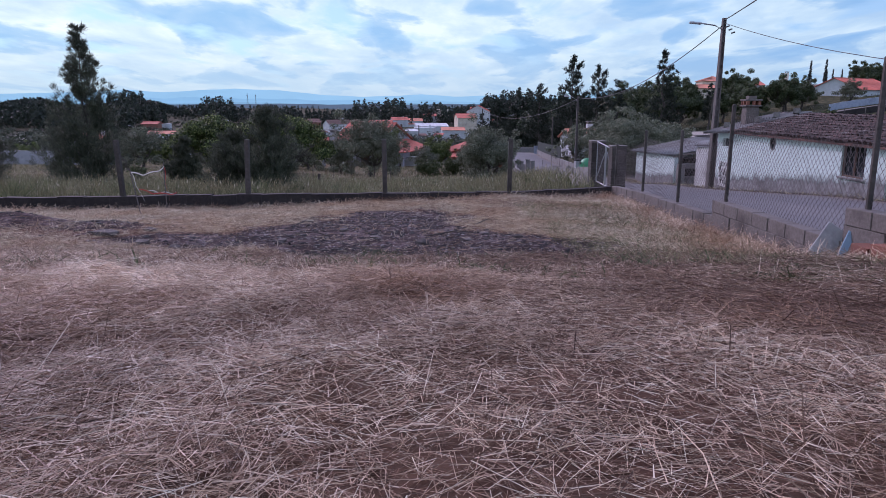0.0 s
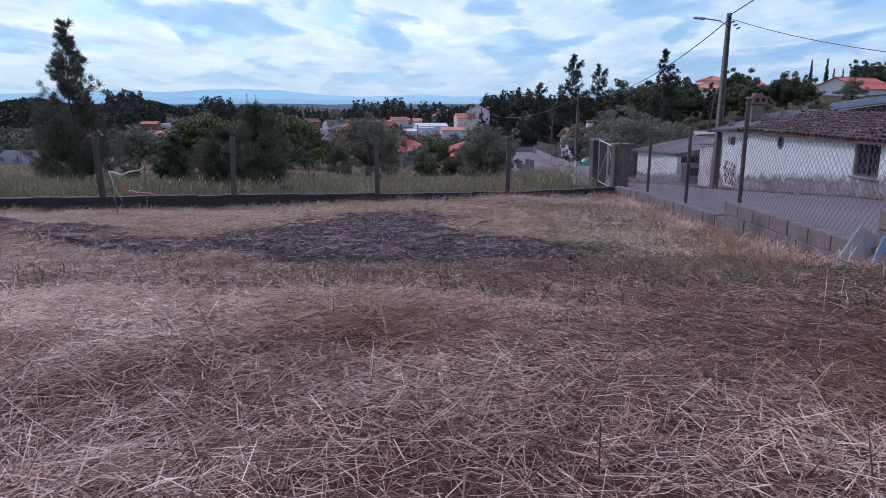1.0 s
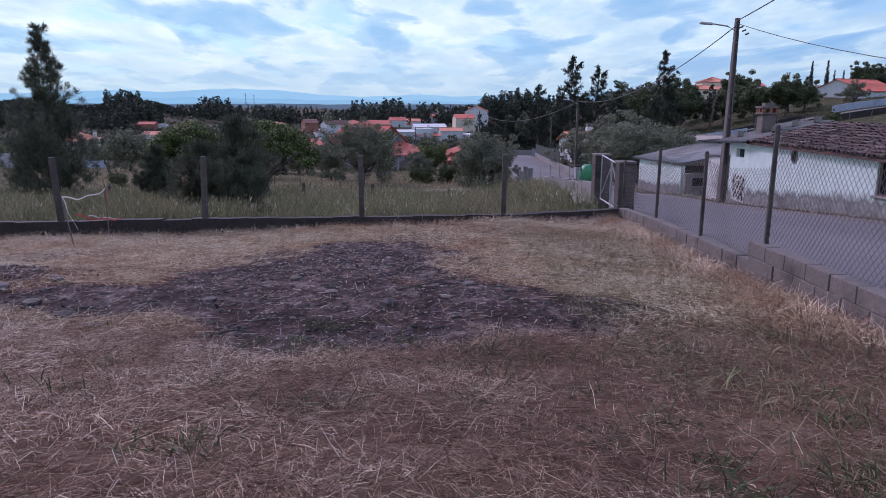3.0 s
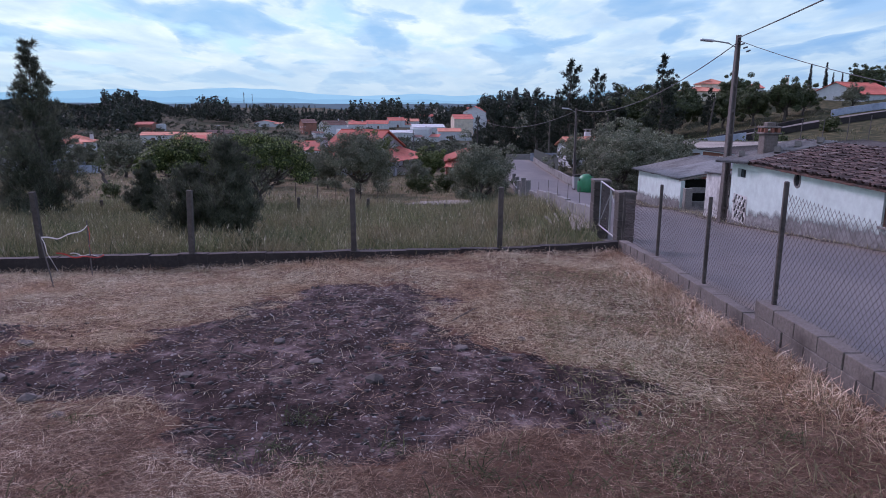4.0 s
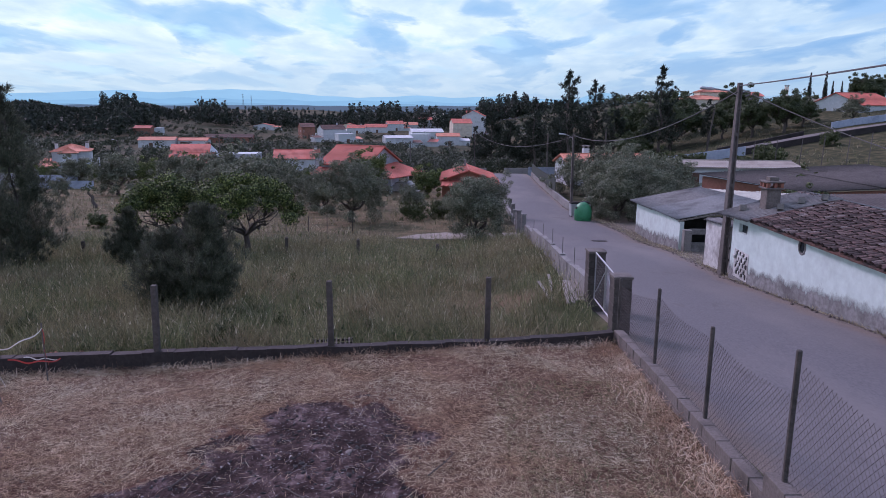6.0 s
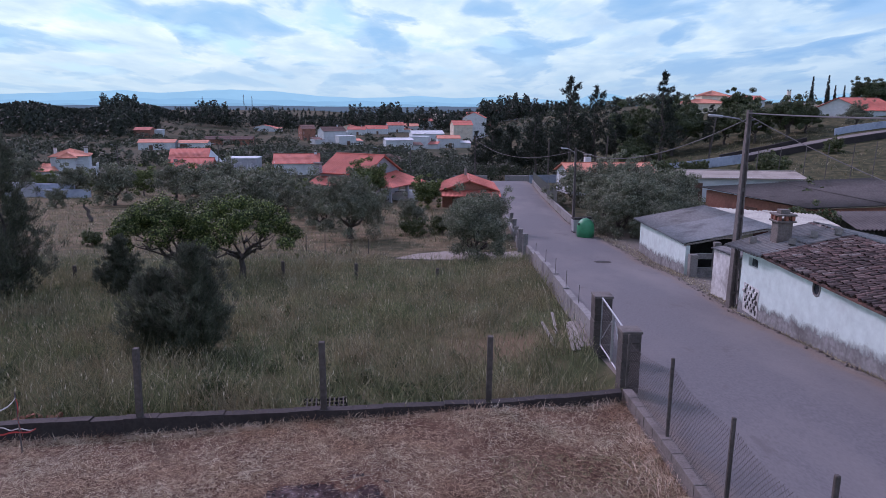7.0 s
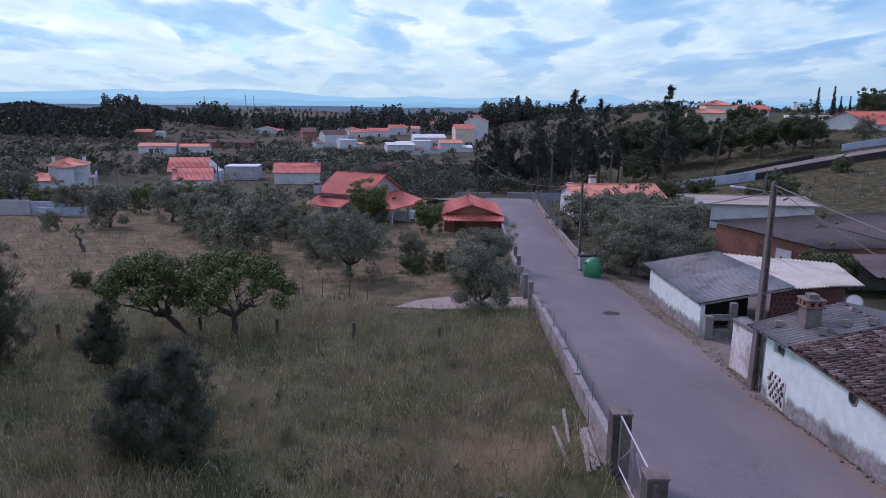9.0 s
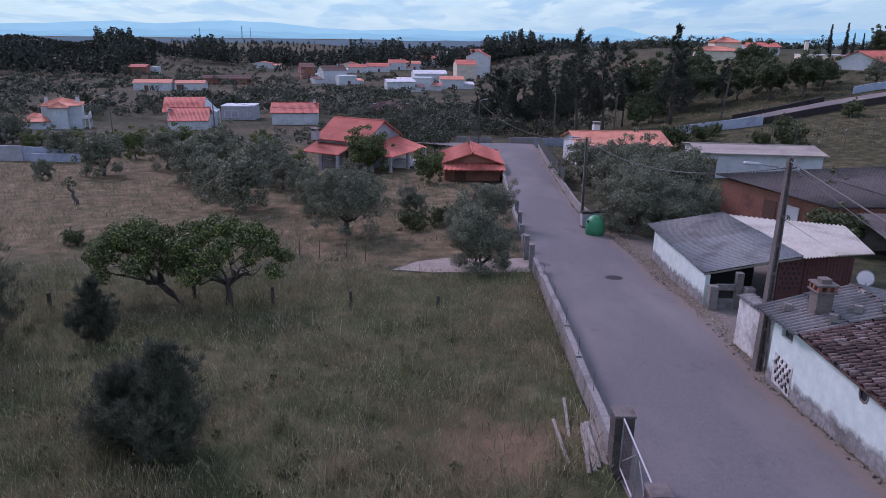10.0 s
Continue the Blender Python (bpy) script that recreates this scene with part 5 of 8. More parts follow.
KINDS = {
    "olive_a": lambda m: grow("olive_tree", m, "grey-green olive tree with a gnarled trunk", 1, 4.3, 5.6, 0.9, 0.20, 0.95, 8, M_OLIVE, 0.058, 1150, group="olive trees", skirt=5, long=2.2),
    "olive_b": lambda m: grow("olive_tree", m, "rounded grey-green olive tree in dry grass", 2, 3.8, 4.8, 1.0, 0.16, 0.85, 7, M_OLIVE, 0.058, 1150, (0.1, 0), group="olive trees", skirt=4, long=2.2),
    "olive_c": lambda m: grow("olive_tree", m, "dense silvery olive tree with low branches", 3, 4.0, 4.6, 0.6, 0.15, 1.0, 7, M_OLIVE, 0.058, 1150, group="olive trees", skirt=12, long=2.2),
    "oak_a": lambda m: grow("cork_oak", m, "dark spreading cork oak", 4, 9.0, 12.0, 2.6, 0.35, 2.0, 9, M_DARKOAK, 0.21, 280, group="oaks"),
    "oak_b": lambda m: grow("cork_oak", m, "dark rounded cork oak on the slope", 5, 6.5, 7.5, 2.0, 0.25, 1.3, 8, M_DARKOAK, 0.17, 400, group="oaks"),
    "fruit": lambda m: grow("fruit_tree", m, "dense green garden tree", 6, 4.2, 4.6, 0.9, 0.12, 1.05, 6, M_OAK, 0.13, 480, group="garden trees", skirt=4),
    "olive_far_a": lambda m: grow("olive_tree", m, "grey-green olive tree in the grove", 14, 4.2, 5.4, 0.9, 0.2, 0.95, 6, M_OLIVE, 0.10, 460, group="olive trees", skirt=5, long=1.9),
    "olive_far_b": lambda m: grow("olive_tree", m, "rounded olive tree in the grove", 15, 3.7, 4.6, 0.7, 0.16, 0.95, 6, M_OLIVE, 0.10, 460, group="olive trees", skirt=9, long=1.9),
    "shrub": lambda m: grow("shrub", m, "low bushy green shrub", 7, 1.9, 3.2, 0.2, 0.05, 0.7, 6, M_SHRUB, 0.12, 500, group="shrubs"),
    "pine_a": lambda m: grow_pine("pine_tree", m, "tall dark pine with open branches", 8, 15.0, 7.5, M_FARPINE, 0.55, 0.05, 26, 0.34, 11, "pines", 0.22, (1.0, 0.22), 0.35, 6),
    "pine_b": lambda m: grow_pine("pine_tree", m, "tall pointed dark pine", 9, 13.5, 6.5, M_FARPINE, 0.50, 0.048, 28, 0.18, 13, "pines", 0.2, (1.0, 0.10), 0.4, 6),
    "pine_c": lambda m: grow_pine("pine_tree", m, "dark bushy pine with a bare lower trunk", 10, 13.0, 8.0, M_FARPINE, 0.55, 0.055, 30, 0.30, 12, "pines", 0.2, (1.0, 0.22), 0.4, 7),
    "cypress": lambda m: grow_cypress(m, 11, 8.6, 0.75),
}

# meadow trees
plant("olive_a", -5.5, 49.7, 0.92)
plant("olive_c", 2.6, 41.0, 0.74)
plant("olive_a", 3.6, 51.5, 0.66)
plant("olive_b", 2.0, 47.5, 0.62)
plant("shrub", -1.4, 51.5, 0.55)
plant("shrub", 0.7, 52.8, 0.6)
plant("olive_c", -1.6, 55.5, 0.5)
plant("fruit", -0.7, 73.0, 0.66)
plant("fruit", -7.4, 80.5, 0.95)
plant("olive_c", -5.4, 60.0, 0.6)
for x, y, s, k in [(-14.6, 58.2, 1.0, "olive_b"), (-13.8, 68, 0.68, "olive_a"), (-18.4, 63.3, 0.8, "olive_b"), (-29.5, 82, 0.9, "olive_a"), (-33.7, 75.9, 1.0, "olive_b"), (-38.2, 72.9, 0.45, "olive_b"),
                   (-37.5, 92, 0.75, "fruit"), (-31.6, 90.4, 0.85, "fruit"), (-45, 89, 0.8, "olive_a"), (-65, 112, 1.0, "olive_a"), (-8.7, 56, 0.6, "olive_c"), (-22, 69.6, 1.0, "olive_b"), (-10.5, 62, 0.62, "olive_a"),
                   (-16, 72, 1.0, "olive_c"), (-22.5, 77, 1.0, "olive_a"), (-14.2, 74, 0.6, "fruit"), (-19, 82, 0.8, "fruit"), (-25.5, 86, 0.8, "fruit"), (-53, 97, 0.6, "fruit"), (-48.5, 99, 0.62, "fruit"), (-58, 95, 0.6, "fruit"), (-42.5, 98, 0.6, "fruit"), (19.0, 54.0, 0.55, "olive_b"), (24.0, 46.8, 1.0, "shrub"),
                   (12.9, 50.2, 0.86, "olive_c"), (15.0, 49.3, 0.76, "olive_c"), (13.2, 54.2, 0.9, "olive_c"), (15.2, 55.2, 0.9, "olive_a"), (16.8, 52.4, 0.7, "olive_b"), (14.6, 62, 0.95, "olive_a"), (18.0, 65, 0.95, "olive_a"), (20.0, 61.5, 0.9, "olive_c"), (13.6, 70.5, 0.9, "olive_b"), (22.0, 66, 0.85, "olive_b"), (17.5, 58.5, 0.95, "olive_c"), (16.5, 69.5, 0.9, "olive_c"),
                   (34.5, 97.5, 0.9, "shrub"), (29.0, 93, 1.3, "shrub"), (41.7, 88.8, 1.2, "shrub"), (39, 90, 0.8, "shrub"), (27.4, 55.0, 1.3, "shrub"), (46, 99, 0.8, "shrub"), (57, 103, 0.9, "shrub"), (37.5, 101, 0.7, "shrub")]:
    plant(k, x, y, s)
# slope with pines and oaks
for x, y, s, k in [(23.3, 125, 1.16, "pine_a"), (28.5, 128, 1.05, "pine_a"), (18.5, 133, 0.95, "pine_a"), (38.9, 123.5, 1.18, "pine_b"), (11.5, 150, 1.0, "pine_c"), (15, 143, 0.85, "pine_c"), (19.5, 146, 0.85, "pine_c"), (24.5, 140, 0.9, "pine_c"), (27.5, 133, 0.8, "pine_c"), (34, 136, 0.8, "pine_c"),
                   (45.7, 138, 0.95, "oak_a"), (61.2, 125, 0.95, "oak_b"), (57, 128, 0.9, "oak_b"), (50.5, 132, 0.62, "pine_b"), (54.5, 135, 0.85, "oak_b"), (59, 137, 0.8, "oak_b"), (64.5, 131, 0.7, "oak_b"), (68.6, 133, 0.95, "olive_a"), (72.5, 124, 0.9, "olive_a"), (66, 128, 0.7, "oak_b"),
                   (38.5, 132, 0.85, "oak_b"), (33, 122, 0.7, "oak_b"), (41, 145, 1.0, "oak_a"), (9, 160, 0.8, "pine_b"), (22, 155, 0.95, "pine_b"), (40, 160, 0.9, "pine_a"), (52, 152, 0.8, "oak_a"), (62, 148, 0.7, "oak_a"), (28, 165, 1.0, "pine_b")]:
    plant(k, x, y, s)
for x, y, s in [(93, 178, 0.95), (98, 180, 1.0), (101, 182, 0.72), (104.5, 184, 0.72)]:
    plant("cypress", x, y, s)
plant("oak_b", 107, 180, 1.0)
plant("oak_b", 113, 184, 1.0)

# the spreading tree in the meadow, its two leaning trunks
def grow_umbrella(at, label, seed, lean, reach, top):
    """A short trunk, forked limbs, and a low dome of separate leafy puffs with dark gaps between."""
    rng = np.random.default_rng(seed)
    t = thing("carob_tree", at, label, "tree", "meadow trees")
    bm = bmesh.new()
    fork = Vector((lean[0], lean[1], 0.95))
    tube(bm, [Vector((0.04, 0, -0.3)), Vector((0, 0, 0)), fork * 0.55 + Vector((0.05, 0, 0)), fork], [0.21, 0.17, 0.14, 0.12], 8)
    heart = fork + Vector((lean[0] * 0.75, lean[1], 0))
    puffs = []
    for k in range(9):
        a = 6.28 * (k + 0.5 * rng.random()) / 9
        r = reach * (0.45 + 0.2 * rng.random())
        end = Vector((heart.x + r * math.cos(a), heart.y + r * math.sin(a), 1.5 + 0.5 * rng.random()))
        path = limb_path(rng, fork, end, 4, 0.09)
        tube(bm, path, [0.09, 0.07, 0.05, 0.035, 0.02], 6)
        for j in range(3):
            tip = end + Vector((rng.normal() * 0.5, rng.normal() * 0.5, 0.35 + 0.4 * rng.random()))
            tube(bm, limb_path(rng, path[3], tip, 3, 0.1), [0.035, 0.025, 0.018, 0.01], 5)
    for k in range(44):
        f = math.sqrt((k + 0.5) / 44)
        a = 2.39996 * k + 0.4 * rng.random()
        r = reach * f * (0.9 + 0.16 * rng.random())
        z = 1.35 + (top - 1.75) * (1 - f * f) ** 0.5 + 0.35 * (rng.random() - 0.5)
        puffs.append((heart.x + r * math.cos(a), heart.y + 0.85 * r * math.sin(a), z, 0.36 + 0.30 * rng.random() ** 1.5))
    part("trunk", bm, M_BARK, t, smooth=True)
    link("crown", leaves(rng, puffs, 0.056, 2700, flat=0.1, mat=M_CAROB, long=1.8), t)
    return t


grow_umbrella(pose(-8.65, 35.2, gz(-8.65, 35.2)), "broad flat-topped green tree at the meadow's edge", 31, (0.0, 0.0), 2.65, 4.0)
grow_umbrella(pose(-10.6, 35.1, gz(-10.6, 35.1)), "broad leaning green tree at the meadow's edge", 32, (-1.0, 0.1), 2.1, 3.75)
# young pines behind the back wall
grow_pine("young_pine", pose(-6.15, 22.3, gz(-6.15, 22.3) - 0.1), "dark bushy young pine behind the wall", 41, 3.0, 2.6, M_YOUNGPINE, 0.19, 0.006, 62, 0.02, 20, "young pines", 0.05, (1.0, 0.10), 0.95, 10, 0.75)
grow_pine("young_pine", pose(-7.35, 22.7, gz(-7.35, 22.7) - 0.1), "low spreading young pine behind the wall", 45, 2.2, 2.5, M_YOUNGPINE, 0.19, 0.006, 62, 0.02, 16, "young pines", 0.05, (1.0, 0.12), 0.9, 10, 0.75)
grow_pine("young_pine", pose(-12.0, 30.4, gz(-12, 30.4)), "small dark young pine in the meadow", 42, 2.4, 1.9, M_YOUNGPINE, 0.18, 0.008, 80, 0.04, 14, "young pines", 0.04, (1.0, 0.12), 0.8, 8)
grow_pine("young_pine", pose(-15.85, 29.45, gz(-15.85, 29.45), 0, 0, 0), "slim young pine with a thin pointed top", 43, 6.95, 4.2, M_YOUNGPINE, 0.22, 0.009, 64, 0.03, 26, "young pines", 0.06, (1.0, 0.10), 0.6, 11, 1.15)
grow_pine("young_pine", pose(-21.0, 29.5, gz(-21.0, 29.5)), "slim young pine with a thin pointed top", 44, 5.6, 4.0, M_YOUNGPINE, 0.22, 0.009, 64, 0.03, 20, "young pines", 0.06, (1.0, 0.10), 0.6, 10, 1.3)
plant("shrub", -9.5, 19.2, 0.2)
plant("shrub", -4.4, 18.1, 0.22)
plant("shrub", -21, 46, 0.4)


def build_woods():
    """Far olive groves, scrub and forest."""
    rng = np.random.default_rng(5)
    rows = []
    tries = 0
    while len(rows) < 4900 and tries < 60000:
        tries += 1
        y = 95 * (8 ** (rng.random() ** 0.8))
        x = rng.uniform(-0.85, 0.75) * (y + 20)
        if x > 2 and y < 130 or x > 30 and y < 260:
            continue
        if any(abs(x - hx) < r and -r * 1.6 < y - hy < r for hx, hy, r in CLEARINGS):
            continue
        if math.sin(x * 0.05 + 1) * math.sin(y * 0.03) > 0.4 and rng.random() < 0.85:
            continue
        u = x / (y - 7)
        low = -0.62 < u < -0.16 and y < 152
        if low and rng.random() < 0.4:
            continue
        rows.append((x, y, 0.85 if low else rng.uniform(0.8, 2.3) + 0.8 * rng.random() ** 4))
    bands = (("near_grove_trees", M_FAROLIVE, 0, 190, 0.22, 52, 0.42), ("near_scrub_trees", M_FARSCRUB, 0, 190, 0.22, 52, 1.0), ("far_grove_trees", M_FAROLIVE, 190, 1000, 0.52, 10.5, 0.3), ("far_scrub_trees", M_FARSCRUB, 190, 1000, 0.52, 10.5, 1.0))
    for name, mat, y0, y1, leaf, per, share in bands:
        clumps, left = [], []
        for x, y, r in rows:
            if not y0 <= y < y1:
                continue
            if (math.sin(x * 37.7 + y * 11.3) * 0.5 + 0.5) > share:
                left.append((x, y, r))
                continue
            z = gz(x, y)
            for k in range(4):
                a = 2 * math.pi * rng.random()
                clumps.append((x + 0.65 * r * math.cos(a), y + 0.65 * r * math.sin(a), z + r * rng.uniform(0.75, 1.45), r * rng.uniform(0.4, 0.75)))
        rows = left + [q for q in rows if not y0 <= q[1] < y1]
        tagged(link(name, leaves(rng, clumps, leaf, per, flat=0.1, mat=mat)), "groves of olive and scrub trees across the valley", "trees", kind="stuff")
    # pines: along the plain's edge, and in loose rows before the horizon
    spots = []
    for k in range(3000):
        y = rng.uniform(430, 900)
        u = rng.uniform(-0.90, -0.325)
        if u > -0.40 and y < 640 or u > -0.45 and y < 520:
            continue
        h = rng.uniform(10, 15) * (0.75 + 0.25 * math.sin(u * 40)) + 2 * math.exp(-((u + 0.455) / 0.018) ** 2) - 4 * sm(u, -0.44, -0.36)
        spots.append((u * y, y, h))
    for u0, u1, n, h0, h1 in ((-0.478, -0.432, 26, 17, 24), (-0.36, 0.02, 260, 9, 14), (-0.345, -0.30, 16, 17, 23), (-0.26, -0.21, 14, 13, 18), (-0.13, -0.05, 34, 17, 25), (-0.05, 0.0, 22, 16, 21), (0.0, 0.20, 240, 11, 17), (0.06, 0.14, 36, 19, 26), (0.2, 0.5, 200, 10, 16)):
        for k in range(n):
            y = rng.uniform(600, 760)
            spots.append((rng.uniform(u0, u1) * y, y, rng.uniform(h0, h1)))
    for k in range(700):
        y = rng.uniform(850, 1600)
        spots.append((rng.uniform(-0.38, 0.6) * y, y, rng.uniform(4, 9)))
    clumps = []
    for x, y, h in spots:
        z, wide = gz(x, y), rng.uniform(0.95, 1.5)
        for f, r in ((0.3, 0.17), (0.5, 0.19), (0.68, 0.15), (0.83, 0.10), (0.95, 0.055)):
            clumps.append((x + rng.uniform(-0.06, 0.06) * h, y, z + h * f, h * r * wide))
    tagged(link("far_pine_forest", leaves(rng, clumps, 1.3, 2.4, flat=0.0, mat=M_FARPINE)), "dark pine forest along the plain's edge", "forest", kind="stuff")


CLEARINGS = [(-8, 90, 13), (4, 80, 9), (-82, 158, 15), (-52, 155, 15), (-34, 168, 13), (-49, 178, 12), (-110, 320, 26), (-50, 400, 22), (0, 350, 28), (16, 415, 14), (-35, 560, 40), (-55, 85, 16)]
build_woods()


RIDGE = [(-1.25, 60), (-0.8, 75), (-0.563, 52), (-0.51, 62), (-0.42, 86), (-0.38, 73), (-0.29, 97), (-0.224, 83), (-0.177, 63), (-0.114, 48), (-0.03, 64), (0.015, 47), (0.087, 62), (0.143, 47),
         (0.195, 44), (0.212, 74), (0.23, 88), (0.25, 74), (0.285, 30), (0.36, 42), (0.398, 70), (0.42, 56), (0.45, 48), (0.5, 60), (0.526, 84), (0.57, 40), (0.8, 70), (1.25, 50)]


def build_mountains():
    """Ridges behind ridges, the farthest palest: haze is painted into their glowing blue colour."""
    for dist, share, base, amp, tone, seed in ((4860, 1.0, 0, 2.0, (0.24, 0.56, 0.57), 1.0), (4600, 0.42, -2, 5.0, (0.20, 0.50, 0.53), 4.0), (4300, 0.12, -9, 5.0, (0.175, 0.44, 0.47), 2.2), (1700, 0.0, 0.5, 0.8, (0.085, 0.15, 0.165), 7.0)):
        v, f = [], []
        n = 700
        for k in range(n + 1):
            a = -1.25 + 2.5 * k / n
            h = base + share * float(prof(a, RIDGE)) + amp * (math.sin(a * 23 + seed) + 0.6 * math.sin(a * 57 + 2 * seed) + 0.45 * math.sin(a * 131 + seed))
            for zz in (-60, h):
                v.append((dist * math.sin(a), dist * math.cos(a), zz))
        for k in range(n):
            f.append((2 * k, 2 * k + 2, 2 * k + 3, 2 * k + 1))
        # haze tint given off as emission; the 1700 m strip is the hazy plain
        m, nt, b = material("hazy_glowing_ridges")
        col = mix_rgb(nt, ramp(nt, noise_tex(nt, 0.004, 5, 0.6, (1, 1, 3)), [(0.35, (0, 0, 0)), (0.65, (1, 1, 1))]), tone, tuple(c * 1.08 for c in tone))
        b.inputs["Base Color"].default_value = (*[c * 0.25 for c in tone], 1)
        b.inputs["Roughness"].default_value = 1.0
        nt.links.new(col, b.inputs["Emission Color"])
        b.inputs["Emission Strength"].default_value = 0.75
        structure(link("backdrop", fast_mesh("backdrop", v, f, m, True)), "glowing haze-blue backdrop of far ridges and plain")


build_mountains()


# ---- village houses ----
def gable_roof(parent, w, d, h, rise, mat, over=0.35, along="x", thick=0.12):
    """Two roof slopes with the ridge along x or y, eaves at height h."""
    def place(p):
        return p if along == "x" else (p[1], p[0], p[2])
    ww, dd = (w, d) if along == "x" else (d, w)
    z0 = h - rise * over / (dd / 2)
    for s in (1, -1):
        a = [(-ww / 2 - over, s * (dd / 2 + over), z0), (ww / 2 + over, s * (dd / 2 + over), z0), (ww / 2 + over, 0, h + rise), (-ww / 2 - over, 0, h + rise)]
        a = [place(p) for p in a]
        n = max(6, int((ww + 2 * over) / 0.26))
        v, f = corrugated(a[0], a[3], a[1], a[2], n, 0.03, thick, 2)
        link("roof", fast_mesh("roof", v, f, mat, True), parent)
    part("ridge", tube(bmesh.new(), [place((-ww / 2 - over, 0, h + rise)), place((ww / 2 + over, 0, h + rise))], 0.09, 6), mat, parent)
    made = []
    for s in (1, -1):
        bm = bmesh.new()
        made.append(bm)
        vs = [bm.verts.new(place((s * (ww / 2 - t), y, z))) for t in (0, 0.2) for y, z in ((-dd / 2, h - 0.02), (dd / 2, h - 0.02), (0, h + rise - 0.06))]
        bm.faces.new(vs[:3])
        bm.faces.new(vs[3:])
        for i, j in ((0, 1), (1, 2), (2, 0)):
            bm.faces.new((vs[i], vs[j], vs[j + 3], vs[i + 3]))
        bmesh.ops.recalc_face_normals(bm, faces=bm.faces[:])
    return made


def hip_roof(parent, w, d, h, rise, mat, over=0.4, ridge=None):
    ridge = max(0.05, (w - d) if ridge is None else ridge)
    W, D = w / 2 + over, d / 2 + over
    z0 = h - 0.08
    r0, r1 = (-ridge / 2, 0, h + rise), (ridge / 2, 0, h + rise)
    c = [(-W, -D, z0), (W, -D, z0), (W, D, z0), (-W, D, z0)]
    for p in ((c[0], r0, c[1], r1), (c[2], r1, c[3], r0), (c[3], r0, c[0], r0), (c[1], r1, c[2], r1)):
        n = max(6, int((Vector(p[2]) - Vector(p[0])).length / 0.26))
        v, f = corrugated(p[0], p[1], p[2], p[3], n, 0.03, 0.1, 2)
        link("roof", fast_mesh("roof", v, f, mat, True), parent)
    for a, b_ in ((c[0], r0), (c[3], r0), (c[1], r1), (c[2], r1), (r0, r1)):
        part("ridge", tube(bmesh.new(), [a, b_], 0.08, 6), mat, parent)


def house(x, y, turn, w, d, h, rise, wall_mat, roof_mat, label, roof="gable", along="x", wins=(), chimney=None, sink=0.4, z=None, over=0.35):
    """A house on the ground: wins are rows of side (0 front, 1 right, 2 back, 3 left), place along it, sill height, width and height."""
    t = thing("house", pose(x, y, gz(x, y) if z is None else z, 0, 0, turn), label, "house", "village houses")
    part("wall", boxes((-w / 2, w / 2, -d / 2, d / 2, -sink - 0.8, h)), wall_mat, t)
    if roof == "gable":
        for g in gable_roof(t, w, d, h, rise, roof_mat, over, along):
            part("gable", g, wall_mat, t)
    elif roof == "hip":
        hip_roof(t, w, d, h, rise, roof_mat, over)
    else:
        part("roof", boxes((-w / 2 - 0.1, w / 2 + 0.1, -d / 2 - 0.1, d / 2 + 0.1, h, h + 0.18)), roof_mat, t)
    for side, u, sill, ww, hh in wins:
        m = (pose(u, -d / 2 - 0.01, sill), pose(w / 2 + 0.01, u, sill, 0, 0, 90), pose(u, d / 2 + 0.01, sill, 0, 0, 180), pose(-w / 2 - 0.01, u, sill, 0, 0, -90))[side]
        if sill < 0.1:
            part("door", boxes((-ww / 2, ww / 2, -0.03, 0.05, 0, hh), (-ww / 2 - 0.08, ww / 2 + 0.08, -0.015, 0.04, 0, hh + 0.08)), M_DOORWOOD, t, "brown door", m)
        else:
            wd = window(t, m, ww, hh, 1)
            part("window_sill", boxes((-ww / 2 - 0.08, ww / 2 + 0.08, -0.1, 0.02, -0.06, 0)), M_CONCRETE, wd)
    if chimney:
        cx, cy, top = chimney
        c = part("chimney", boxes((-0.35, 0.35, -0.35, 0.35, h - 0.2, top - 0.35), bevel=0.02), wall_mat, t, at=pose(cx, cy, 0))
        part("cap", boxes((-0.42, 0.42, -0.42, 0.42, top - 0.1, top), (-0.3, -0.2, -0.3, 0.3, top - 0.35, top - 0.1), (0.2, 0.3, -0.3, 0.3, top - 0.35, top - 0.1)), M_CONCRETE, c)
    return t


W = M_HOUSEWHITE
# bungalow with carport
bung = house(-9.2, 88.2, -27, 6.4, 7.6, 3.5, 1.9, M_HOUSEGREY, M_ROOFRED, "grey bungalow with bright red roof, porch and carport", along="x", wins=[(0, -2.0, 1.0, 1.2, 1.1), (0, 1.2, 0.0, 1.0, 2.1), (1, -1, 3.7, 0.7, 0.6)], chimney=(-2.9, -4.6, 4.6), z=-5.3)


def tiled(parent, name, q, n, label):
    v, f = corrugated(*q, n, 0.03, 0.1, 2)
    link("roof", fast_mesh(name, v, f, M_ROOFRED, True), parent, label)


tiled(bung, "porch_roof", ((-3.5, -6.4, 2.2), (-3.5, -3.7, 2.95), (1.6, -6.6, 2.2), (1.6, -3.7, 2.95)), 15, "red porch roof")
tiled(bung, "carport_roof", ((2.6, -5.2, 2.15), (3.3, -1.0, 3.35), (7.2, -4.6, 2.15), (4.2, -1.0, 3.35)), 13, "red carport roof")
tiled(bung, "carport_roof", ((7.2, -4.6, 2.15), (4.2, -1.0, 3.35), (7.2, 3.6, 2.15), (3.3, 3.0, 3.35)), 16, "red carport roof")
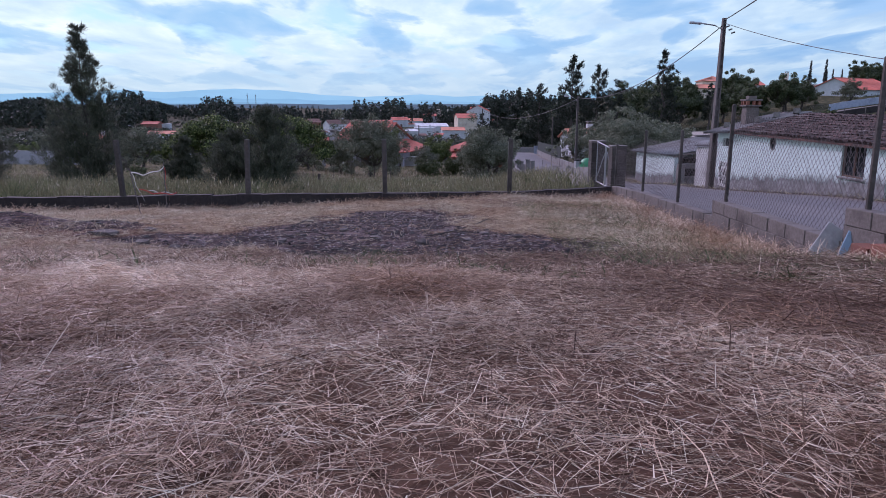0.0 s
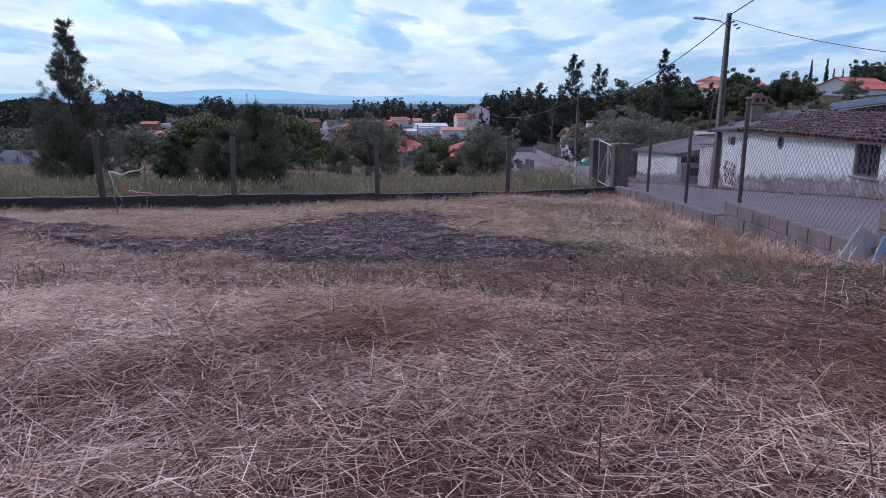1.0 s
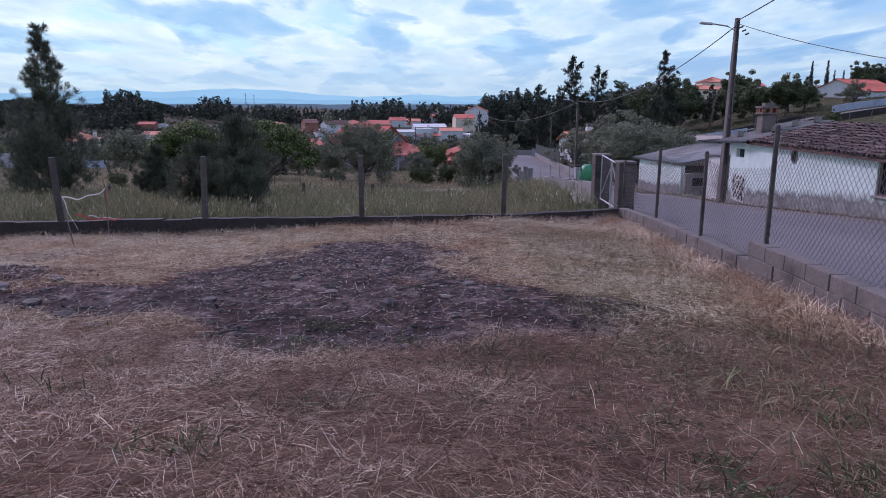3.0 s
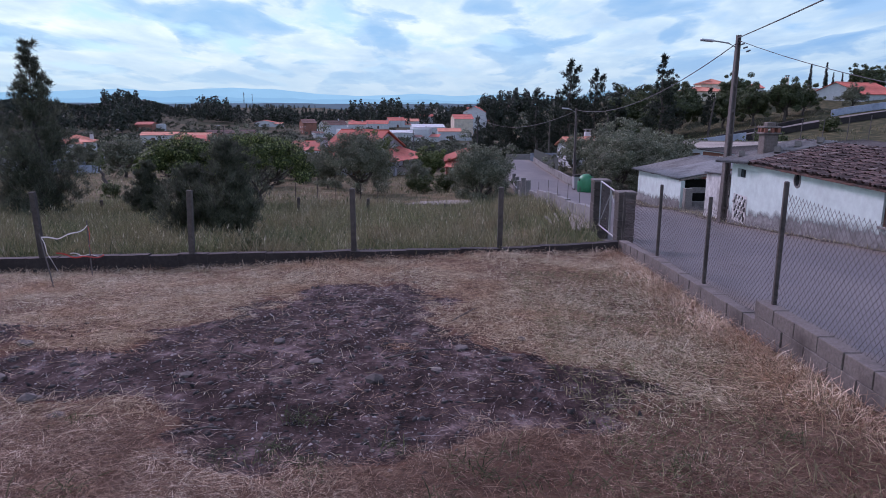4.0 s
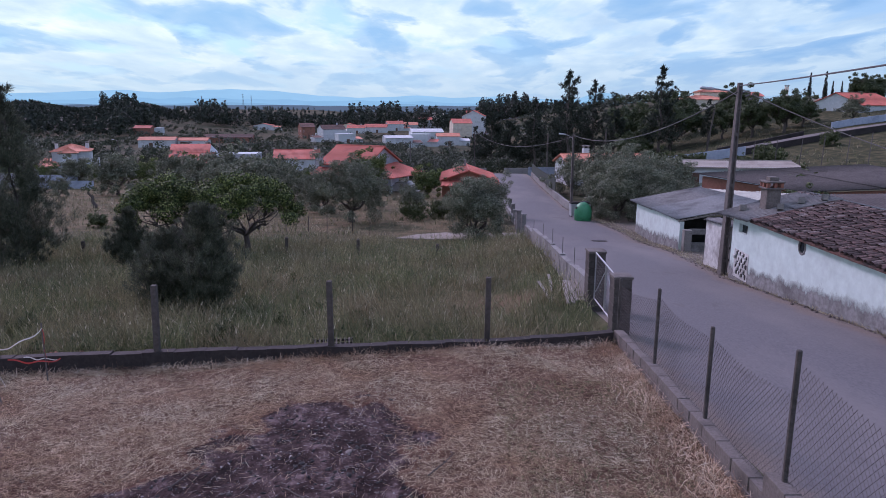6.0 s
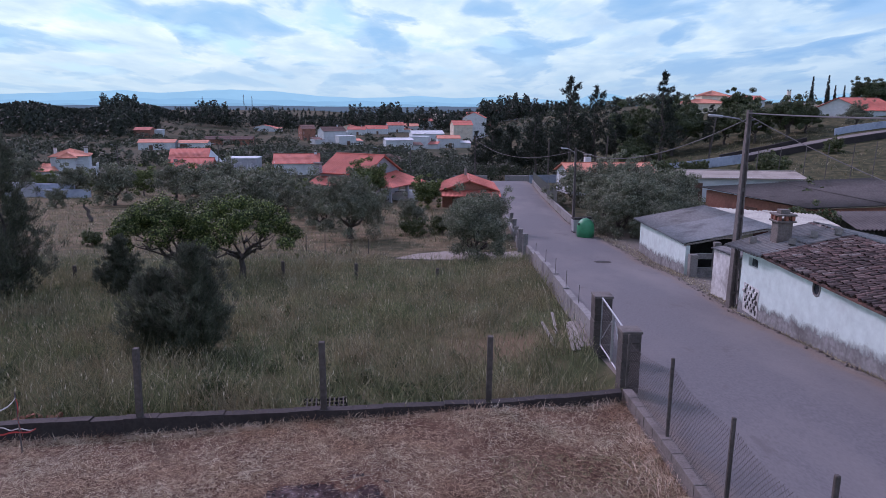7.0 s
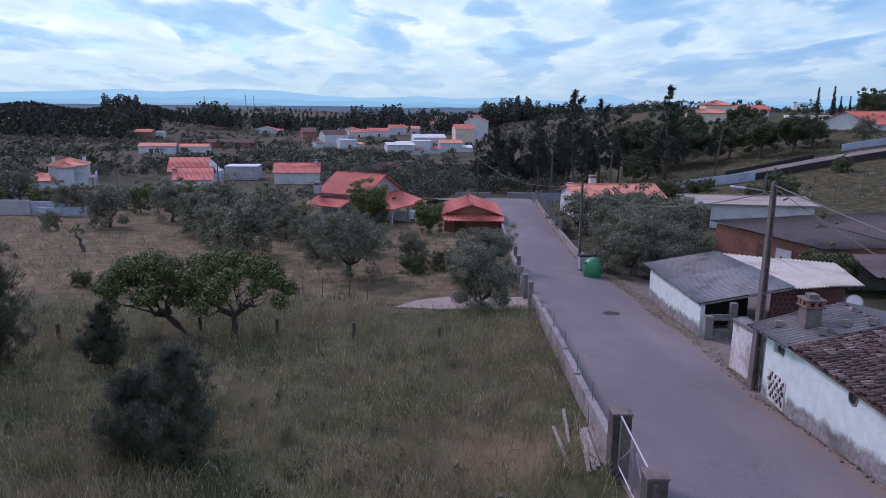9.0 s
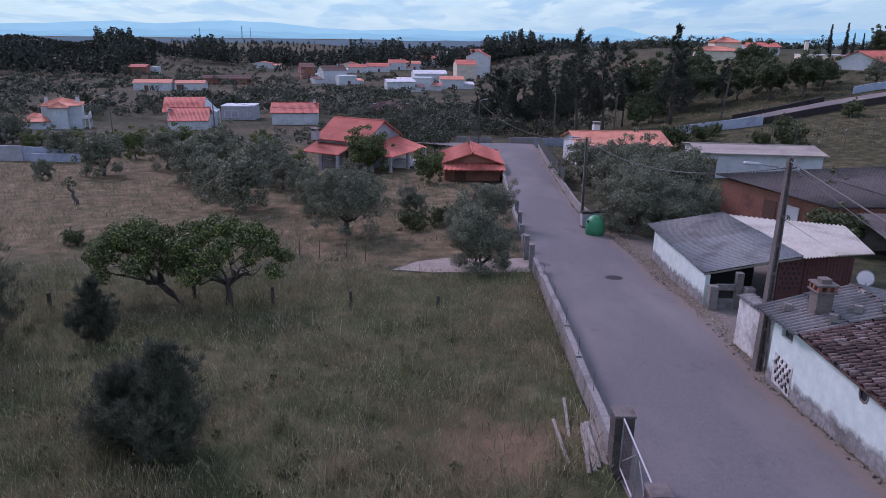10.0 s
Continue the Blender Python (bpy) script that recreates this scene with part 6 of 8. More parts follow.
for x, y in [(-3.3, -6.2), (-1.0, -6.2), (1.4, -6.4), (6.9, -4.4), (6.9, -0.6), (6.9, 3.3), (4.8, -4.8)]:
    part("column", boxes((-0.15, 0.15, -0.15, 0.15, -0.8, 2.2)), M_HOUSEGREY, bung, at=pose(x, y, 0))


def build_car(x, y, turn, z):
    c = thing("car", pose(x, y, z, 0, 0, turn), "white estate car parked under the carport", "car")
    bm = bmesh.new()
    side = [(-2.1, 0.3), (-2.12, 0.75), (-1.95, 0.95), (-1.0, 1.0), (-0.45, 1.45), (1.2, 1.48), (1.9, 1.05), (2.1, 0.9), (2.12, 0.35)]
    rows = []
    for yy, k in ((-0.85, 0.97), (-0.80, 1.0), (0.80, 1.0), (0.85, 0.97)):
        rows.append([bm.verts.new((px, yy * (0.86 if pz > 1.1 else 1.0), pz * k)) for px, pz in side])
    for a, b_ in zip(rows, rows[1:]):
        for i in range(len(side) - 1):
            bm.faces.new((a[i], a[i + 1], b_[i + 1], b_[i]))
    bm.faces.new(rows[0])
    bm.faces.new(rows[-1][::-1])
    bmesh.ops.recalc_face_normals(bm, faces=bm.faces[:])
    part("body", bm, M_WHITEMETAL, c)
    for s in (-1, 1):
        part("window", boxes((-0.75, 0.1, s * 0.735 - 0.02, s * 0.735 + 0.02, 1.02, 1.36), (0.16, 1.25, s * 0.735 - 0.02, s * 0.735 + 0.02, 1.02, 1.36)), M_GLASS, c)
        for a in (-1.3, 1.3):
            wh = part("wheel", tube(bmesh.new(), [(a, s * 0.7, 0.32), (a, s * 0.88, 0.32)], 0.32, 18), M_DARK, c)
            part("rim", tube(bmesh.new(), [(a, s * 0.86, 0.32), (a, s * 0.895, 0.32)], 0.19, 14), M_STEEL, wh)


build_car(-3.9, 86.2, -15, -5.5)
# small building with hipped roof
sm_h = house(3.6, 79.2, 0, 5.6, 7.6, 2.3, 0.95, M_HOUSEBROWN, M_ROOFRED, "small brown outbuilding with red tiled roof", along="y", wins=[(0, -1.2, 0.0, 1.0, 2.0)], z=-4.9)
v, f = corrugated((-3.2, -5.2, 1.75), (-3.2, -3.8, 2.2), (3.2, -5.2, 1.75), (3.2, -3.8, 2.2), 14, 0.03, 0.1, 2)
link("roof", fast_mesh("front_roof", v, f, M_ROOFRED, True), sm_h, "red lean-to roof")
part("flue", tube(bmesh.new(), [(-0.2, 2.0, 2.6), (-0.2, 2.0, 3.9)], 0.13, 8), M_CONCRETE, sm_h)
# two-storey villa
def build_villa():
    v = house(-79.3, 153.5, 22, 7.2, 7.0, 5.3, 1.3, W, M_ROOFORANGE, "white two-storey villa with orange hipped roofs", "hip", wins=[(0, 1.9, 3.5, 1.3, 0.8), (0, 1.9, 0.9, 1.3, 0.9), (1, 1.2, 3.3, 1.1, 1.2), (1, -1.6, 1.0, 1.0, 1.1), (3, 0.5, 3.4, 1.0, 1.0)], chimney=(2.9, 0.6, 7.0), z=-10.3)
    part("bay", boxes((-1.9, 1.2, -4.9, -3.51, -1.2, 5.0)), W, v)
    window(v, pose(-0.9, -4.91, 3.1), 0.9, 1.9, 1)
    window(v, pose(0.3, -4.91, 0.9), 1.0, 1.0, 1)
    for q, n in ((((-2.3, -5.3, 4.95), (-0.35, -3.6, 6.1), (1.6, -5.3, 4.95), (-0.35, -3.6, 6.1)), 15), (((1.6, -5.3, 4.95), (-0.35, -3.6, 6.1), (1.6, -2.6, 4.95), (-0.35, -1.2, 6.1)), 10), (((-2.3, -2.6, 4.95), (-0.35, -1.2, 6.1), (-2.3, -5.3, 4.95), (-0.35, -3.6, 6.1)), 10)):
        c, f = corrugated(*q, n, 0.03, 0.1, 2)
        link("roof", fast_mesh("bay_roof", c, f, M_ROOFORANGE, True), v, "orange bay roof")
    part("wing", boxes((-7.4, -3.61, -5.2, 2.0, -1.2, 2.5), (-3.6, -2.0, -5.2, -3.51, -1.2, 2.5)), W, v)
    for q, n in ((((-7.9, -5.7, 2.35), (-5.2, -2.2, 3.7), (-1.9, -5.7, 2.35), (-3.6, -2.2, 3.7)), 22), (((-7.9, 2.3, 2.35), (-5.2, 0.2, 3.7), (-7.9, -5.7, 2.35), (-5.2, -2.2, 3.7)), 28)):
        c, f = corrugated(*q, n, 0.03, 0.1, 2)
        link("roof", fast_mesh("wing_roof", c, f, M_ROOFORANGE, True), v, "orange roof of the low wing")
    part("balcony", boxes((3.61, 5.0, -2.6, 2.6, 2.3, 2.5), (4.85, 5.0, -2.6, 2.6, 2.5, 3.4), (4.7, 5.0, -2.6, -2.3, -1.2, 2.3), (4.7, 5.0, 2.3, 2.6, -1.2, 2.3)), W, v, "white side balcony on posts")
    flue = part("chimney", boxes((-0.3, 0.3, -0.3, 0.3, 4.6, 6.6)), W, v, at=pose(-3.2, 2.2, 0))
    part("cap", boxes((-0.38, 0.38, -0.38, 0.38, 6.6, 6.75), bevel=0.02), M_CONCRETE, flue)


build_villa()
h2 = house(-53.6, 156.5, 12, 7.6, 8.4, 2.6, 2.2, W, M_ROOFRED, "white house with two staggered red gable roofs", along="x", wins=[(0, -2, 1.0, 1.2, 1.2), (0, 2.0, 1.0, 1.2, 1.2), (1, -2, 1.0, 1.2, 1.1), (1, 1.6, 1.0, 0.9, 1.1)], chimney=(-4.0, -1.0, 4.6), z=-10.5)
rear = part("rear_wing", boxes((-5.6, 5.0, 4.21, 10.6, -1, 3.4)), W, h2)
v, f = corrugated((-6.2, 2.2, 3.6), (-6.2, 6.8, 6.4), (2.6, 2.2, 3.6), (2.6, 6.8, 6.4), 34, 0.03, 0.1, 2)
link("roof", fast_mesh("rear_roof", v, f, M_ROOFRED, True), h2, "red rear roof slope")
part("side_wall", quad_prism(bmesh.new(), [(2.62, 2.4, 4.6), (5.0, 3.6, 3.4), (5.0, 8.0, 3.4), (2.62, 6.8, 6.1)], 3.4), W, h2)
part("gable", quad_prism(bmesh.new(), [(2.4, 2.6, 3.5), (2.6, 2.6, 3.5), (2.6, 6.8, 6.2), (2.4, 6.8, 6.2)], 3.0), W, h2)
v, f = corrugated((-6.2, 10.9, 3.6), (-6.2, 6.8, 6.4), (2.6, 10.9, 3.6), (2.6, 6.8, 6.4), 34, 0.03, 0.1, 2)
link("roof", fast_mesh("rear_roof_back", v, f, M_ROOFRED, True), h2)
house(-50.5, 183, 4, 8, 7, 3.4, 0.3, M_HOUSEGREY, M_HOUSEWHITE, "low grey flat-roofed building", "flat", wins=[(0, -1.6, 0.6, 3.4, 1.8), (0, 2.4, 0.9, 1.4, 1.2)])
house(-34.5, 173.0, 8, 10.5, 8, 3.6, 1.9, W, M_ROOFRED, "white house with red gable roof", along="x", wins=[(0, -1.5, 1.1, 1.4, 1.1), (1, 0, 1.1, 1.3, 1.1), (0, 3, 1.1, 1.1, 1.1)], chimney=(4.5, 0, 6.2), z=-11.4)
house(-128, 320, 6, 16, 7, 3.6, 1.2, W, M_ROOFORANGE, "long white farmhouse with orange roof", along="x", wins=[(0, -6, 1.0, 1.6, 1.2), (0, -2.5, 0.0, 1.6, 2.2), (0, 1, 1.0, 1.6, 1.2), (0, 6, 1.0, 1.6, 1.2)])
house(-113, 324, 6, 13, 7, 3.4, 1.0, W, M_ROOFORANGE, "white farm outbuilding with orange roof", along="x", wins=[(0, -4, 0.0, 3, 2.6), (0, 3, 1.0, 1.6, 1.4)])
house(-196, 466, 0, 11, 9, 4.8, 1.5, M_HOUSEBROWN, M_ROOFRED, "far red brick barn in the groves", wins=[(0, 0, 0.0, 3, 3)])
house(-189, 472, 10, 6, 7, 4.6, 0.4, W, W, "far white flat-roofed house", "flat", wins=[(0, 2, 1.2, 1.6, 1.4)])
house(-118, 395, 6, 26, 10, 3.4, 1.5, M_HOUSEBROWN, M_ROOFOLD, "far brown farm building with tiled roof", wins=[(0, 0, 0.0, 3, 3)])
# the village in the valley
village = [(-64, 418, 28, 14, 11, 7.6, 2.4, W, M_ROOFOLD), (-54, 404, 22, 10, 9, 5.0, 0.4, W, W), (-87, 460, 25, 9, 10, 7.6, 2.3, M_HOUSEBROWN, M_ROOFOLD), (-64, 545, 0, 14, 10, 4.5, 2, W, M_ROOFRED),
           (-50.6, 565, 0, 18, 10, 4.4, 2.4, W, M_ROOFRED), (-76, 590, 0, 16, 10, 4.5, 2, M_HOUSECREAM, M_ROOFRED), (-38, 600, 15, 14, 10, 6, 2.4, W, M_ROOFRED), (-24, 610, 0, 12, 10, 5, 2.0, W, M_ROOFORANGE),
           (-19.6, 335, 14, 13, 9, 4.8, 0.9, W, M_HOUSEWHITE), (-9, 352, -8, 9, 9, 6.0, 0.4, W, W), (-7.5, 420, 12, 19, 12, 6.3, 1.6, W, M_HOUSEWHITE), (5, 372, 5, 12, 9, 5, 1.4, W, M_ROOFORANGE),
           (14, 440, 10, 12, 12, 11, 2.5, M_HOUSECREAM, M_ROOFRED), (24, 472, -8, 15, 13, 14, 3.6, W, M_ROOFRED), (-0.5, 668, 0, 11, 10, 13.5, 0.5, M_HOUSECREAM, M_HOUSECREAM), (-14, 650, 0, 16, 10, 8, 2, W, M_ROOFRED),
           (34, 640, 0, 18, 12, 12, 2.5, W, M_ROOFRED), (-150, 600, 0, 16, 10, 4, 1.5, W, M_ROOFRED), (62, 700, 0, 18, 12, 9, 2.5, W, M_ROOFRED), (77, 735, 10, 16, 11, 5.5, 3, W, M_ROOFRED), (110, 760, 0, 24, 12, 6, 3, W, M_ROOFRED)]
vr = random.Random(88)
for i, (x, y, turn, w, d, h, rise, wm, rm) in enumerate(village):
    flat = rise < 0.6
    storeys = max(1, int(h / 3.3))
    wins = [(0, 0.06 * w, 0.0, 1.5, 2.3)]
    for k in range(storeys):
        for u in (-0.36, -0.14, 0.28, 0.4):
            if vr.random() < 0.8:
                wins.append((0, u * w, 1.1 + 3.0 * k, 1.1, 1.3))
        for u in (-0.28, 0.24):
            wins.append((1, u * d, 1.1 + 3.0 * k, 1.1, 1.3))
            wins.append((3, u * d, 1.1 + 3.0 * k, 1.1, 1.3))
    v = house(x, y, turn, w, d, h, rise, wm, rm, ("white village house with a flat roof" if flat else "village house with a pitched roof, far in the valley"), "flat" if flat else "gable",
              along="y" if i % 4 == 1 else "x", wins=wins, chimney=(w / 4, 0, h + rise + 1.2) if i % 3 == 0 else None)
    s = vr.choice((-1, 1))
    aw, ah = w * vr.uniform(0.35, 0.55), min(h, 3.0) * vr.uniform(0.75, 0.95)
    a0, a1 = sorted((s * (w / 2 + 0.02), s * (w / 2 + aw)))
    part("annexe", boxes((a0, a1, -d / 2 - 1.0, d / 4, -1.2, ah)), wm, v)
    c, f = corrugated((a0 - 0.2, -d / 2 - 1.4, ah - 0.1), (a0 - 0.2, d / 4, ah + 0.9), (a1 + 0.2, -d / 2 - 1.4, ah - 0.1), (a1 + 0.2, d / 4, ah + 0.9), 12, 0.03, 0.1, 1)
    link("roof", fast_mesh("annexe_roof", c, f, vr.choice((M_ROOFRED, M_ROOFOLD, M_ROOFORANGE, M_HOUSEWHITE)), True), v, "roof of the low annexe")
# orange-roofed shelter past the bungalow
house(-14.6, 199, 20, 9.5, 8, 2.2, 1.7, M_HOUSEBROWN, M_ROOFOLD, "open shelter with a reddish pyramid roof", "hip", wins=[(0, 0, 0.0, 3.0, 2.1)], over=1.4)
# right-hand side
house(19.9, 84.5, 4, 9.8, 7.0, 2.6, 1.0, W, M_ROOFORANGE, "white house with orange tiled roof among olives", along="x", wins=[(3, 0, 1.0, 0.9, 1.0), (0, -3, 1.0, 1.2, 1.1)], chimney=(-1.9, 1.0, 4.5), z=-4.1)
house(31.2, 75.2, -6, 11.2, 6.4, 2.7, 0.4, W, M_CREAMROOF, "long pale shed with a low metal roof", along="x", wins=[(0, -4.6, 0.0, 0.9, 2.0)], z=-3.6)
house(85.7, 146, -58, 10.5, 15, 3.6, 2.3, M_HOUSEWHITE, M_ROOFRED, "white house with red gable roof on the hill", along="y", wins=[(0, -3.0, 1.2, 1.3, 1.2), (0, 2.8, 1.2, 1.3, 1.2)], z=1.9)
house(79.5, 156, -10, 8, 7, 2.6, 0.4, M_HOUSECREAM, M_HOUSEWHITE, "low cream annexe with a flat roof", "flat", wins=[(0, 0, 1, 1.4, 1.2)], chimney=(-3, 0, 5.6), z=4.0)
house(73, 197, -6, 12.5, 9, 2.5, 1.0, M_HOUSECREAM, M_ROOFORANGE, "large cream house with orange hipped roof on the ridge", "hip", wins=[(0, -4.8, 0.8, 0.9, 1.0), (0, -3, 0.8, 0.9, 1.0), (0, -1, 0.8, 0.9, 1.0), (0, 3, 0.8, 0.9, 1.0)])
house(77, 201, -6, 7, 7, 3.9, 1.3, M_HOUSECREAM, M_ROOFORANGE, "upper storey wing with orange pyramid roof", "hip", wins=[(0, 0, 2.6, 1.0, 0.8)])
house(56, 205, 0, 9, 7, 2.2, 1.1, W, M_ROOFORANGE, "white house with orange roof behind trees", wins=[(0, 0, 0.8, 1.3, 1.0)])
house(87, 203, 0, 9, 7, 2.2, 1.0, W, M_ROOFRED, "low white house with red roof on the ridge")
# brick barn with a long corrugated roof
barn = thing("barn", pose(0, 0, 0), "red brick barn with long dark corrugated roof", "barn")
part("wall", quad_prism(bmesh.new(), [(21.1, 56.8, -0.3), (21.3, 56.9, -0.3), (25.1, 48.8, -0.6), (24.9, 48.7, -0.6)], 3.6), M_HOUSEBROWN, barn)
part("end_wall", quad_prism(bmesh.new(), [(24.9, 48.7, -0.6), (33.5, 46.8, 0.0), (33.5, 47.0, 0.0), (25.1, 48.9, -0.6)], 3.6), M_HOUSEBROWN, barn)
part("door", boxes((-0.5, 0.5, -0.05, 0.0, 0, 1.9)), M_DOORWOOD, barn, at=pose(22.9, 52.9, -2.95, 0, 0, -65))
part("white_panel", boxes((-0.6, 0.6, -0.05, 0.0, 0, 1.8)), W, barn, at=pose(23.6, 51.4, -2.9, 0, 0, -65))
sheet(barn, "roof_sheet", [(20.7, 57.2, -0.12), (24.5, 48.3, -0.45), (27.0, 57.2, 0.25), (29.5, 47.4, -0.1)], 26, M_FIBREDARK, 0.055, "dark corrugated sheet")
sheet(barn, "roof_sheet", [(26.8, 57.2, 0.28), (29.3, 47.3, -0.06), (34.0, 57.0, 0.66), (35.0, 46.2, 0.3)], 28, M_FIBREDARK, 0.055, "dark corrugated sheet")
sheet(barn, "roof_sheet", [(24.6, 43.0, -0.9), (25.2, 47.0, -0.45), (30.5, 42.0, -0.75), (30.5, 46.4, -0.3)], 26, M_FIBREDARK, 0.05, "patched lean-to sheet")
sheet(barn, "roof_sheet", [(28.6, 40.0, -0.9), (29.6, 45.6, -0.25), (37.0, 38.0, -0.9), (37.0, 44.5, -0.2)], 34, M_FIBREDARK, 0.05, "dark corrugated sheet")
part("lean_to_wall", boxes((25.0, 30.0, 46.0, 46.2, -3.2, -0.55), (27.6, 27.8, 43.2, 46.0, -3.2, -0.7)), M_BLOCK, barn)
# near-black sheet in place of the shade under the lean-to roof
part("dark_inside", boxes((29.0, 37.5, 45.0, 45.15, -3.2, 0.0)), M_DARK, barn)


# ---- straw, meadow grass ----
def field_noise(x, y, k):
    return np.sin(x * k + 1.7 * np.sin(y * k * 0.7 + 0.4)) * np.cos(y * k * 1.1 + 1.3 * np.sin(x * k * 0.6))


def blades(rng, x, y, z, length, width, tilt, ang, droop, curl=0.25, bent=True):
    """Thin two-segment blades from arrays: tilt is the rise in radians, droop bends the tip down."""
    n = len(x)
    p0 = np.stack([x, y, z], -1)
    c, s = np.cos(ang), np.sin(ang)
    a2 = ang + rng.normal(size=n) * curl
    d1 = np.stack([c * np.cos(tilt), s * np.cos(tilt), np.sin(tilt)], -1)
    t2 = tilt - droop
    d2 = np.stack([np.cos(a2) * np.cos(t2), np.sin(a2) * np.cos(t2), np.sin(t2)], -1)
    p1 = p0 + d1 * (length * 0.5)[:, None]
    p2 = p1 + d2 * (length * 0.5)[:, None]
    roll = rng.random(n) * math.pi
    side = np.stack([-s, c, np.zeros(n)], -1) * np.cos(roll)[:, None] + np.array([0, 0, 1.0]) * np.sin(roll)[:, None] * 0.7
    w = (width * 0.5)[:, None]
    if not bent:
        v = np.stack([p0 - side * w, p0 + side * w, p2 + side * w * 0.6, p2 - side * w * 0.6], 1).reshape(-1, 3)
        return v, np.arange(4 * n).reshape(-1, 4)
    v = np.stack([p0 - side * w, p0 + side * w, p1 - side * w, p1 + side * w, p2 - side * w * 0.45, p2 + side * w * 0.45], 1).reshape(-1, 3)
    i = np.arange(n)[:, None] * 6
    f = np.concatenate([i + np.array([[0, 1, 3, 2]]), i + np.array([[2, 3, 5, 4]])], 1).reshape(-1, 4)
    return v, f


def burnt(x, y):
    return np.clip(1.15 * burn_amount(x, y), 0, 1)


def trampled(x, y):
    """How far the pale straw is trodden away, down to the brown layer."""
    return 0.72 * np.exp(-((x - 0.75) / 0.85) ** 2 - ((y - 2.25) / 0.75) ** 2)


def straw_patch(name, seed, n, x0, x1, y0, y1, lmin, lmax, width, lift, mat, bias=0.0, bent=True, upright=0.0, keep_off=0.965):
    rng = np.random.default_rng(seed)
    n = int(1.14 * n)
    y = y0 + (y1 - y0) * rng.random(n) + rng.normal(size=n) * 0.3
    half = 0.62 * (np.maximum(y, -0.6) + 1.6) + 1.6 + 2.6 * rng.random(n) ** 3
    x = np.clip(-half, x0, x1) + (np.minimum(half, x1) - np.clip(-half, x0, x1)) * rng.random(n)
    heap = np.clip(0.5 + bias - 0.17 * (x + 0.4) * (1 - sm(y, 6, 10)) * (mat == M_STRAW) - trampled(x, y) * (mat == M_STRAW) + 0.45 * field_noise(x, y, 3.3) * field_noise(y + 3, x, 1.6) + 0.40 * field_noise(x + 9, y, 1.1), 0, 1)
    keep = (rng.random(n) < 0.06 + 0.94 * heap) & (rng.random(n) > burnt(x, y) * keep_off) & (y < fence_y(x) - 0.14) & (x < 4.24)
    x, y, heap = x[keep], y[keep], heap[keep]
    n = len(x)
    base = 2.4 * field_noise(x, y, 0.8) + 1.6 * field_noise(y, x, 1.9)
    ang = base + rng.normal(size=n) * 1.0 + np.where(rng.random(n) < 0.55, rng.random(n) * 6.28, 0) + np.where(rng.random(n) < 0.5, math.pi, 0)
    tilt = np.abs(rng.normal(size=n)) * 0.16 + np.where(rng.random(n) < 0.10, rng.random(n) * 0.9, 0)
    mound = np.clip(0.15 + field_noise(x + 2, y, 3.1) + 0.7 * field_noise(y + 5, x, 5.3), 0, 1.5) * (1 - sm(y, 4, 8))
    tilt = np.where(rng.random(n) < upright, 0.7 + 0.8 * rng.random(n), tilt)
    z = ground_z(x, y) + lift * heap * rng.random(n) + 0.003 + 0.055 * mound * (0.35 + 0.65 * rng.random(n))
    length = lmin + (lmax - lmin) * rng.random(n) ** 1.5
    v, f = blades(rng, x, y, z, length, width * (0.6 + 0.8 * rng.random(n)), tilt, ang, 0.15 + 0.5 * rng.random(n), bent=bent)
    return tagged(link(name, fast_mesh(name, v, f, mat)), "cut dry straw lying matted on the lot", "straw", kind="stuff")


straw_patch("old_straw_near", 5, 70000, -5, 4.25, 0.0, 3.8, 0.04, 0.16, 0.0026, 0.04, M_OLDSTRAW, 0.25, False)
straw_patch("straw_front", 13, 175000, -2.3, 2.6, -0.1, 2.7, 0.04, 0.13, 0.0016, 0.06, M_STRAW, 0.22, False)
straw_patch("old_straw_front", 14, 50000, -2.3, 2.6, -0.1, 2.7, 0.03, 0.10, 0.0018, 0.03, M_OLDSTRAW, 0.3, False)
straw_patch("straw_thatch", 8, 90000, -5, 4.25, 0.0, 3.8, 0.03, 0.12, 0.0020, 0.05, M_STRAW, -0.05, False)
straw_patch("straw_near", 1, 95000, -5, 4.25, 0.0, 3.6, 0.05, 0.20, 0.0017, 0.09, M_STRAW, -0.12)
straw_patch("old_straw_middle", 6, 120000, -8, 4.25, 3.2, 8.2, 0.04, 0.18, 0.0032, 0.06, M_OLDSTRAW, 0.3, False)
straw_patch("straw_middle", 2, 100000, -8, 4.25, 3.2, 8.2, 0.05, 0.22, 0.0023, 0.07, M_STRAW, -0.26)
straw_patch("old_straw_back", 7, 30000, -13, 4.25, 8.0, 17.6, 0.06, 0.20, 0.0050, 0.04, M_OLDSTRAW, 0.0, False)
straw_patch("straw_back", 3, 180000, -13, 4.25, 8.0, 17.6, 0.06, 0.24, 0.0042, 0.06, M_BACKSTRAW, 0.25, False)
straw_patch("stubble_middle", 9, 30000, -8, 4.25, 3.0, 8.2, 0.03, 0.10, 0.0030, 0.03, M_STRAW, 0.05, False, 0.75)
straw_patch("stubble_back", 10, 60000, -13, 4.25, 8.0, 17.6, 0.04, 0.12, 0.0050, 0.03, M_BACKSTRAW, 0.15, False, 0.75)


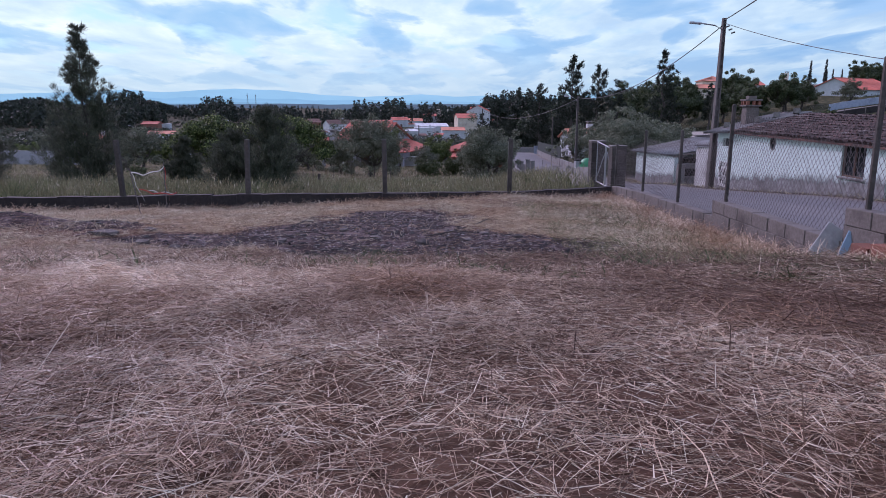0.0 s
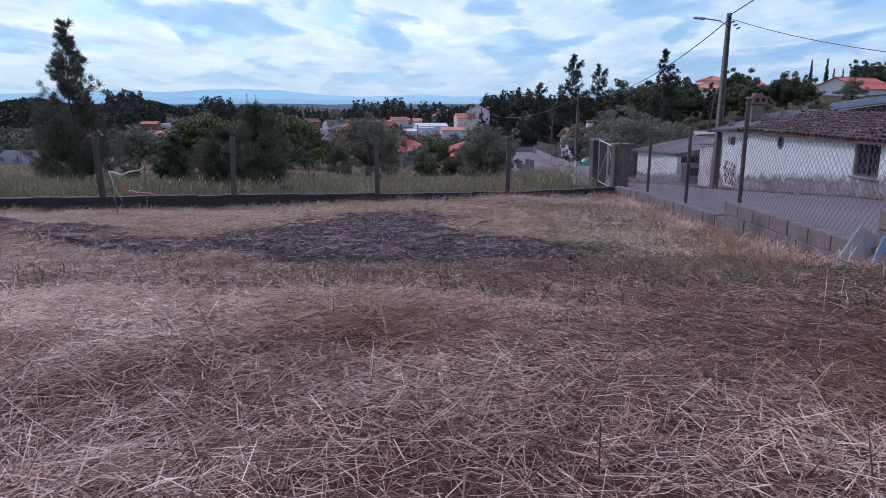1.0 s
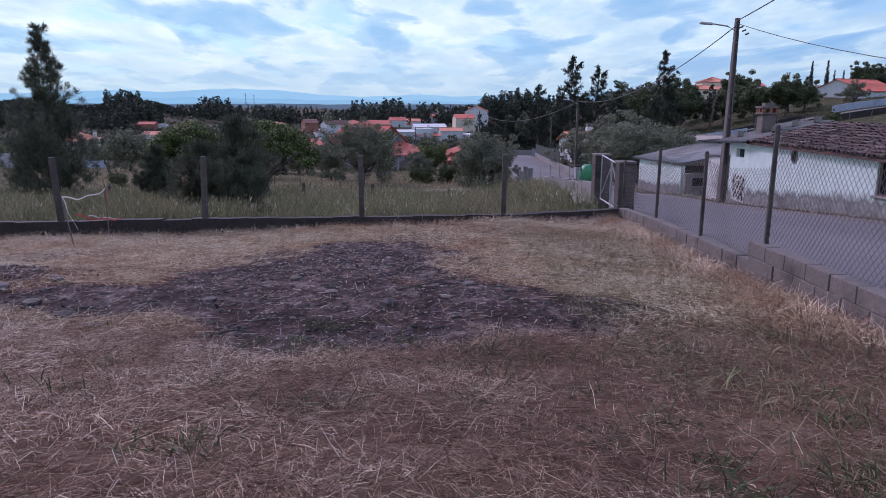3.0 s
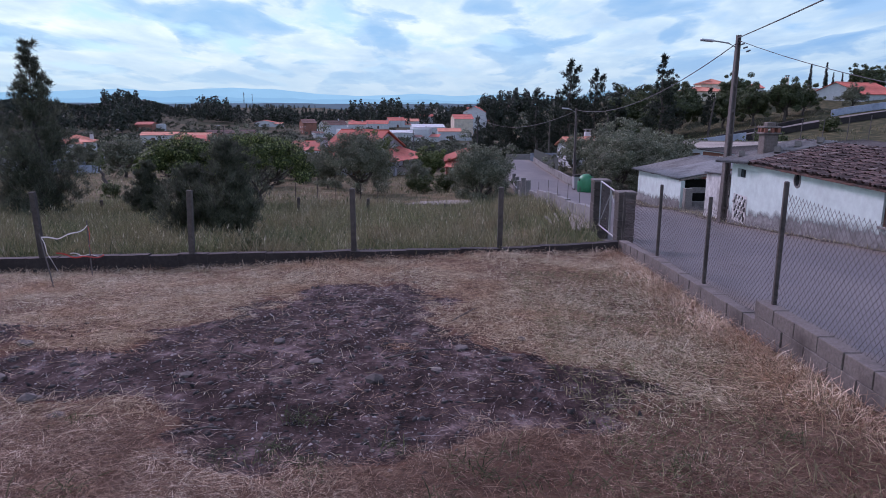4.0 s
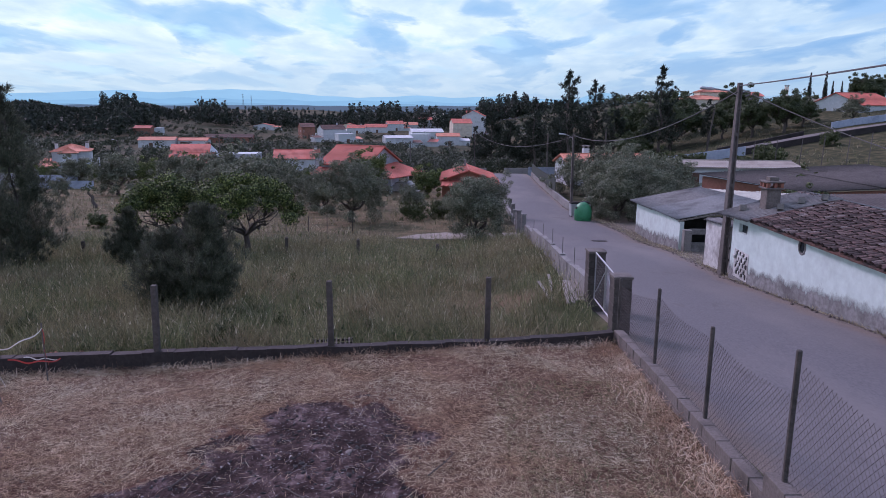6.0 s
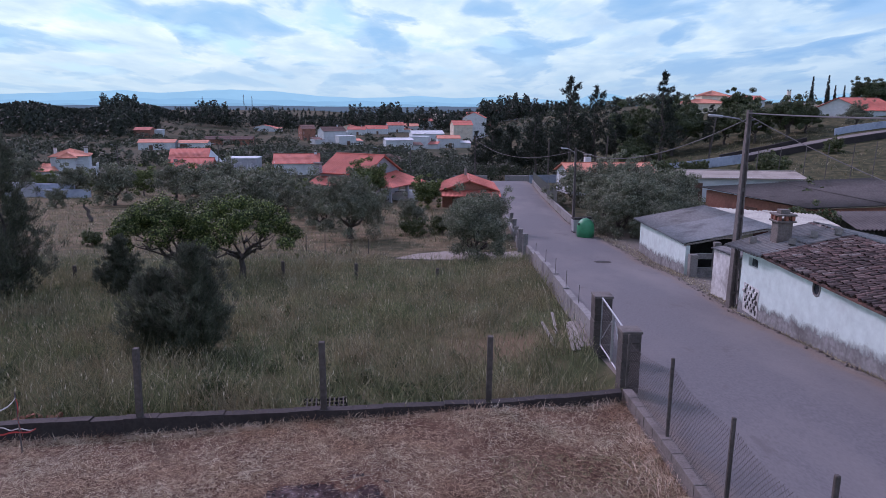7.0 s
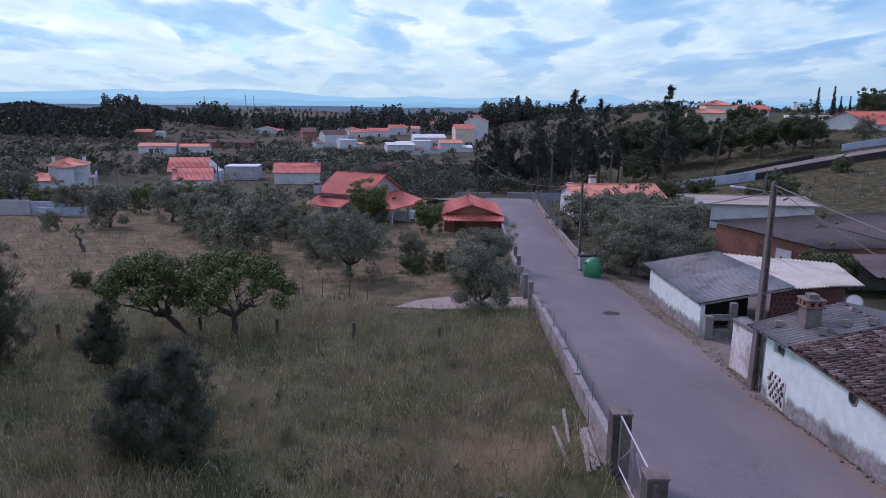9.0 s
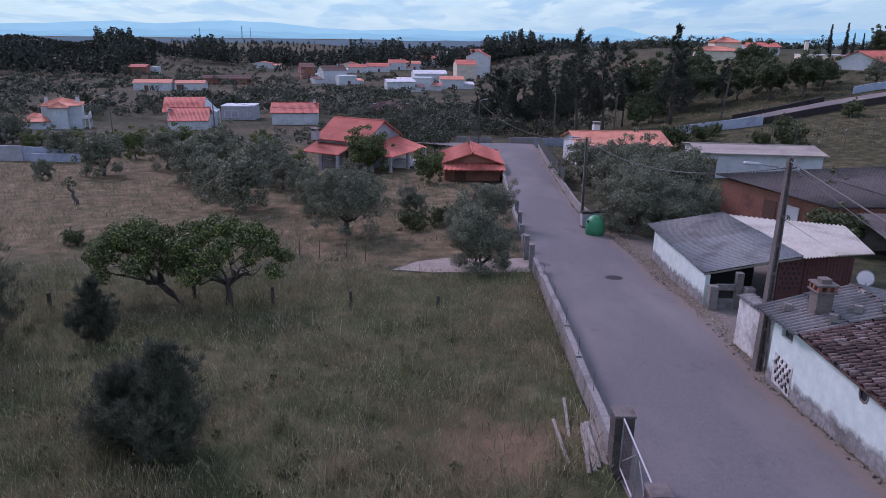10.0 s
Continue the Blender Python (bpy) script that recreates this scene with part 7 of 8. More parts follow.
def meadow(name, seed, n, x0, x1, y0, y1, mat, lmin, lmax, width, label, heads=0.0, test=None):
    rng = np.random.default_rng(seed)
    y = y0 + (y1 - y0) * rng.random(n) ** 1.25
    x = x0 + (x1 - x0) * rng.random(n)
    dens = np.clip(0.5 + 0.4 * field_noise(x, y, 0.55) + 0.45 * field_noise(y + 4, x, 2.2), 0, 1)
    edge = np.array(prof(y, ROAD_L)) - 0.3
    keep = (rng.random(n) < 0.3 + 0.7 * dens) & (y > fence_y(x) + 0.14) & (x < edge) & (x > -0.62 * (y - 3) - 4)
    bare = np.exp(-(((x - 2.1) / 1.6) ** 2 + ((y - 22.3) / 1.4) ** 2))
    keep &= (rng.random(n) > bare * 0.55) & ((y < 40.4) | (y > 43.6) | (x < -2.2))
    x, y, dens = x[keep], y[keep], dens[keep]
    n = len(x)
    length = (lmin + (lmax - lmin) * rng.random(n)) * (0.6 + 0.5 * dens) * (1 - 0.35 * sm(y, 30, 38))
    tilt = 1.35 - np.abs(rng.normal(size=n)) * 0.35
    v, f = blades(rng, x, y, ground_z(x, y) - 0.02, length, width * (0.7 + 0.6 * rng.random(n)), tilt, rng.random(n) * 6.28, 0.1 + 0.5 * rng.random(n), 0.5)
    tagged(link(name, fast_mesh(name, v, f, mat)), label, "grass", kind="stuff")
    if heads:
        tips = v.reshape(n, 6, 3)[:, 4]
        pick = rng.random(n) < heads
        t = tips[pick]
        m = len(t)
        a = rng.random(m) * 6.28
        s = np.stack([np.cos(a), np.sin(a), np.zeros(m)], -1) * 0.013
        up = np.stack([np.cos(a + 1) * 0.03, np.sin(a + 1) * 0.03, np.full(m, 0.085)], -1)
        hv = np.stack([t - up * 0.4, t + s, t + up, t - s], 1).reshape(-1, 3)
        tagged(link(name + "_heads", fast_mesh(name + "_heads", hv, np.arange(len(hv)).reshape(-1, 4), M_SEEDHEAD)), "pale seed heads over the meadow", "grass", kind="stuff")


meadow("meadow_grass", 11, 120000, -26, 5.4, 16.8, 40, M_FIELDGRASS, 0.25, 0.85, 0.013, "tall uncut green and yellow meadow grass", 0.16)
meadow("dry_meadow_grass", 12, 22000, -26, 5.4, 16.8, 60, M_SEEDHEAD, 0.25, 0.8, 0.007, "dry pale grass stalks in the meadow")


def wild_grass():
    """Sparse dry and green tufts over the groves and the hillside."""
    rng = np.random.default_rng(71)
    for name, mat, n, x0, x1, y0, y1, lmax, width in (("grove_grass", M_SEEDHEAD, 52000, -62, 5.0, 41, 112, 0.32, 0.030), ("grove_weeds", M_FIELDGRASS, 44000, -62, 5.0, 41, 112, 0.35, 0.035),
                                                      ("hill_grass", M_FIELDGRASS, 26000, 13, 110, 56, 175, 0.60, 0.060), ("hill_dry_grass", M_SEEDHEAD, 12000, 13, 110, 56, 175, 0.60, 0.050)):
        x, y = x0 + (x1 - x0) * rng.random(n), y0 + (y1 - y0) * rng.random(n) ** 1.3
        dens = np.clip(0.45 + 0.55 * field_noise(x, y, 0.21) + 0.35 * field_noise(y + 4, x, 0.83), 0, 1)
        keep = rng.random(n) < dens
        keep &= (x < prof(y, ROAD_L) - 0.4) | (x > prof(y, ROAD_R) + 0.8) & (y < 101) & ((y > 60) & (x < 26) | (x > 26) & (y > 82)) | (y > 120)
        keep &= ~((x > 38) & (np.abs(y - 106.5 - 0.25 * (x - 40)) < 6.5)) & ~((np.abs(x + 6) < 8) & (y > 79)) & ~((np.abs(x - 3.6) < 3.6) & (y > 73) & (y < 84)) & ~((y < 44) & (y > 40.3) & (x > -2.4))
        x, y = x[keep], y[keep]
        m = len(x)
        v, f = blades(rng, x, y, ground_z(x, y) - 0.02, lmax * (0.4 + 0.8 * rng.random(m)), width * (0.5 + rng.random(m)), 0.7 + 0.8 * rng.random(m), rng.random(m) * 6.28, 0.2 + 0.4 * rng.random(m), 0.4)
        tagged(link(name, fast_mesh(name, v, f, mat)), "tufts of wild grass over dry ground", "grass", kind="stuff")


wild_grass()


def tussocks():
    """Broad-bladed tufts of yellow and green grass standing over the meadow."""
    rng = np.random.default_rng(51)
    for name, mat, n in (("green_tussocks", M_FIELDGRASS, 1700), ("dry_tussocks", M_SEEDHEAD, 350)):
        cy = 17.0 + 25 * rng.random(n) ** 1.2
        cx = -22 + 27 * rng.random(n)
        keep = (cy > fence_y(cx) + 0.3) & (cx < np.array(prof(cy, ROAD_L)) - 0.5) & (cx > -0.62 * (cy - 3) - 3) & (((cx - 2.1) / 2.0) ** 2 + ((cy - 22.3) / 1.7) ** 2 > 1) & (cy < 40.3)
        cx, cy = np.repeat(cx[keep], 14), np.repeat(cy[keep], 14)
        m = len(cx)
        x, y = cx + rng.normal(size=m) * 0.09, cy + rng.normal(size=m) * 0.09
        v, f = blades(rng, x, y, ground_z(x, y) - 0.02, 0.3 + 0.55 * rng.random(m), 0.008 + 0.007 * rng.random(m), 1.05 + 0.4 * rng.random(m), rng.random(m) * 6.28, 0.15 + 0.4 * rng.random(m), 0.4)
        tagged(link(name, fast_mesh(name, v, f, mat)), "tufts of coarse meadow grass", "grass", kind="stuff")


tussocks()


def wall_weeds():
    """Leafy green weeds in the meadow behind the back wall."""
    rng = np.random.default_rng(61)
    clumps = []
    for k in range(420):
        x = -17 + 18 * rng.random() ** (1.0 if k < 150 else 1.7)
        y = float(fence_y(x)) + 0.3 + (2.6 * rng.random() ** 1.6 if k < 150 else 16 * rng.random())
        r = 0.07 + 0.13 * rng.random()
        clumps.append((x, y, gz(x, y) + 0.7 * r, r))
    tagged(link("leafy_weeds", leaves(rng, clumps, 0.055, 1900, mat=M_SHRUB)), "low leafy weeds behind the back wall", "weeds", kind="stuff")


wall_weeds()


def fringe():
    """Greener uncut grass along the foot of the walls, and weeds in the lot."""
    rng = np.random.default_rng(8)
    n = 5000
    y = 4 + 13.4 * rng.random(n)
    x = 4.2 - np.abs(rng.normal(size=n)) * 0.35
    n2 = 3500
    x2 = -12 + 16 * rng.random(n2)
    y2 = fence_y(x2) - 0.15 - np.abs(rng.normal(size=n2)) * 0.15
    n3 = 2600
    cx = rng.uniform(-3.2, 4.0, 60)
    cy = rng.uniform(2.6, 8.0, 60)
    k = rng.integers(0, 60, n3)
    x3, y3 = cx[k] + rng.normal(size=n3) * 0.10, cy[k] + rng.normal(size=n3) * 0.10
    n4 = 9000
    x4, y4 = rng.uniform(1.4, 4.2, n4), rng.uniform(3.2, 15, n4)
    n5 = 2600
    c5 = rng.integers(0, 26, n5)
    x5 = rng.normal(1.45, 0.30, 26)[c5] + rng.normal(size=n5) * 0.07
    y5 = rng.normal(3.2, 0.38, 26)[c5] + rng.normal(size=n5) * 0.07
    for name, xx, yy, lo, hi, mat in (("low_weeds", x5, y5, 0.03, 0.12, M_SHRUB), ("wall_foot_grass", x, y, 0.08, 0.3, M_STRAW), ("back_wall_grass", x2, y2, 0.08, 0.25, M_STRAW), ("weeds", x3, y3, 0.06, 0.2, M_SHRUB), ("green_stubble", x4, y4, 0.05, 0.2, M_FIELDGRASS)):
        m = len(xx)
        v, f = blades(rng, xx, yy, ground_z(xx, yy) - 0.01, lo + (hi - lo) * rng.random(m), 0.005 + 0.004 * rng.random(m), 0.5 + 0.8 * rng.random(m), rng.random(m) * 6.28, 0.3 + 0.5 * rng.random(m))
        tagged(link(name, fast_mesh(name, v, f, mat)), "uneven fringe of grass and weeds on the lot", "grass", kind="stuff")


fringe()


# ---- rubble and small things on the lot ----
def pebble(rng, r):
    bm = bmesh.new()
    bmesh.ops.create_icosphere(bm, subdivisions=1, radius=r)
    sx, sy, sz = rng.uniform(0.7, 1.5), rng.uniform(0.6, 1.2), rng.uniform(0.25, 0.6)
    for v in bm.verts:
        v.co = Vector((v.co.x * sx, v.co.y * sy, v.co.z * sz)) * rng.uniform(0.8, 1.15)
    return bm


M_ASHSTONE = surface("ashy_stone", (0.09, 0.072, 0.066), (0.25, 0.21, 0.195), 18, (0.06, 0.05, 0.048), 3.0, relief=0.5, spread=0.5)
M_PALEASH = surface("pale_ash", (0.20, 0.175, 0.17), (0.42, 0.385, 0.375), 25, relief=0.3)
M_CHAR = surface("charred_bits", (0.012, 0.011, 0.011), (0.04, 0.037, 0.037), 18, relief=0.4)


def chips(name, seed, n, mat, smin, smax, x0, x1, y0, y1, only_burnt, label):
    rng = np.random.default_rng(seed)
    x, y = x0 + (x1 - x0) * rng.random(n), y0 + (y1 - y0) * rng.random(n)
    keep = (rng.random(n) < burnt(x, y)) if only_burnt else np.ones(n, bool)
    keep &= (y < fence_y(x) - 0.3) & (x < 4.1)
    x, y = x[keep], y[keep]
    n = len(x)
    c = np.stack([x, y, ground_z(x, y) + 0.006], -1)
    s = (smin + (smax - smin) * rng.random(n) ** 2.5)[:, None]
    a = rng.normal(size=(n, 3)) * np.array([1, 1, 0.25])
    a /= np.linalg.norm(a, axis=1, keepdims=True)
    b_ = np.cross(a, np.array([0, 0, 1.0]) + 0.3 * rng.normal(size=(n, 3)))
    b_ /= np.linalg.norm(b_, axis=1, keepdims=True)
    nrm = np.cross(a, b_)
    nrm *= np.sign(nrm[:, 2:3])
    h = s * (0.06 + 0.16 * rng.random((n, 1)))
    k = 0.25 + 0.6 * rng.random((n, 1)) ** 2
    ring = [c + a * s, c + b_ * s * k, c - a * s * (0.7 + 0.4 * rng.random((n, 1))), c - b_ * s * k]
    low = [p - nrm * 0.02 for p in ring]
    top = [c + (p - c) * 0.72 + nrm * h for p in ring]
    v = np.stack(low + top, 1).reshape(-1, 3)
    i = np.arange(n)[:, None] * 8
    f = np.concatenate([i + np.array([q]) for q in ([4, 5, 6, 7], [0, 1, 5, 4], [1, 2, 6, 5], [2, 3, 7, 6], [3, 0, 4, 7])], 1).reshape(-1, 4)
    tagged(link(name, fast_mesh(name, v, f, mat)), label, "rubble", kind="stuff")


chips("ash_flakes", 24, 4200, M_PALEASH, 0.004, 0.030, -6, 3, 6.6, 15, True, "pale grey ash flakes on the burnt patch")
chips("ash_rubble", 21, 1500, M_ASHSTONE, 0.006, 0.055, -8, 3, 6.6, 15, True, "ashy chips and rubble on the burnt patch")
chips("charred_bits", 22, 5200, M_CHAR, 0.006, 0.075, -8, 3, 6.6, 15, True, "charred black bits on the burnt patch")
chips("lot_stones", 23, 500, M_ASHSTONE, 0.008, 0.035, -9, 4, 1, 16, False, "small stones scattered over the stubble")

def burnt_stalks():
    """Short stalks, charred and ash-pale, lying flat over the burnt patch."""
    rng = np.random.default_rng(57)
    for name, mat, n in (("charred_stalks", M_CHAR, 3200), ("ashen_stalks", M_PALEASH, 5500)):
        x, y = rng.uniform(-7, 3, n), rng.uniform(6.6, 15, n)
        keep = rng.random(n) < burnt(x, y)
        x, y = x[keep], y[keep]
        m = len(x)
        v, f = blades(rng, x, y, ground_z(x, y) + 0.006, 0.04 + 0.16 * rng.random(m) ** 1.5, 0.0025 + 0.003 * rng.random(m), np.abs(rng.normal(size=m)) * 0.14, rng.random(m) * 6.28, 0.1 + 0.2 * rng.random(m), bent=False)
        tagged(link(name, fast_mesh(name, v, f, mat)), "burnt stalks lying on the ash", "straw", kind="stuff")


burnt_stalks()
prng = random.Random(17)
for i, (x, y, r) in enumerate([(-0.55, 9.0, 0.11), (0.1, 9.3, 0.07), (-1.3, 9.6, 0.08), (0.4, 10.2, 0.09), (-0.2, 10.9, 0.07), (-1.9, 10.4, 0.08), (0.9, 9.7, 0.08), (-2.6, 9.1, 0.09), (1.2, 10.6, 0.07), (-0.8, 12.3, 0.06), (-3.9, 8.4, 0.12), (-4.6, 9.0, 0.15), (-5.4, 9.6, 0.2), (-5.0, 10.2, 0.12), (-3.4, 8.0, 0.1)]):
    tagged(part("stone", pebble(prng, r), M_ASHSTONE, None, at=pose(x, y, gz(x, y) + r * 0.15, 0, 0, prng.uniform(0, 360))), "pale broken stone on the burnt ground", "stone", "stones on the lot")
for i, (x, y, l, a) in enumerate([(-1.9, 7.6, 0.35, 10), (-0.1, 9.9, 0.9, 25), (-1.2, 10.9, 0.8, 130), (0.5, 11.9, 0.7, 60), (-2.3, 9.8, 0.6, 160), (-2.8, 11.6, 0.7, 70)]):
    z = gz(x, y) + 0.03
    c, s = math.cos(radians(a)) * l / 2, math.sin(radians(a)) * l / 2
    tagged(part("stick", tube(bmesh.new(), [(x - c, y - s, gz(x - c, y - s) + 0.02), (x + 0.05, y - 0.04, z + 0.05), (x + c, y + s, gz(x + c, y + s) + 0.03)], [0.012, 0.010, 0.005], 5), M_BARK, None), "thin dry stick on the ground", "stick", "sticks on the lot")


def plate(name, w, h, t, mat, m, label, category, group=""):
    return tagged(part(name, boxes((-w / 2, w / 2, -t / 2, t / 2, 0, h), bevel=min(0.004, t / 4)), mat, None, at=m), label, category, group)


M_GREYBOARD = surface("dirty_pale_board", (0.36, 0.37, 0.37), (0.50, 0.50, 0.49), 7, (0.25, 0.24, 0.23), 2.5, rough=0.8, relief=0.2)
M_BLUEGREY = surface("blue_grey_metal", (0.20, 0.23, 0.28), (0.28, 0.31, 0.36), 5, (0.16, 0.18, 0.22), 2, rough=0.6, relief=0.1)
M_BLUE = surface("pale_blue_paint", (0.24, 0.40, 0.54), (0.34, 0.50, 0.62), 6, (0.2, 0.32, 0.44), 2, rough=0.6, relief=0.1)
plate("board", 0.24, 0.44, 0.02, M_GREYBOARD, pose(4.02, 6.98, gz(4.02, 6.98) + 0.03, -20, 34, -14), "dirty white board leaning by the wall", "board")
plate("board", 0.08, 0.38, 0.015, M_BLUE, pose(4.12, 6.72, gz(4.12, 6.72) + 0.0, -20, 24, -14), "narrow pale blue board leaning by the wall", "board")
for x, y, a, z in [(4.17, 6.30, 86, 0), (4.17, 5.95, 92, 0)]:
    b_ = thing("clay_brick", pose(x, y, gz(x, y) + z, 0, 0, a), "hollow red clay brick stacked by the wall", "brick", "bricks by the wall")
    bm = bmesh.new()
    rings = [[bm.verts.new((x_, sy * w_, 0.1 + sz * w_)) for sy, sz in ((-1, -1), (1, -1), (1, 1), (-1, 1))] for x_, w_ in ((-0.15, 0.1), (0.15, 0.1), (0.15, 0.085), (-0.15, 0.085))]
    for k in range(4):
        q, n_ = rings[k], rings[(k + 1) % 4]
        for e in range(4):
            bm.faces.new((q[e], q[(e + 1) % 4], n_[(e + 1) % 4], n_[e]))
    bmesh.ops.recalc_face_normals(bm, faces=bm.faces[:])
    part("shell", bm, M_BRICK, b_)
    part("web", boxes((-0.149, 0.149, -0.084, 0.084, 0.095, 0.105)), M_BRICK, b_)
    for lo, hi in ((0.016, 0.094), (0.106, 0.184)):
        part("web", boxes((-0.148, 0.148, -0.006, 0.006, lo, hi)), M_BRICK, b_)


def build_stakes():
    m_tape = plain("white_tape", (0.72, 0.70, 0.68), 0.6)
    m_red = plain("red_tape", (0.55, 0.09, 0.07), 0.6)
    s = thing("tape_barrier", pose(0, 0, 0), "thin iron stakes with white and red barrier tape", "barrier")
    a, b_ = Vector((-6.95, 14.3, gz(-6.95, 14.3))), Vector((-6.85, 15.5, gz(-6.85, 15.5)))
    part("stake", tube(bmesh.new(), [a, a + Vector((-0.18, 0.05, 1.0))], 0.012, 6), M_WIRE, s)
    part("stake", tube(bmesh.new(), [b_, b_ + Vector((0.0, 0.0, 1.15))], 0.012, 6), M_WIRE, s)
    top_a, top_b = a + Vector((-0.17, 0.05, 0.93)), b_ + Vector((0, 0, 1.05))
    far = b_ + Vector((0.22, 0.1, 0.42))

    def ribbon(name, p, q, sag, mat, w=0.014):
        bm = bmesh.new()
        last = None
        for k in range(13):
            t = k / 12
            c = p.lerp(q, t) - Vector((0, 0, 4 * sag * t * (1 - t))) + Vector((0.02 * math.sin(9 * t), 0, 0.02 * math.sin(13 * t)))
            tw = 1.2 * math.sin(6 * t)
            off = Vector((0.2 * math.sin(tw), 0.3, math.cos(tw))).normalized() * w
            now = [bm.verts.new(c - off), bm.verts.new(c + off)]
            if last:
                bm.faces.new((last[0], last[1], now[1], now[0]))
            last = now
        bmesh.ops.solidify(bm, geom=bm.faces[:], thickness=0.003)
        part(name, bm, mat, s)

    ribbon("tape", top_a, top_b, 0.10, m_tape)
    ribbon("tape", top_b, b_ + Vector((0.1, -0.1, 0.25)), -0.02, m_red)
    ribbon("tape", top_a, a + Vector((0.1, 0, 0.3)), 0.0, m_tape, 0.010)
    ribbon("tape", b_ + Vector((-0.5, -0.3, 0.55)), far, 0.06, m_red)
    ribbon("tape", b_ + Vector((-0.4, 0.0, 0.48)), far, 0.02, m_tape, 0.010)


build_stakes()


def build_crate():
    c = thing("slatted_crate", pose(-1.8, 17.25, gz(-1.8, 17.25) + 0.02, 0, 0, 8), "dark slatted plastic crate behind the wall", "crate")
    part("base", boxes((-0.42, 0.42, -0.28, 0.28, 0, 0.03)), M_DARK, c)
    for x in (-0.42, 0.42):
        for y in (-0.28, 0.28):
            part("corner", boxes((x - 0.02, x + 0.02, y - 0.02, y + 0.02, 0, 0.29)), M_DARK, c)
    for k in range(9):
        x = -0.36 + 0.09 * k
        part("slat", boxes((x - 0.012, x + 0.012, -0.28, 0.28, 0.27, 0.30)), M_DARKPOST, c)
    for z in (0.06, 0.14, 0.22):
        for y in (-0.295, 0.28):
            part("rail", boxes((-0.42, 0.42, y, y + 0.015, z, z + 0.05)), M_DARK, c)


build_crate()
for i in range(16):
    x, y = -7.9 + 0.9 * prng.random(), float(fence_y(-7.6)) + 0.3 + 0.7 * prng.random()
    tagged(part("brick", boxes((-0.11, 0.11, -0.05, 0.05, -0.03, 0.04), bevel=0.006), M_BRICK, None, at=pose(x, y, gz(x, y) + 0.06 * prng.random() + 0.03, prng.uniform(-25, 25), prng.uniform(-25, 25), prng.uniform(0, 180))), "broken red brick on a rubble pile", "brick", "rubble bricks")
for i in range(7):
    x, y = 3.97 + 0.095 * i, 21.62 + 0.09 * i
    tagged(part("plank", boxes((-0.048, 0.048, -0.88, 0.88, 0, 0.03), bevel=0.004), M_WOOD, None, at=pose(x, y, gz(x, y) + 0.1 + 0.03 * (i % 3), 3 + 2 * (i % 2), 8 * (i % 2) - 4, -6 + 9 * prng.random())), "long weathered grey plank in the grass", "plank", "planks by the wall")
for x, y, a in [(3.46, 22.1, 3), (3.84, 23.4, -5)]:
    tagged(part("plank", boxes((-0.04, 0.04, -0.9, 0.9, 0, 0.04), bevel=0.004), M_WOOD, None, at=pose(x, y, gz(x, y) + 0.12, 3, 0, a)), "single weathered grey plank in the grass", "plank", "planks by the wall")

M_SLAB = surface("dusty_slab", (0.22, 0.185, 0.155), (0.34, 0.295, 0.255), 8, (0.16, 0.13, 0.10), 0.8, (0.45, 0.7))
# ---- meadow fence, slab and second gate ----
for x, y, h in [(-3.35, 35.0, 0.75), (-6.8, 35.4, 0.8), (-10.5, 36.2, 0.7), (-16.0, 34.5, 0.7), (0.4, 35.2, 0.55)]:
    tagged(part("fence_post", boxes((-0.07, 0.07, -0.07, 0.07, -0.2, h), bevel=0.015), M_DARKPOST, None, at=pose(x, y, gz(x, y), 2, 1, 10)), "short dark grey post at the meadow's end", "post", "meadow posts")
for x, y, h in [(-6.2, 43.5, 1.1), (-7.4, 44.0, 1.0), (-4.7, 43.6, 1.0), (-3.6, 42.9, 0.9), (-8.8, 44.2, 1.1), (-10.5, 44.6, 0.9)]:
    tagged(part("stake", tube(bmesh.new(), [(0, 0, -0.2), (0.03, 0, h)], [0.03, 0.02], 6), M_BARK, None, at=pose(x, y, gz(x, y))), "thin wooden stake in dry grass", "stake", "grove stakes")
bm = bmesh.new()
pts = [(-2.0, 41.1), (0.2, 40.6), (1.6, 40.8), (3.4, 40.5), (5.15, 40.7), (5.35, 43.8), (3.0, 43.5), (0.8, 43.6), (-0.8, 42.7)]
top = [bm.verts.new((x, y, gz(x, y) + 0.06)) for x, y in pts]
low = [bm.verts.new((x, y, gz(x, y) - 0.2)) for x, y in pts]
bm.faces.new(top)
for i in range(len(pts)):
    j = (i + 1) % len(pts)
    bm.faces.new((top[i], low[i], low[j], top[j]))
bmesh.ops.recalc_face_normals(bm, faces=bm.faces[:])
structure(part("pavement", bm, M_SLAB, None), "pale concrete entrance slab at the grove")
for x, y, h in [(5.25, 41.5, 1.35), (5.2, 43.4, 1.45), (5.35, 45.4, 1.0), (5.55, 48.5, 0.9), (5.8, 52, 0.9), (6.0, 56, 0.9)]:
    tagged(part("gate_post", boxes((-0.13, 0.13, -0.13, 0.13, -0.3, h), (-0.15, 0.15, -0.15, 0.15, h, h + 0.05), bevel=0.015), M_CONCRETE, None, at=pose(x, y, gz(x, y))), "grey concrete post beside the road", "post", "roadside posts")
bm = bmesh.new()
for y in np.arange(44, 78, 2.0):
    x0, x1 = float(prof(y, ROAD_L)) - 0.15, float(prof(y + 2, ROAD_L)) - 0.15
    quad_prism(bm, [(x0 - 0.1, y, gz(x0 + 0.3, y) + 0.25), (x0 + 0.1, y, gz(x0 + 0.3, y) + 0.25), (x1 + 0.1, y + 2, gz(x1 + 0.3, y + 2) + 0.25), (x1 - 0.1, y + 2, gz(x1 + 0.3, y + 2) + 0.25)], 0.8)
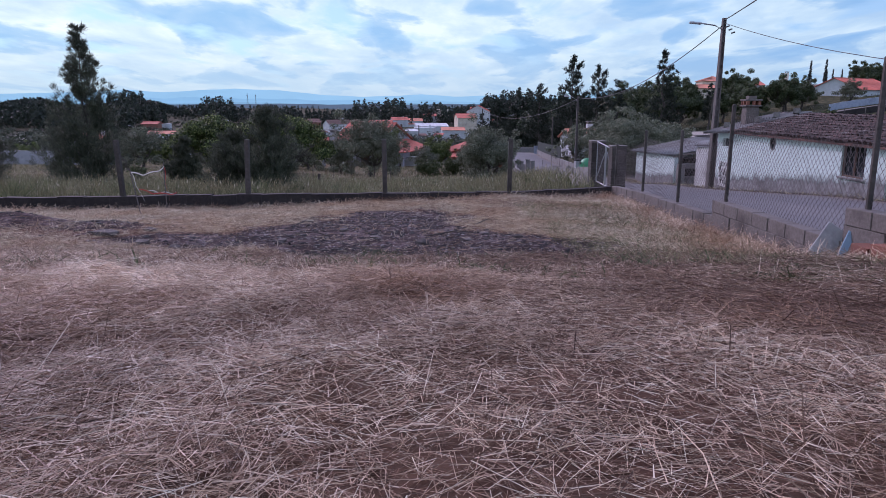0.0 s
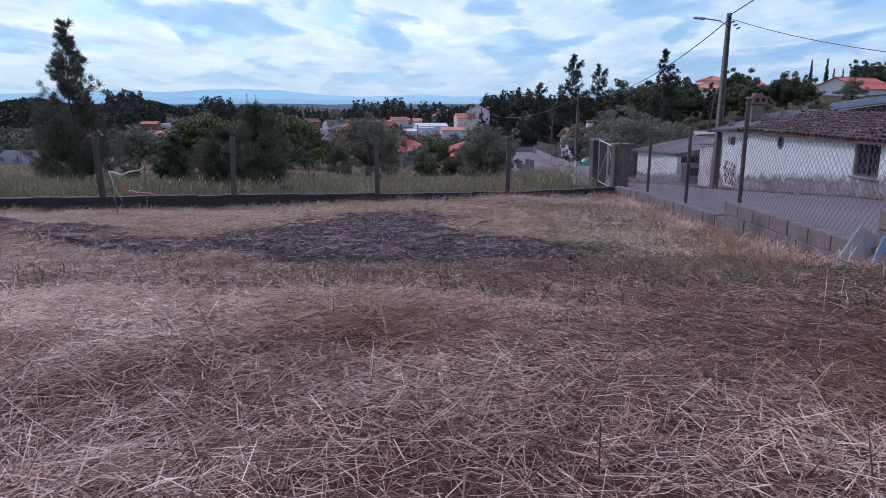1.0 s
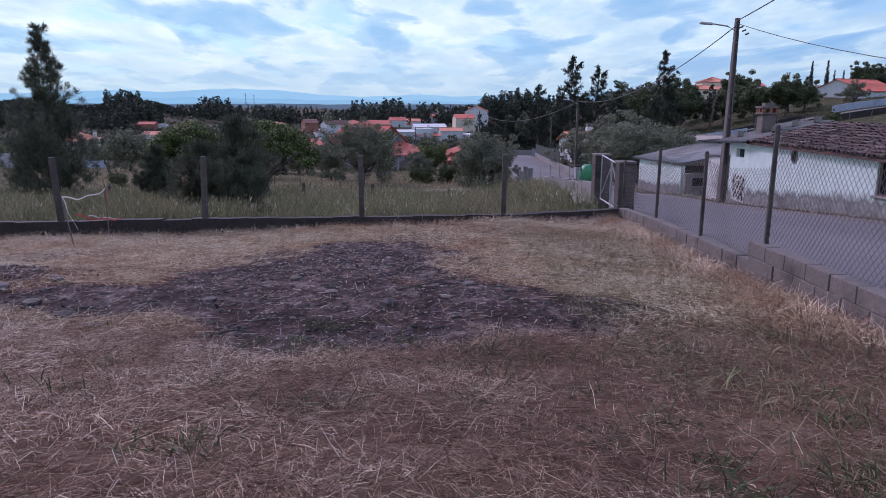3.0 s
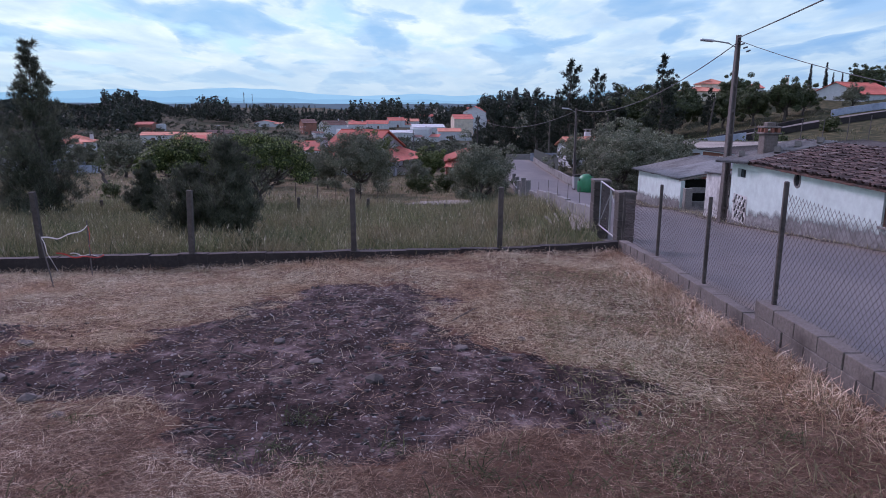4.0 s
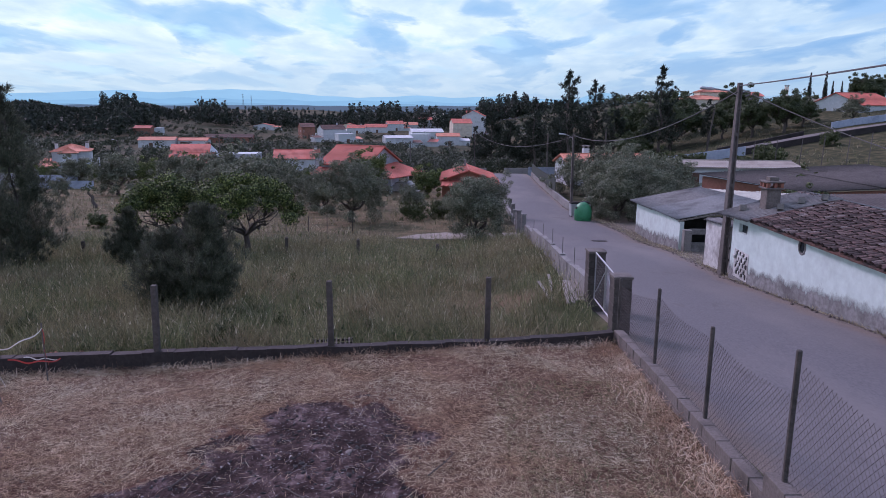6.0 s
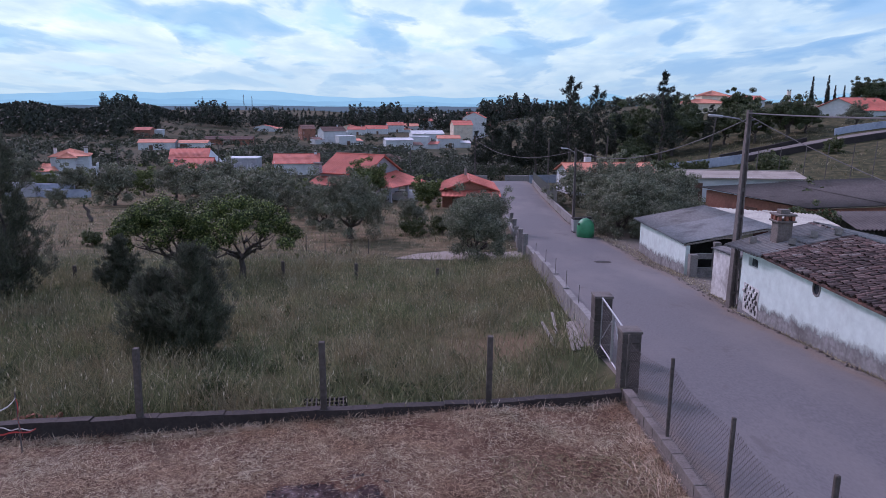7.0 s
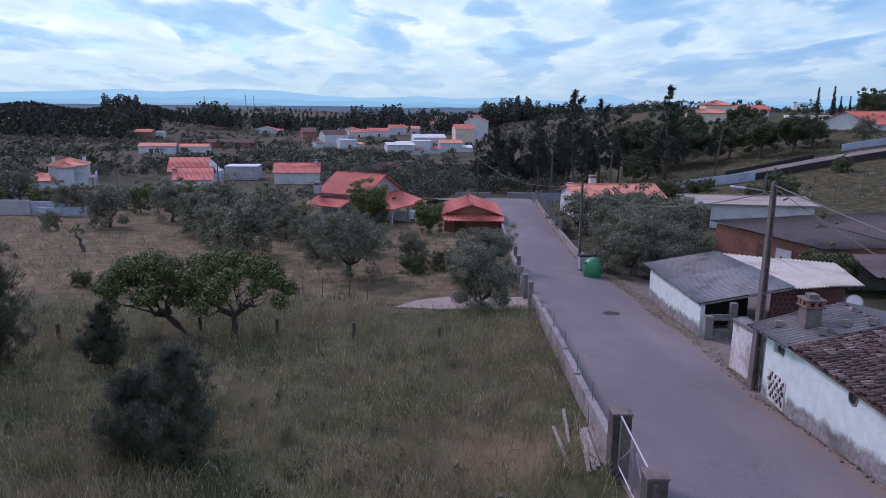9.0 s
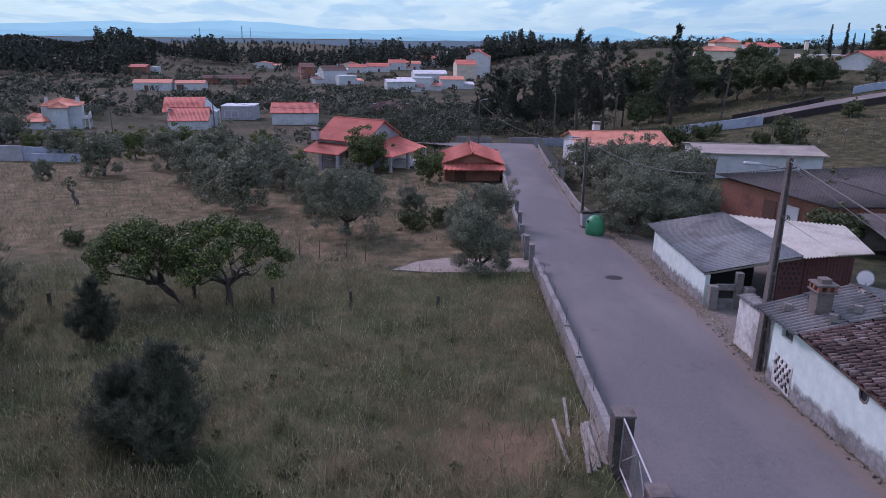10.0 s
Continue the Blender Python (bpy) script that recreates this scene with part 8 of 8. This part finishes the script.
structure(part("wall_grove", bm, M_RENDER, None), "low pale wall between grove and road")

# low wall with dark netting on the far right of the road
bm = bmesh.new()
net = bmesh.new()
for y in np.arange(54.5, 96, 2.0):
    x0, x1 = float(prof(y, ROAD_R)) + 0.15, float(prof(y + 2, ROAD_R)) + 0.15
    za, zb = float(prof(y, ROAD)) + 0.6, float(prof(y + 2, ROAD)) + 0.6
    quad_prism(bm, [(x0 - 0.1, y, za), (x0 + 0.1, y, za), (x1 + 0.1, y + 2, zb), (x1 - 0.1, y + 2, zb)], 0.9)
    if y > 66:
        quad_prism(net, [(x0 - 0.01, y, za + 1.15), (x0 + 0.01, y, za + 1.15), (x1 + 0.01, y + 2, zb + 1.15), (x1 - 0.01, y + 2, zb + 1.15)], 1.14)
low_wall = structure(part("wall_lane", bm, M_RENDER, None), "low pale wall along the lane's lower stretch")
M_NET = surface("dark_green_netting", (0.012, 0.02, 0.016), (0.03, 0.045, 0.035), 30, relief=0)
part("netting", net, M_NET, low_wall, "dark green shade netting")
for x0, x1, y in [(2.5, 7.4, 103.4), (10.0, 14.0, 103.6)]:
    structure(part("wall_junction", boxes((x0, x1, y, y + 0.25, -6.0, -4.0)), M_RENDER, None), "low grey wall past the junction")
plate("metal_fence", 6.5, 1.5, 0.06, M_BLUEGREY, pose(16.2, 100.0, -5.0, 0, 0, 8), "pale blue metal fence panel at the junction", "fence")


# ---- hillside: upper lane, walls, fence ----
def ribbon_on_ground(name, pts, width, lift, mat, label):
    v, f = [], []
    dense = []
    for (ax, ay), (bx, by) in zip(pts, pts[1:]):
        for k in range(8):
            dense.append((ax + (bx - ax) * k / 8, ay + (by - ay) * k / 8))
    for i, (x, y) in enumerate(dense):
        px, py = dense[min(i + 1, len(dense) - 1)][0] - dense[max(i - 1, 0)][0], dense[min(i + 1, len(dense) - 1)][1] - dense[max(i - 1, 0)][1]
        l = math.hypot(px, py)
        nx, ny = -py / l, px / l
        z = gz(x, y) + lift
        for s in (-0.5, -0.17, 0.17, 0.5):
            v.append((x + nx * s * width, y + ny * s * width, max(z, gz(x + nx * s * width, y + ny * s * width) + 0.03)))
    for i in range(len(dense) - 1):
        for k in range(3):
            f.append((i * 4 + k, i * 4 + k + 1, i * 4 + k + 5, i * 4 + k + 4))
    return structure(link(name, fast_mesh(name, v, f, mat, True)), label)


ribbon_on_ground("road", [(40, 107.5), (47, 109), (54, 110.8), (62, 112.2), (72, 113.5), (86, 116), (120, 124)], 5.5, 0.35, M_ASPHALT, "grey lane climbing the hillside")


def wall_line(name, pts, h, thick, mat, label, base=0.0):
    bm = bmesh.new()
    for (ax, ay), (bx, by) in zip(pts, pts[1:]):
        n = max(1, int(math.hypot(bx - ax, by - ay) / 2.5))
        for k in range(n):
            p, q = (ax + (bx - ax) * k / n, ay + (by - ay) * k / n), (ax + (bx - ax) * (k + 1) / n, ay + (by - ay) * (k + 1) / n)
            za, zb = gz(*p) + base + h, gz(*q) + base + h
            quad_prism(bm, [(p[0], p[1] - thick / 2, za), (q[0], q[1] - thick / 2, zb), (q[0], q[1] + thick / 2, zb), (p[0], p[1] + thick / 2, za)], h + 1.0)
    return structure(part(name, bm, mat, None), label)


M_BLUEWALL = surface("blue_grey_wall", (0.30, 0.36, 0.46), (0.42, 0.47, 0.56), 3, (0.24, 0.28, 0.36), 0.7, rough=0.85, relief=0.2)
wall_line("wall_hill_panels", [(33.8, 105.5), (39.5, 105.2), (45.7, 104.8)], 1.35, 0.15, M_BLUEWALL, "blue-grey panel wall below the hillside lane")
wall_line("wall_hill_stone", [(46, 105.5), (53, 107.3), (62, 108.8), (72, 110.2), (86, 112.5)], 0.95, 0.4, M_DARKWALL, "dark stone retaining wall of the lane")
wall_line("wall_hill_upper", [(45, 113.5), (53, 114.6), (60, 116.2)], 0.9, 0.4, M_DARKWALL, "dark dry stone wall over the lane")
wall_line("wall_hill_white", [(66.5, 119.8), (74, 121), (86, 123)], 1.15, 0.25, M_BLUEWALL, "pale rendered wall by the upper lane")
hf = thing("fence", pose(0, 0, 0), "tall slim pale posts of a hillside fence", "fence")
for k in range(6):
    x, y = 36.9 + 2.75 * k, 83.1 + 0.3 * (k % 2)
    part("post", tube(bmesh.new(), [(x, y, gz(x, y) - 0.2), (x + 0.15, y, gz(x, y) + 4.3)], 0.045, 6), M_GREYPOST, hf)
for x, y, h, l in [(45.5, 119.2, 7.2, 0.1), (26.5, 112, 6.5, 0.03), (19, 121, 7.0, 0.0)]:
    tagged(part("wooden_pole", tube(bmesh.new(), [(x, y, gz(x, y) - 0.3), (x + l * 8, y, gz(x, y) + h)], [0.16, 0.11], 8), M_BARK, None), "weathered wooden pole on the slope", "pole", "wooden poles")
for x, y, h in [(-63, 140, 7.0), (-36, 118, 7.0), (-4.5, 122, 6.5), (-9.5, 118, 6.5)]:
    p = thing("street_lamp", pose(x, y, gz(x, y)), "slim grey street lamp among the groves", "street lamp", "street lamps")
    part("pole", tube(bmesh.new(), [(0, 0, -0.3), (0, 0, h)], [0.12, 0.08], 8), M_GREYPOST, p)
    street_lamp(p, (0, 0, h), 0.6, 200, 0.05)
cable("cable", (-9.5, 118, gz(-9.5, 118) + 6.4), (-4.5, 122, gz(-4.5, 122) + 6.4), 0.3)
cable("cable", (-36, 118, gz(-36, 118) + 6.9), (-9.5, 118, gz(-9.5, 118) + 6.4), 1.0)

# garden wall with a blue stretch
structure(part("wall_garden", boxes((-62, -49.1, 88.0, 88.3, -6.5, -3.55)), M_HOUSEGREY, None), "plain grey garden wall at the grove's edge")
structure(part("wall_garden_blue", boxes((-49.3, -44.6, 88.6, 88.85, -6.5, -3.75)), M_BLUEWALL, None), "pale blue garden wall at the grove's edge")
structure(part("wall_garden_low", boxes((-48.0, -42.2, 87.6, 87.85, -6.5, -4.35)), M_BLUEWALL, None), "low blue-grey garden wall at the grove's edge")


def build_stump():
    t = thing("pruned_olive", pose(-28.1, 59.3, gz(-28.1, 59.3)), "twisted pruned olive stump with a small tuft", "tree")
    part("trunk", tube(bmesh.new(), [(0.25, 0, -0.2), (0.30, 0, 0.25), (0.02, 0.1, 0.6), (0.12, 0.05, 0.95), (-0.2, 0.0, 1.25), (-0.12, 0, 1.6)], [0.22, 0.17, 0.12, 0.13, 0.09, 0.05], 7), M_BARK, t, smooth=True)
    link("crown", leaves(np.random.default_rng(3), [(-0.15, 0, 1.75, 0.42), (-0.5, 0.1, 1.6, 0.3), (0.25, 0, 1.62, 0.3), (-0.1, 0.1, 2.0, 0.25)], 0.09, 420, mat=M_DARKOAK), t)


build_stump()


# ---- far masts ----
def mast(x, y, h, w, label):
    z = gz(x, y) - 1
    t = thing("lattice_mast", pose(x, y, z), label, "mast", "far masts")
    bm = bmesh.new()
    for sx in (-1, 1):
        for sy in (-1, 1):
            tube(bm, [(sx * w, sy * w, 0), (sx * w * 0.15, sy * w * 0.15, h)], w * 0.10, 4)
    for k in range(9):
        f0, f1 = k / 9, (k + 1) / 9
        a, b_ = w * (1 - 0.85 * f0), w * (1 - 0.85 * f1)
        tube(bm, [(-a, -a, h * f0), (b_, -b_, h * f1)], w * 0.06, 4)
        tube(bm, [(a, -a, h * f0), (-b_, -b_, h * f1)], w * 0.06, 4)
    part("lattice", bm, M_GREYPOST, t)
    part("cross_arm", boxes((-w * 1.6, w * 1.6, -w * 0.1, w * 0.1, h * 0.82, h * 0.84), (-w * 1.2, w * 1.2, -w * 0.1, w * 0.1, h * 0.93, h * 0.95)), M_GREYPOST, t)


mast(-700, 2500, 48, 2.2, "far grey lattice pylon on the plain")
mast(-665, 2480, 42, 1.8, "far grey lattice pylon on the plain")
mast(-830, 2450, 40, 2.2, "far grey lattice pylon on the plain")
mast(255, 2400, 58, 3, "far grey lattice pylon on the plain")


# ---- road verge ----
def verge():
    rng = np.random.default_rng(31)
    n = 1100
    y = rng.uniform(26.5, 57, n)
    edge = prof(y, ROAD_R)
    x = edge - 0.15 + np.abs(rng.normal(size=n)) * 0.45
    x = np.minimum(x, np.where(y < 30.3, 11.05, np.where(y < 34.6, 13.2, np.where(y < 44, 11.7 + 0.056 * (y - 34.9), edge + 1.4))))
    y2 = rng.uniform(12, 26.6, 260)
    x2 = 10.66 - np.abs(rng.normal(size=260)) * 0.10
    x, y = np.concatenate([x, x2]), np.concatenate([y, y2])
    n = len(x)
    z = prof(y, ROAD) + 0.01
    c = np.stack([x, y, z], -1)
    s = (0.012 + 0.05 * rng.random(n) ** 3)[:, None]
    a = rng.random(n) * 6.28
    u = np.stack([np.cos(a), np.sin(a), 0 * a], -1)
    w = np.stack([-np.sin(a), np.cos(a), 0 * a], -1)
    ring = [c + u * s, c + w * s * 0.8, c - u * s * 0.9, c - w * s * 0.7]
    top = [c + (p - c) * 0.6 + np.array([0, 0, 1.0]) * s * 0.7 for p in ring]
    v = np.stack(ring + top, 1).reshape(-1, 3)
    i = np.arange(n)[:, None] * 8
    f = np.concatenate([i + np.array([q]) for q in ([4, 5, 6, 7], [0, 1, 5, 4], [1, 2, 6, 5], [2, 3, 7, 6], [3, 0, 4, 7])], 1).reshape(-1, 4)
    tagged(link("verge_gravel", fast_mesh("verge_gravel", v, f, M_ASHSTONE)), "loose gravel and grit along the road edge", "gravel", kind="stuff")
    m = 5500
    y = np.concatenate([rng.uniform(26.8, 58, m), rng.uniform(12, 26.8, 1500)])
    edge = prof(y, ROAD_R)
    x = edge + 0.1 + np.abs(rng.normal(size=len(y))) * 0.5
    x = np.minimum(x, np.where(y < 26.8, 10.66, np.where(y < 30.3, 11.08, np.where(y < 34.6, 13.6, np.where(y < 44, 11.7 + 0.056 * (y - 34.9), edge + 2.5)))))
    v, f = blades(rng, x, y, prof(y, ROAD) - 0.01, 0.05 + 0.2 * rng.random(len(y)) ** 2, 0.012 + 0.008 * rng.random(len(y)), 0.2 + 1.0 * rng.random(len(y)), rng.random(len(y)) * 6.28, 0.3 + 0.4 * rng.random(len(y)))
    tagged(link("verge_weeds", fast_mesh("verge_weeds", v, f, M_SEEDHEAD)), "dry weeds and leaves along the road edge", "weeds", kind="stuff")


verge()
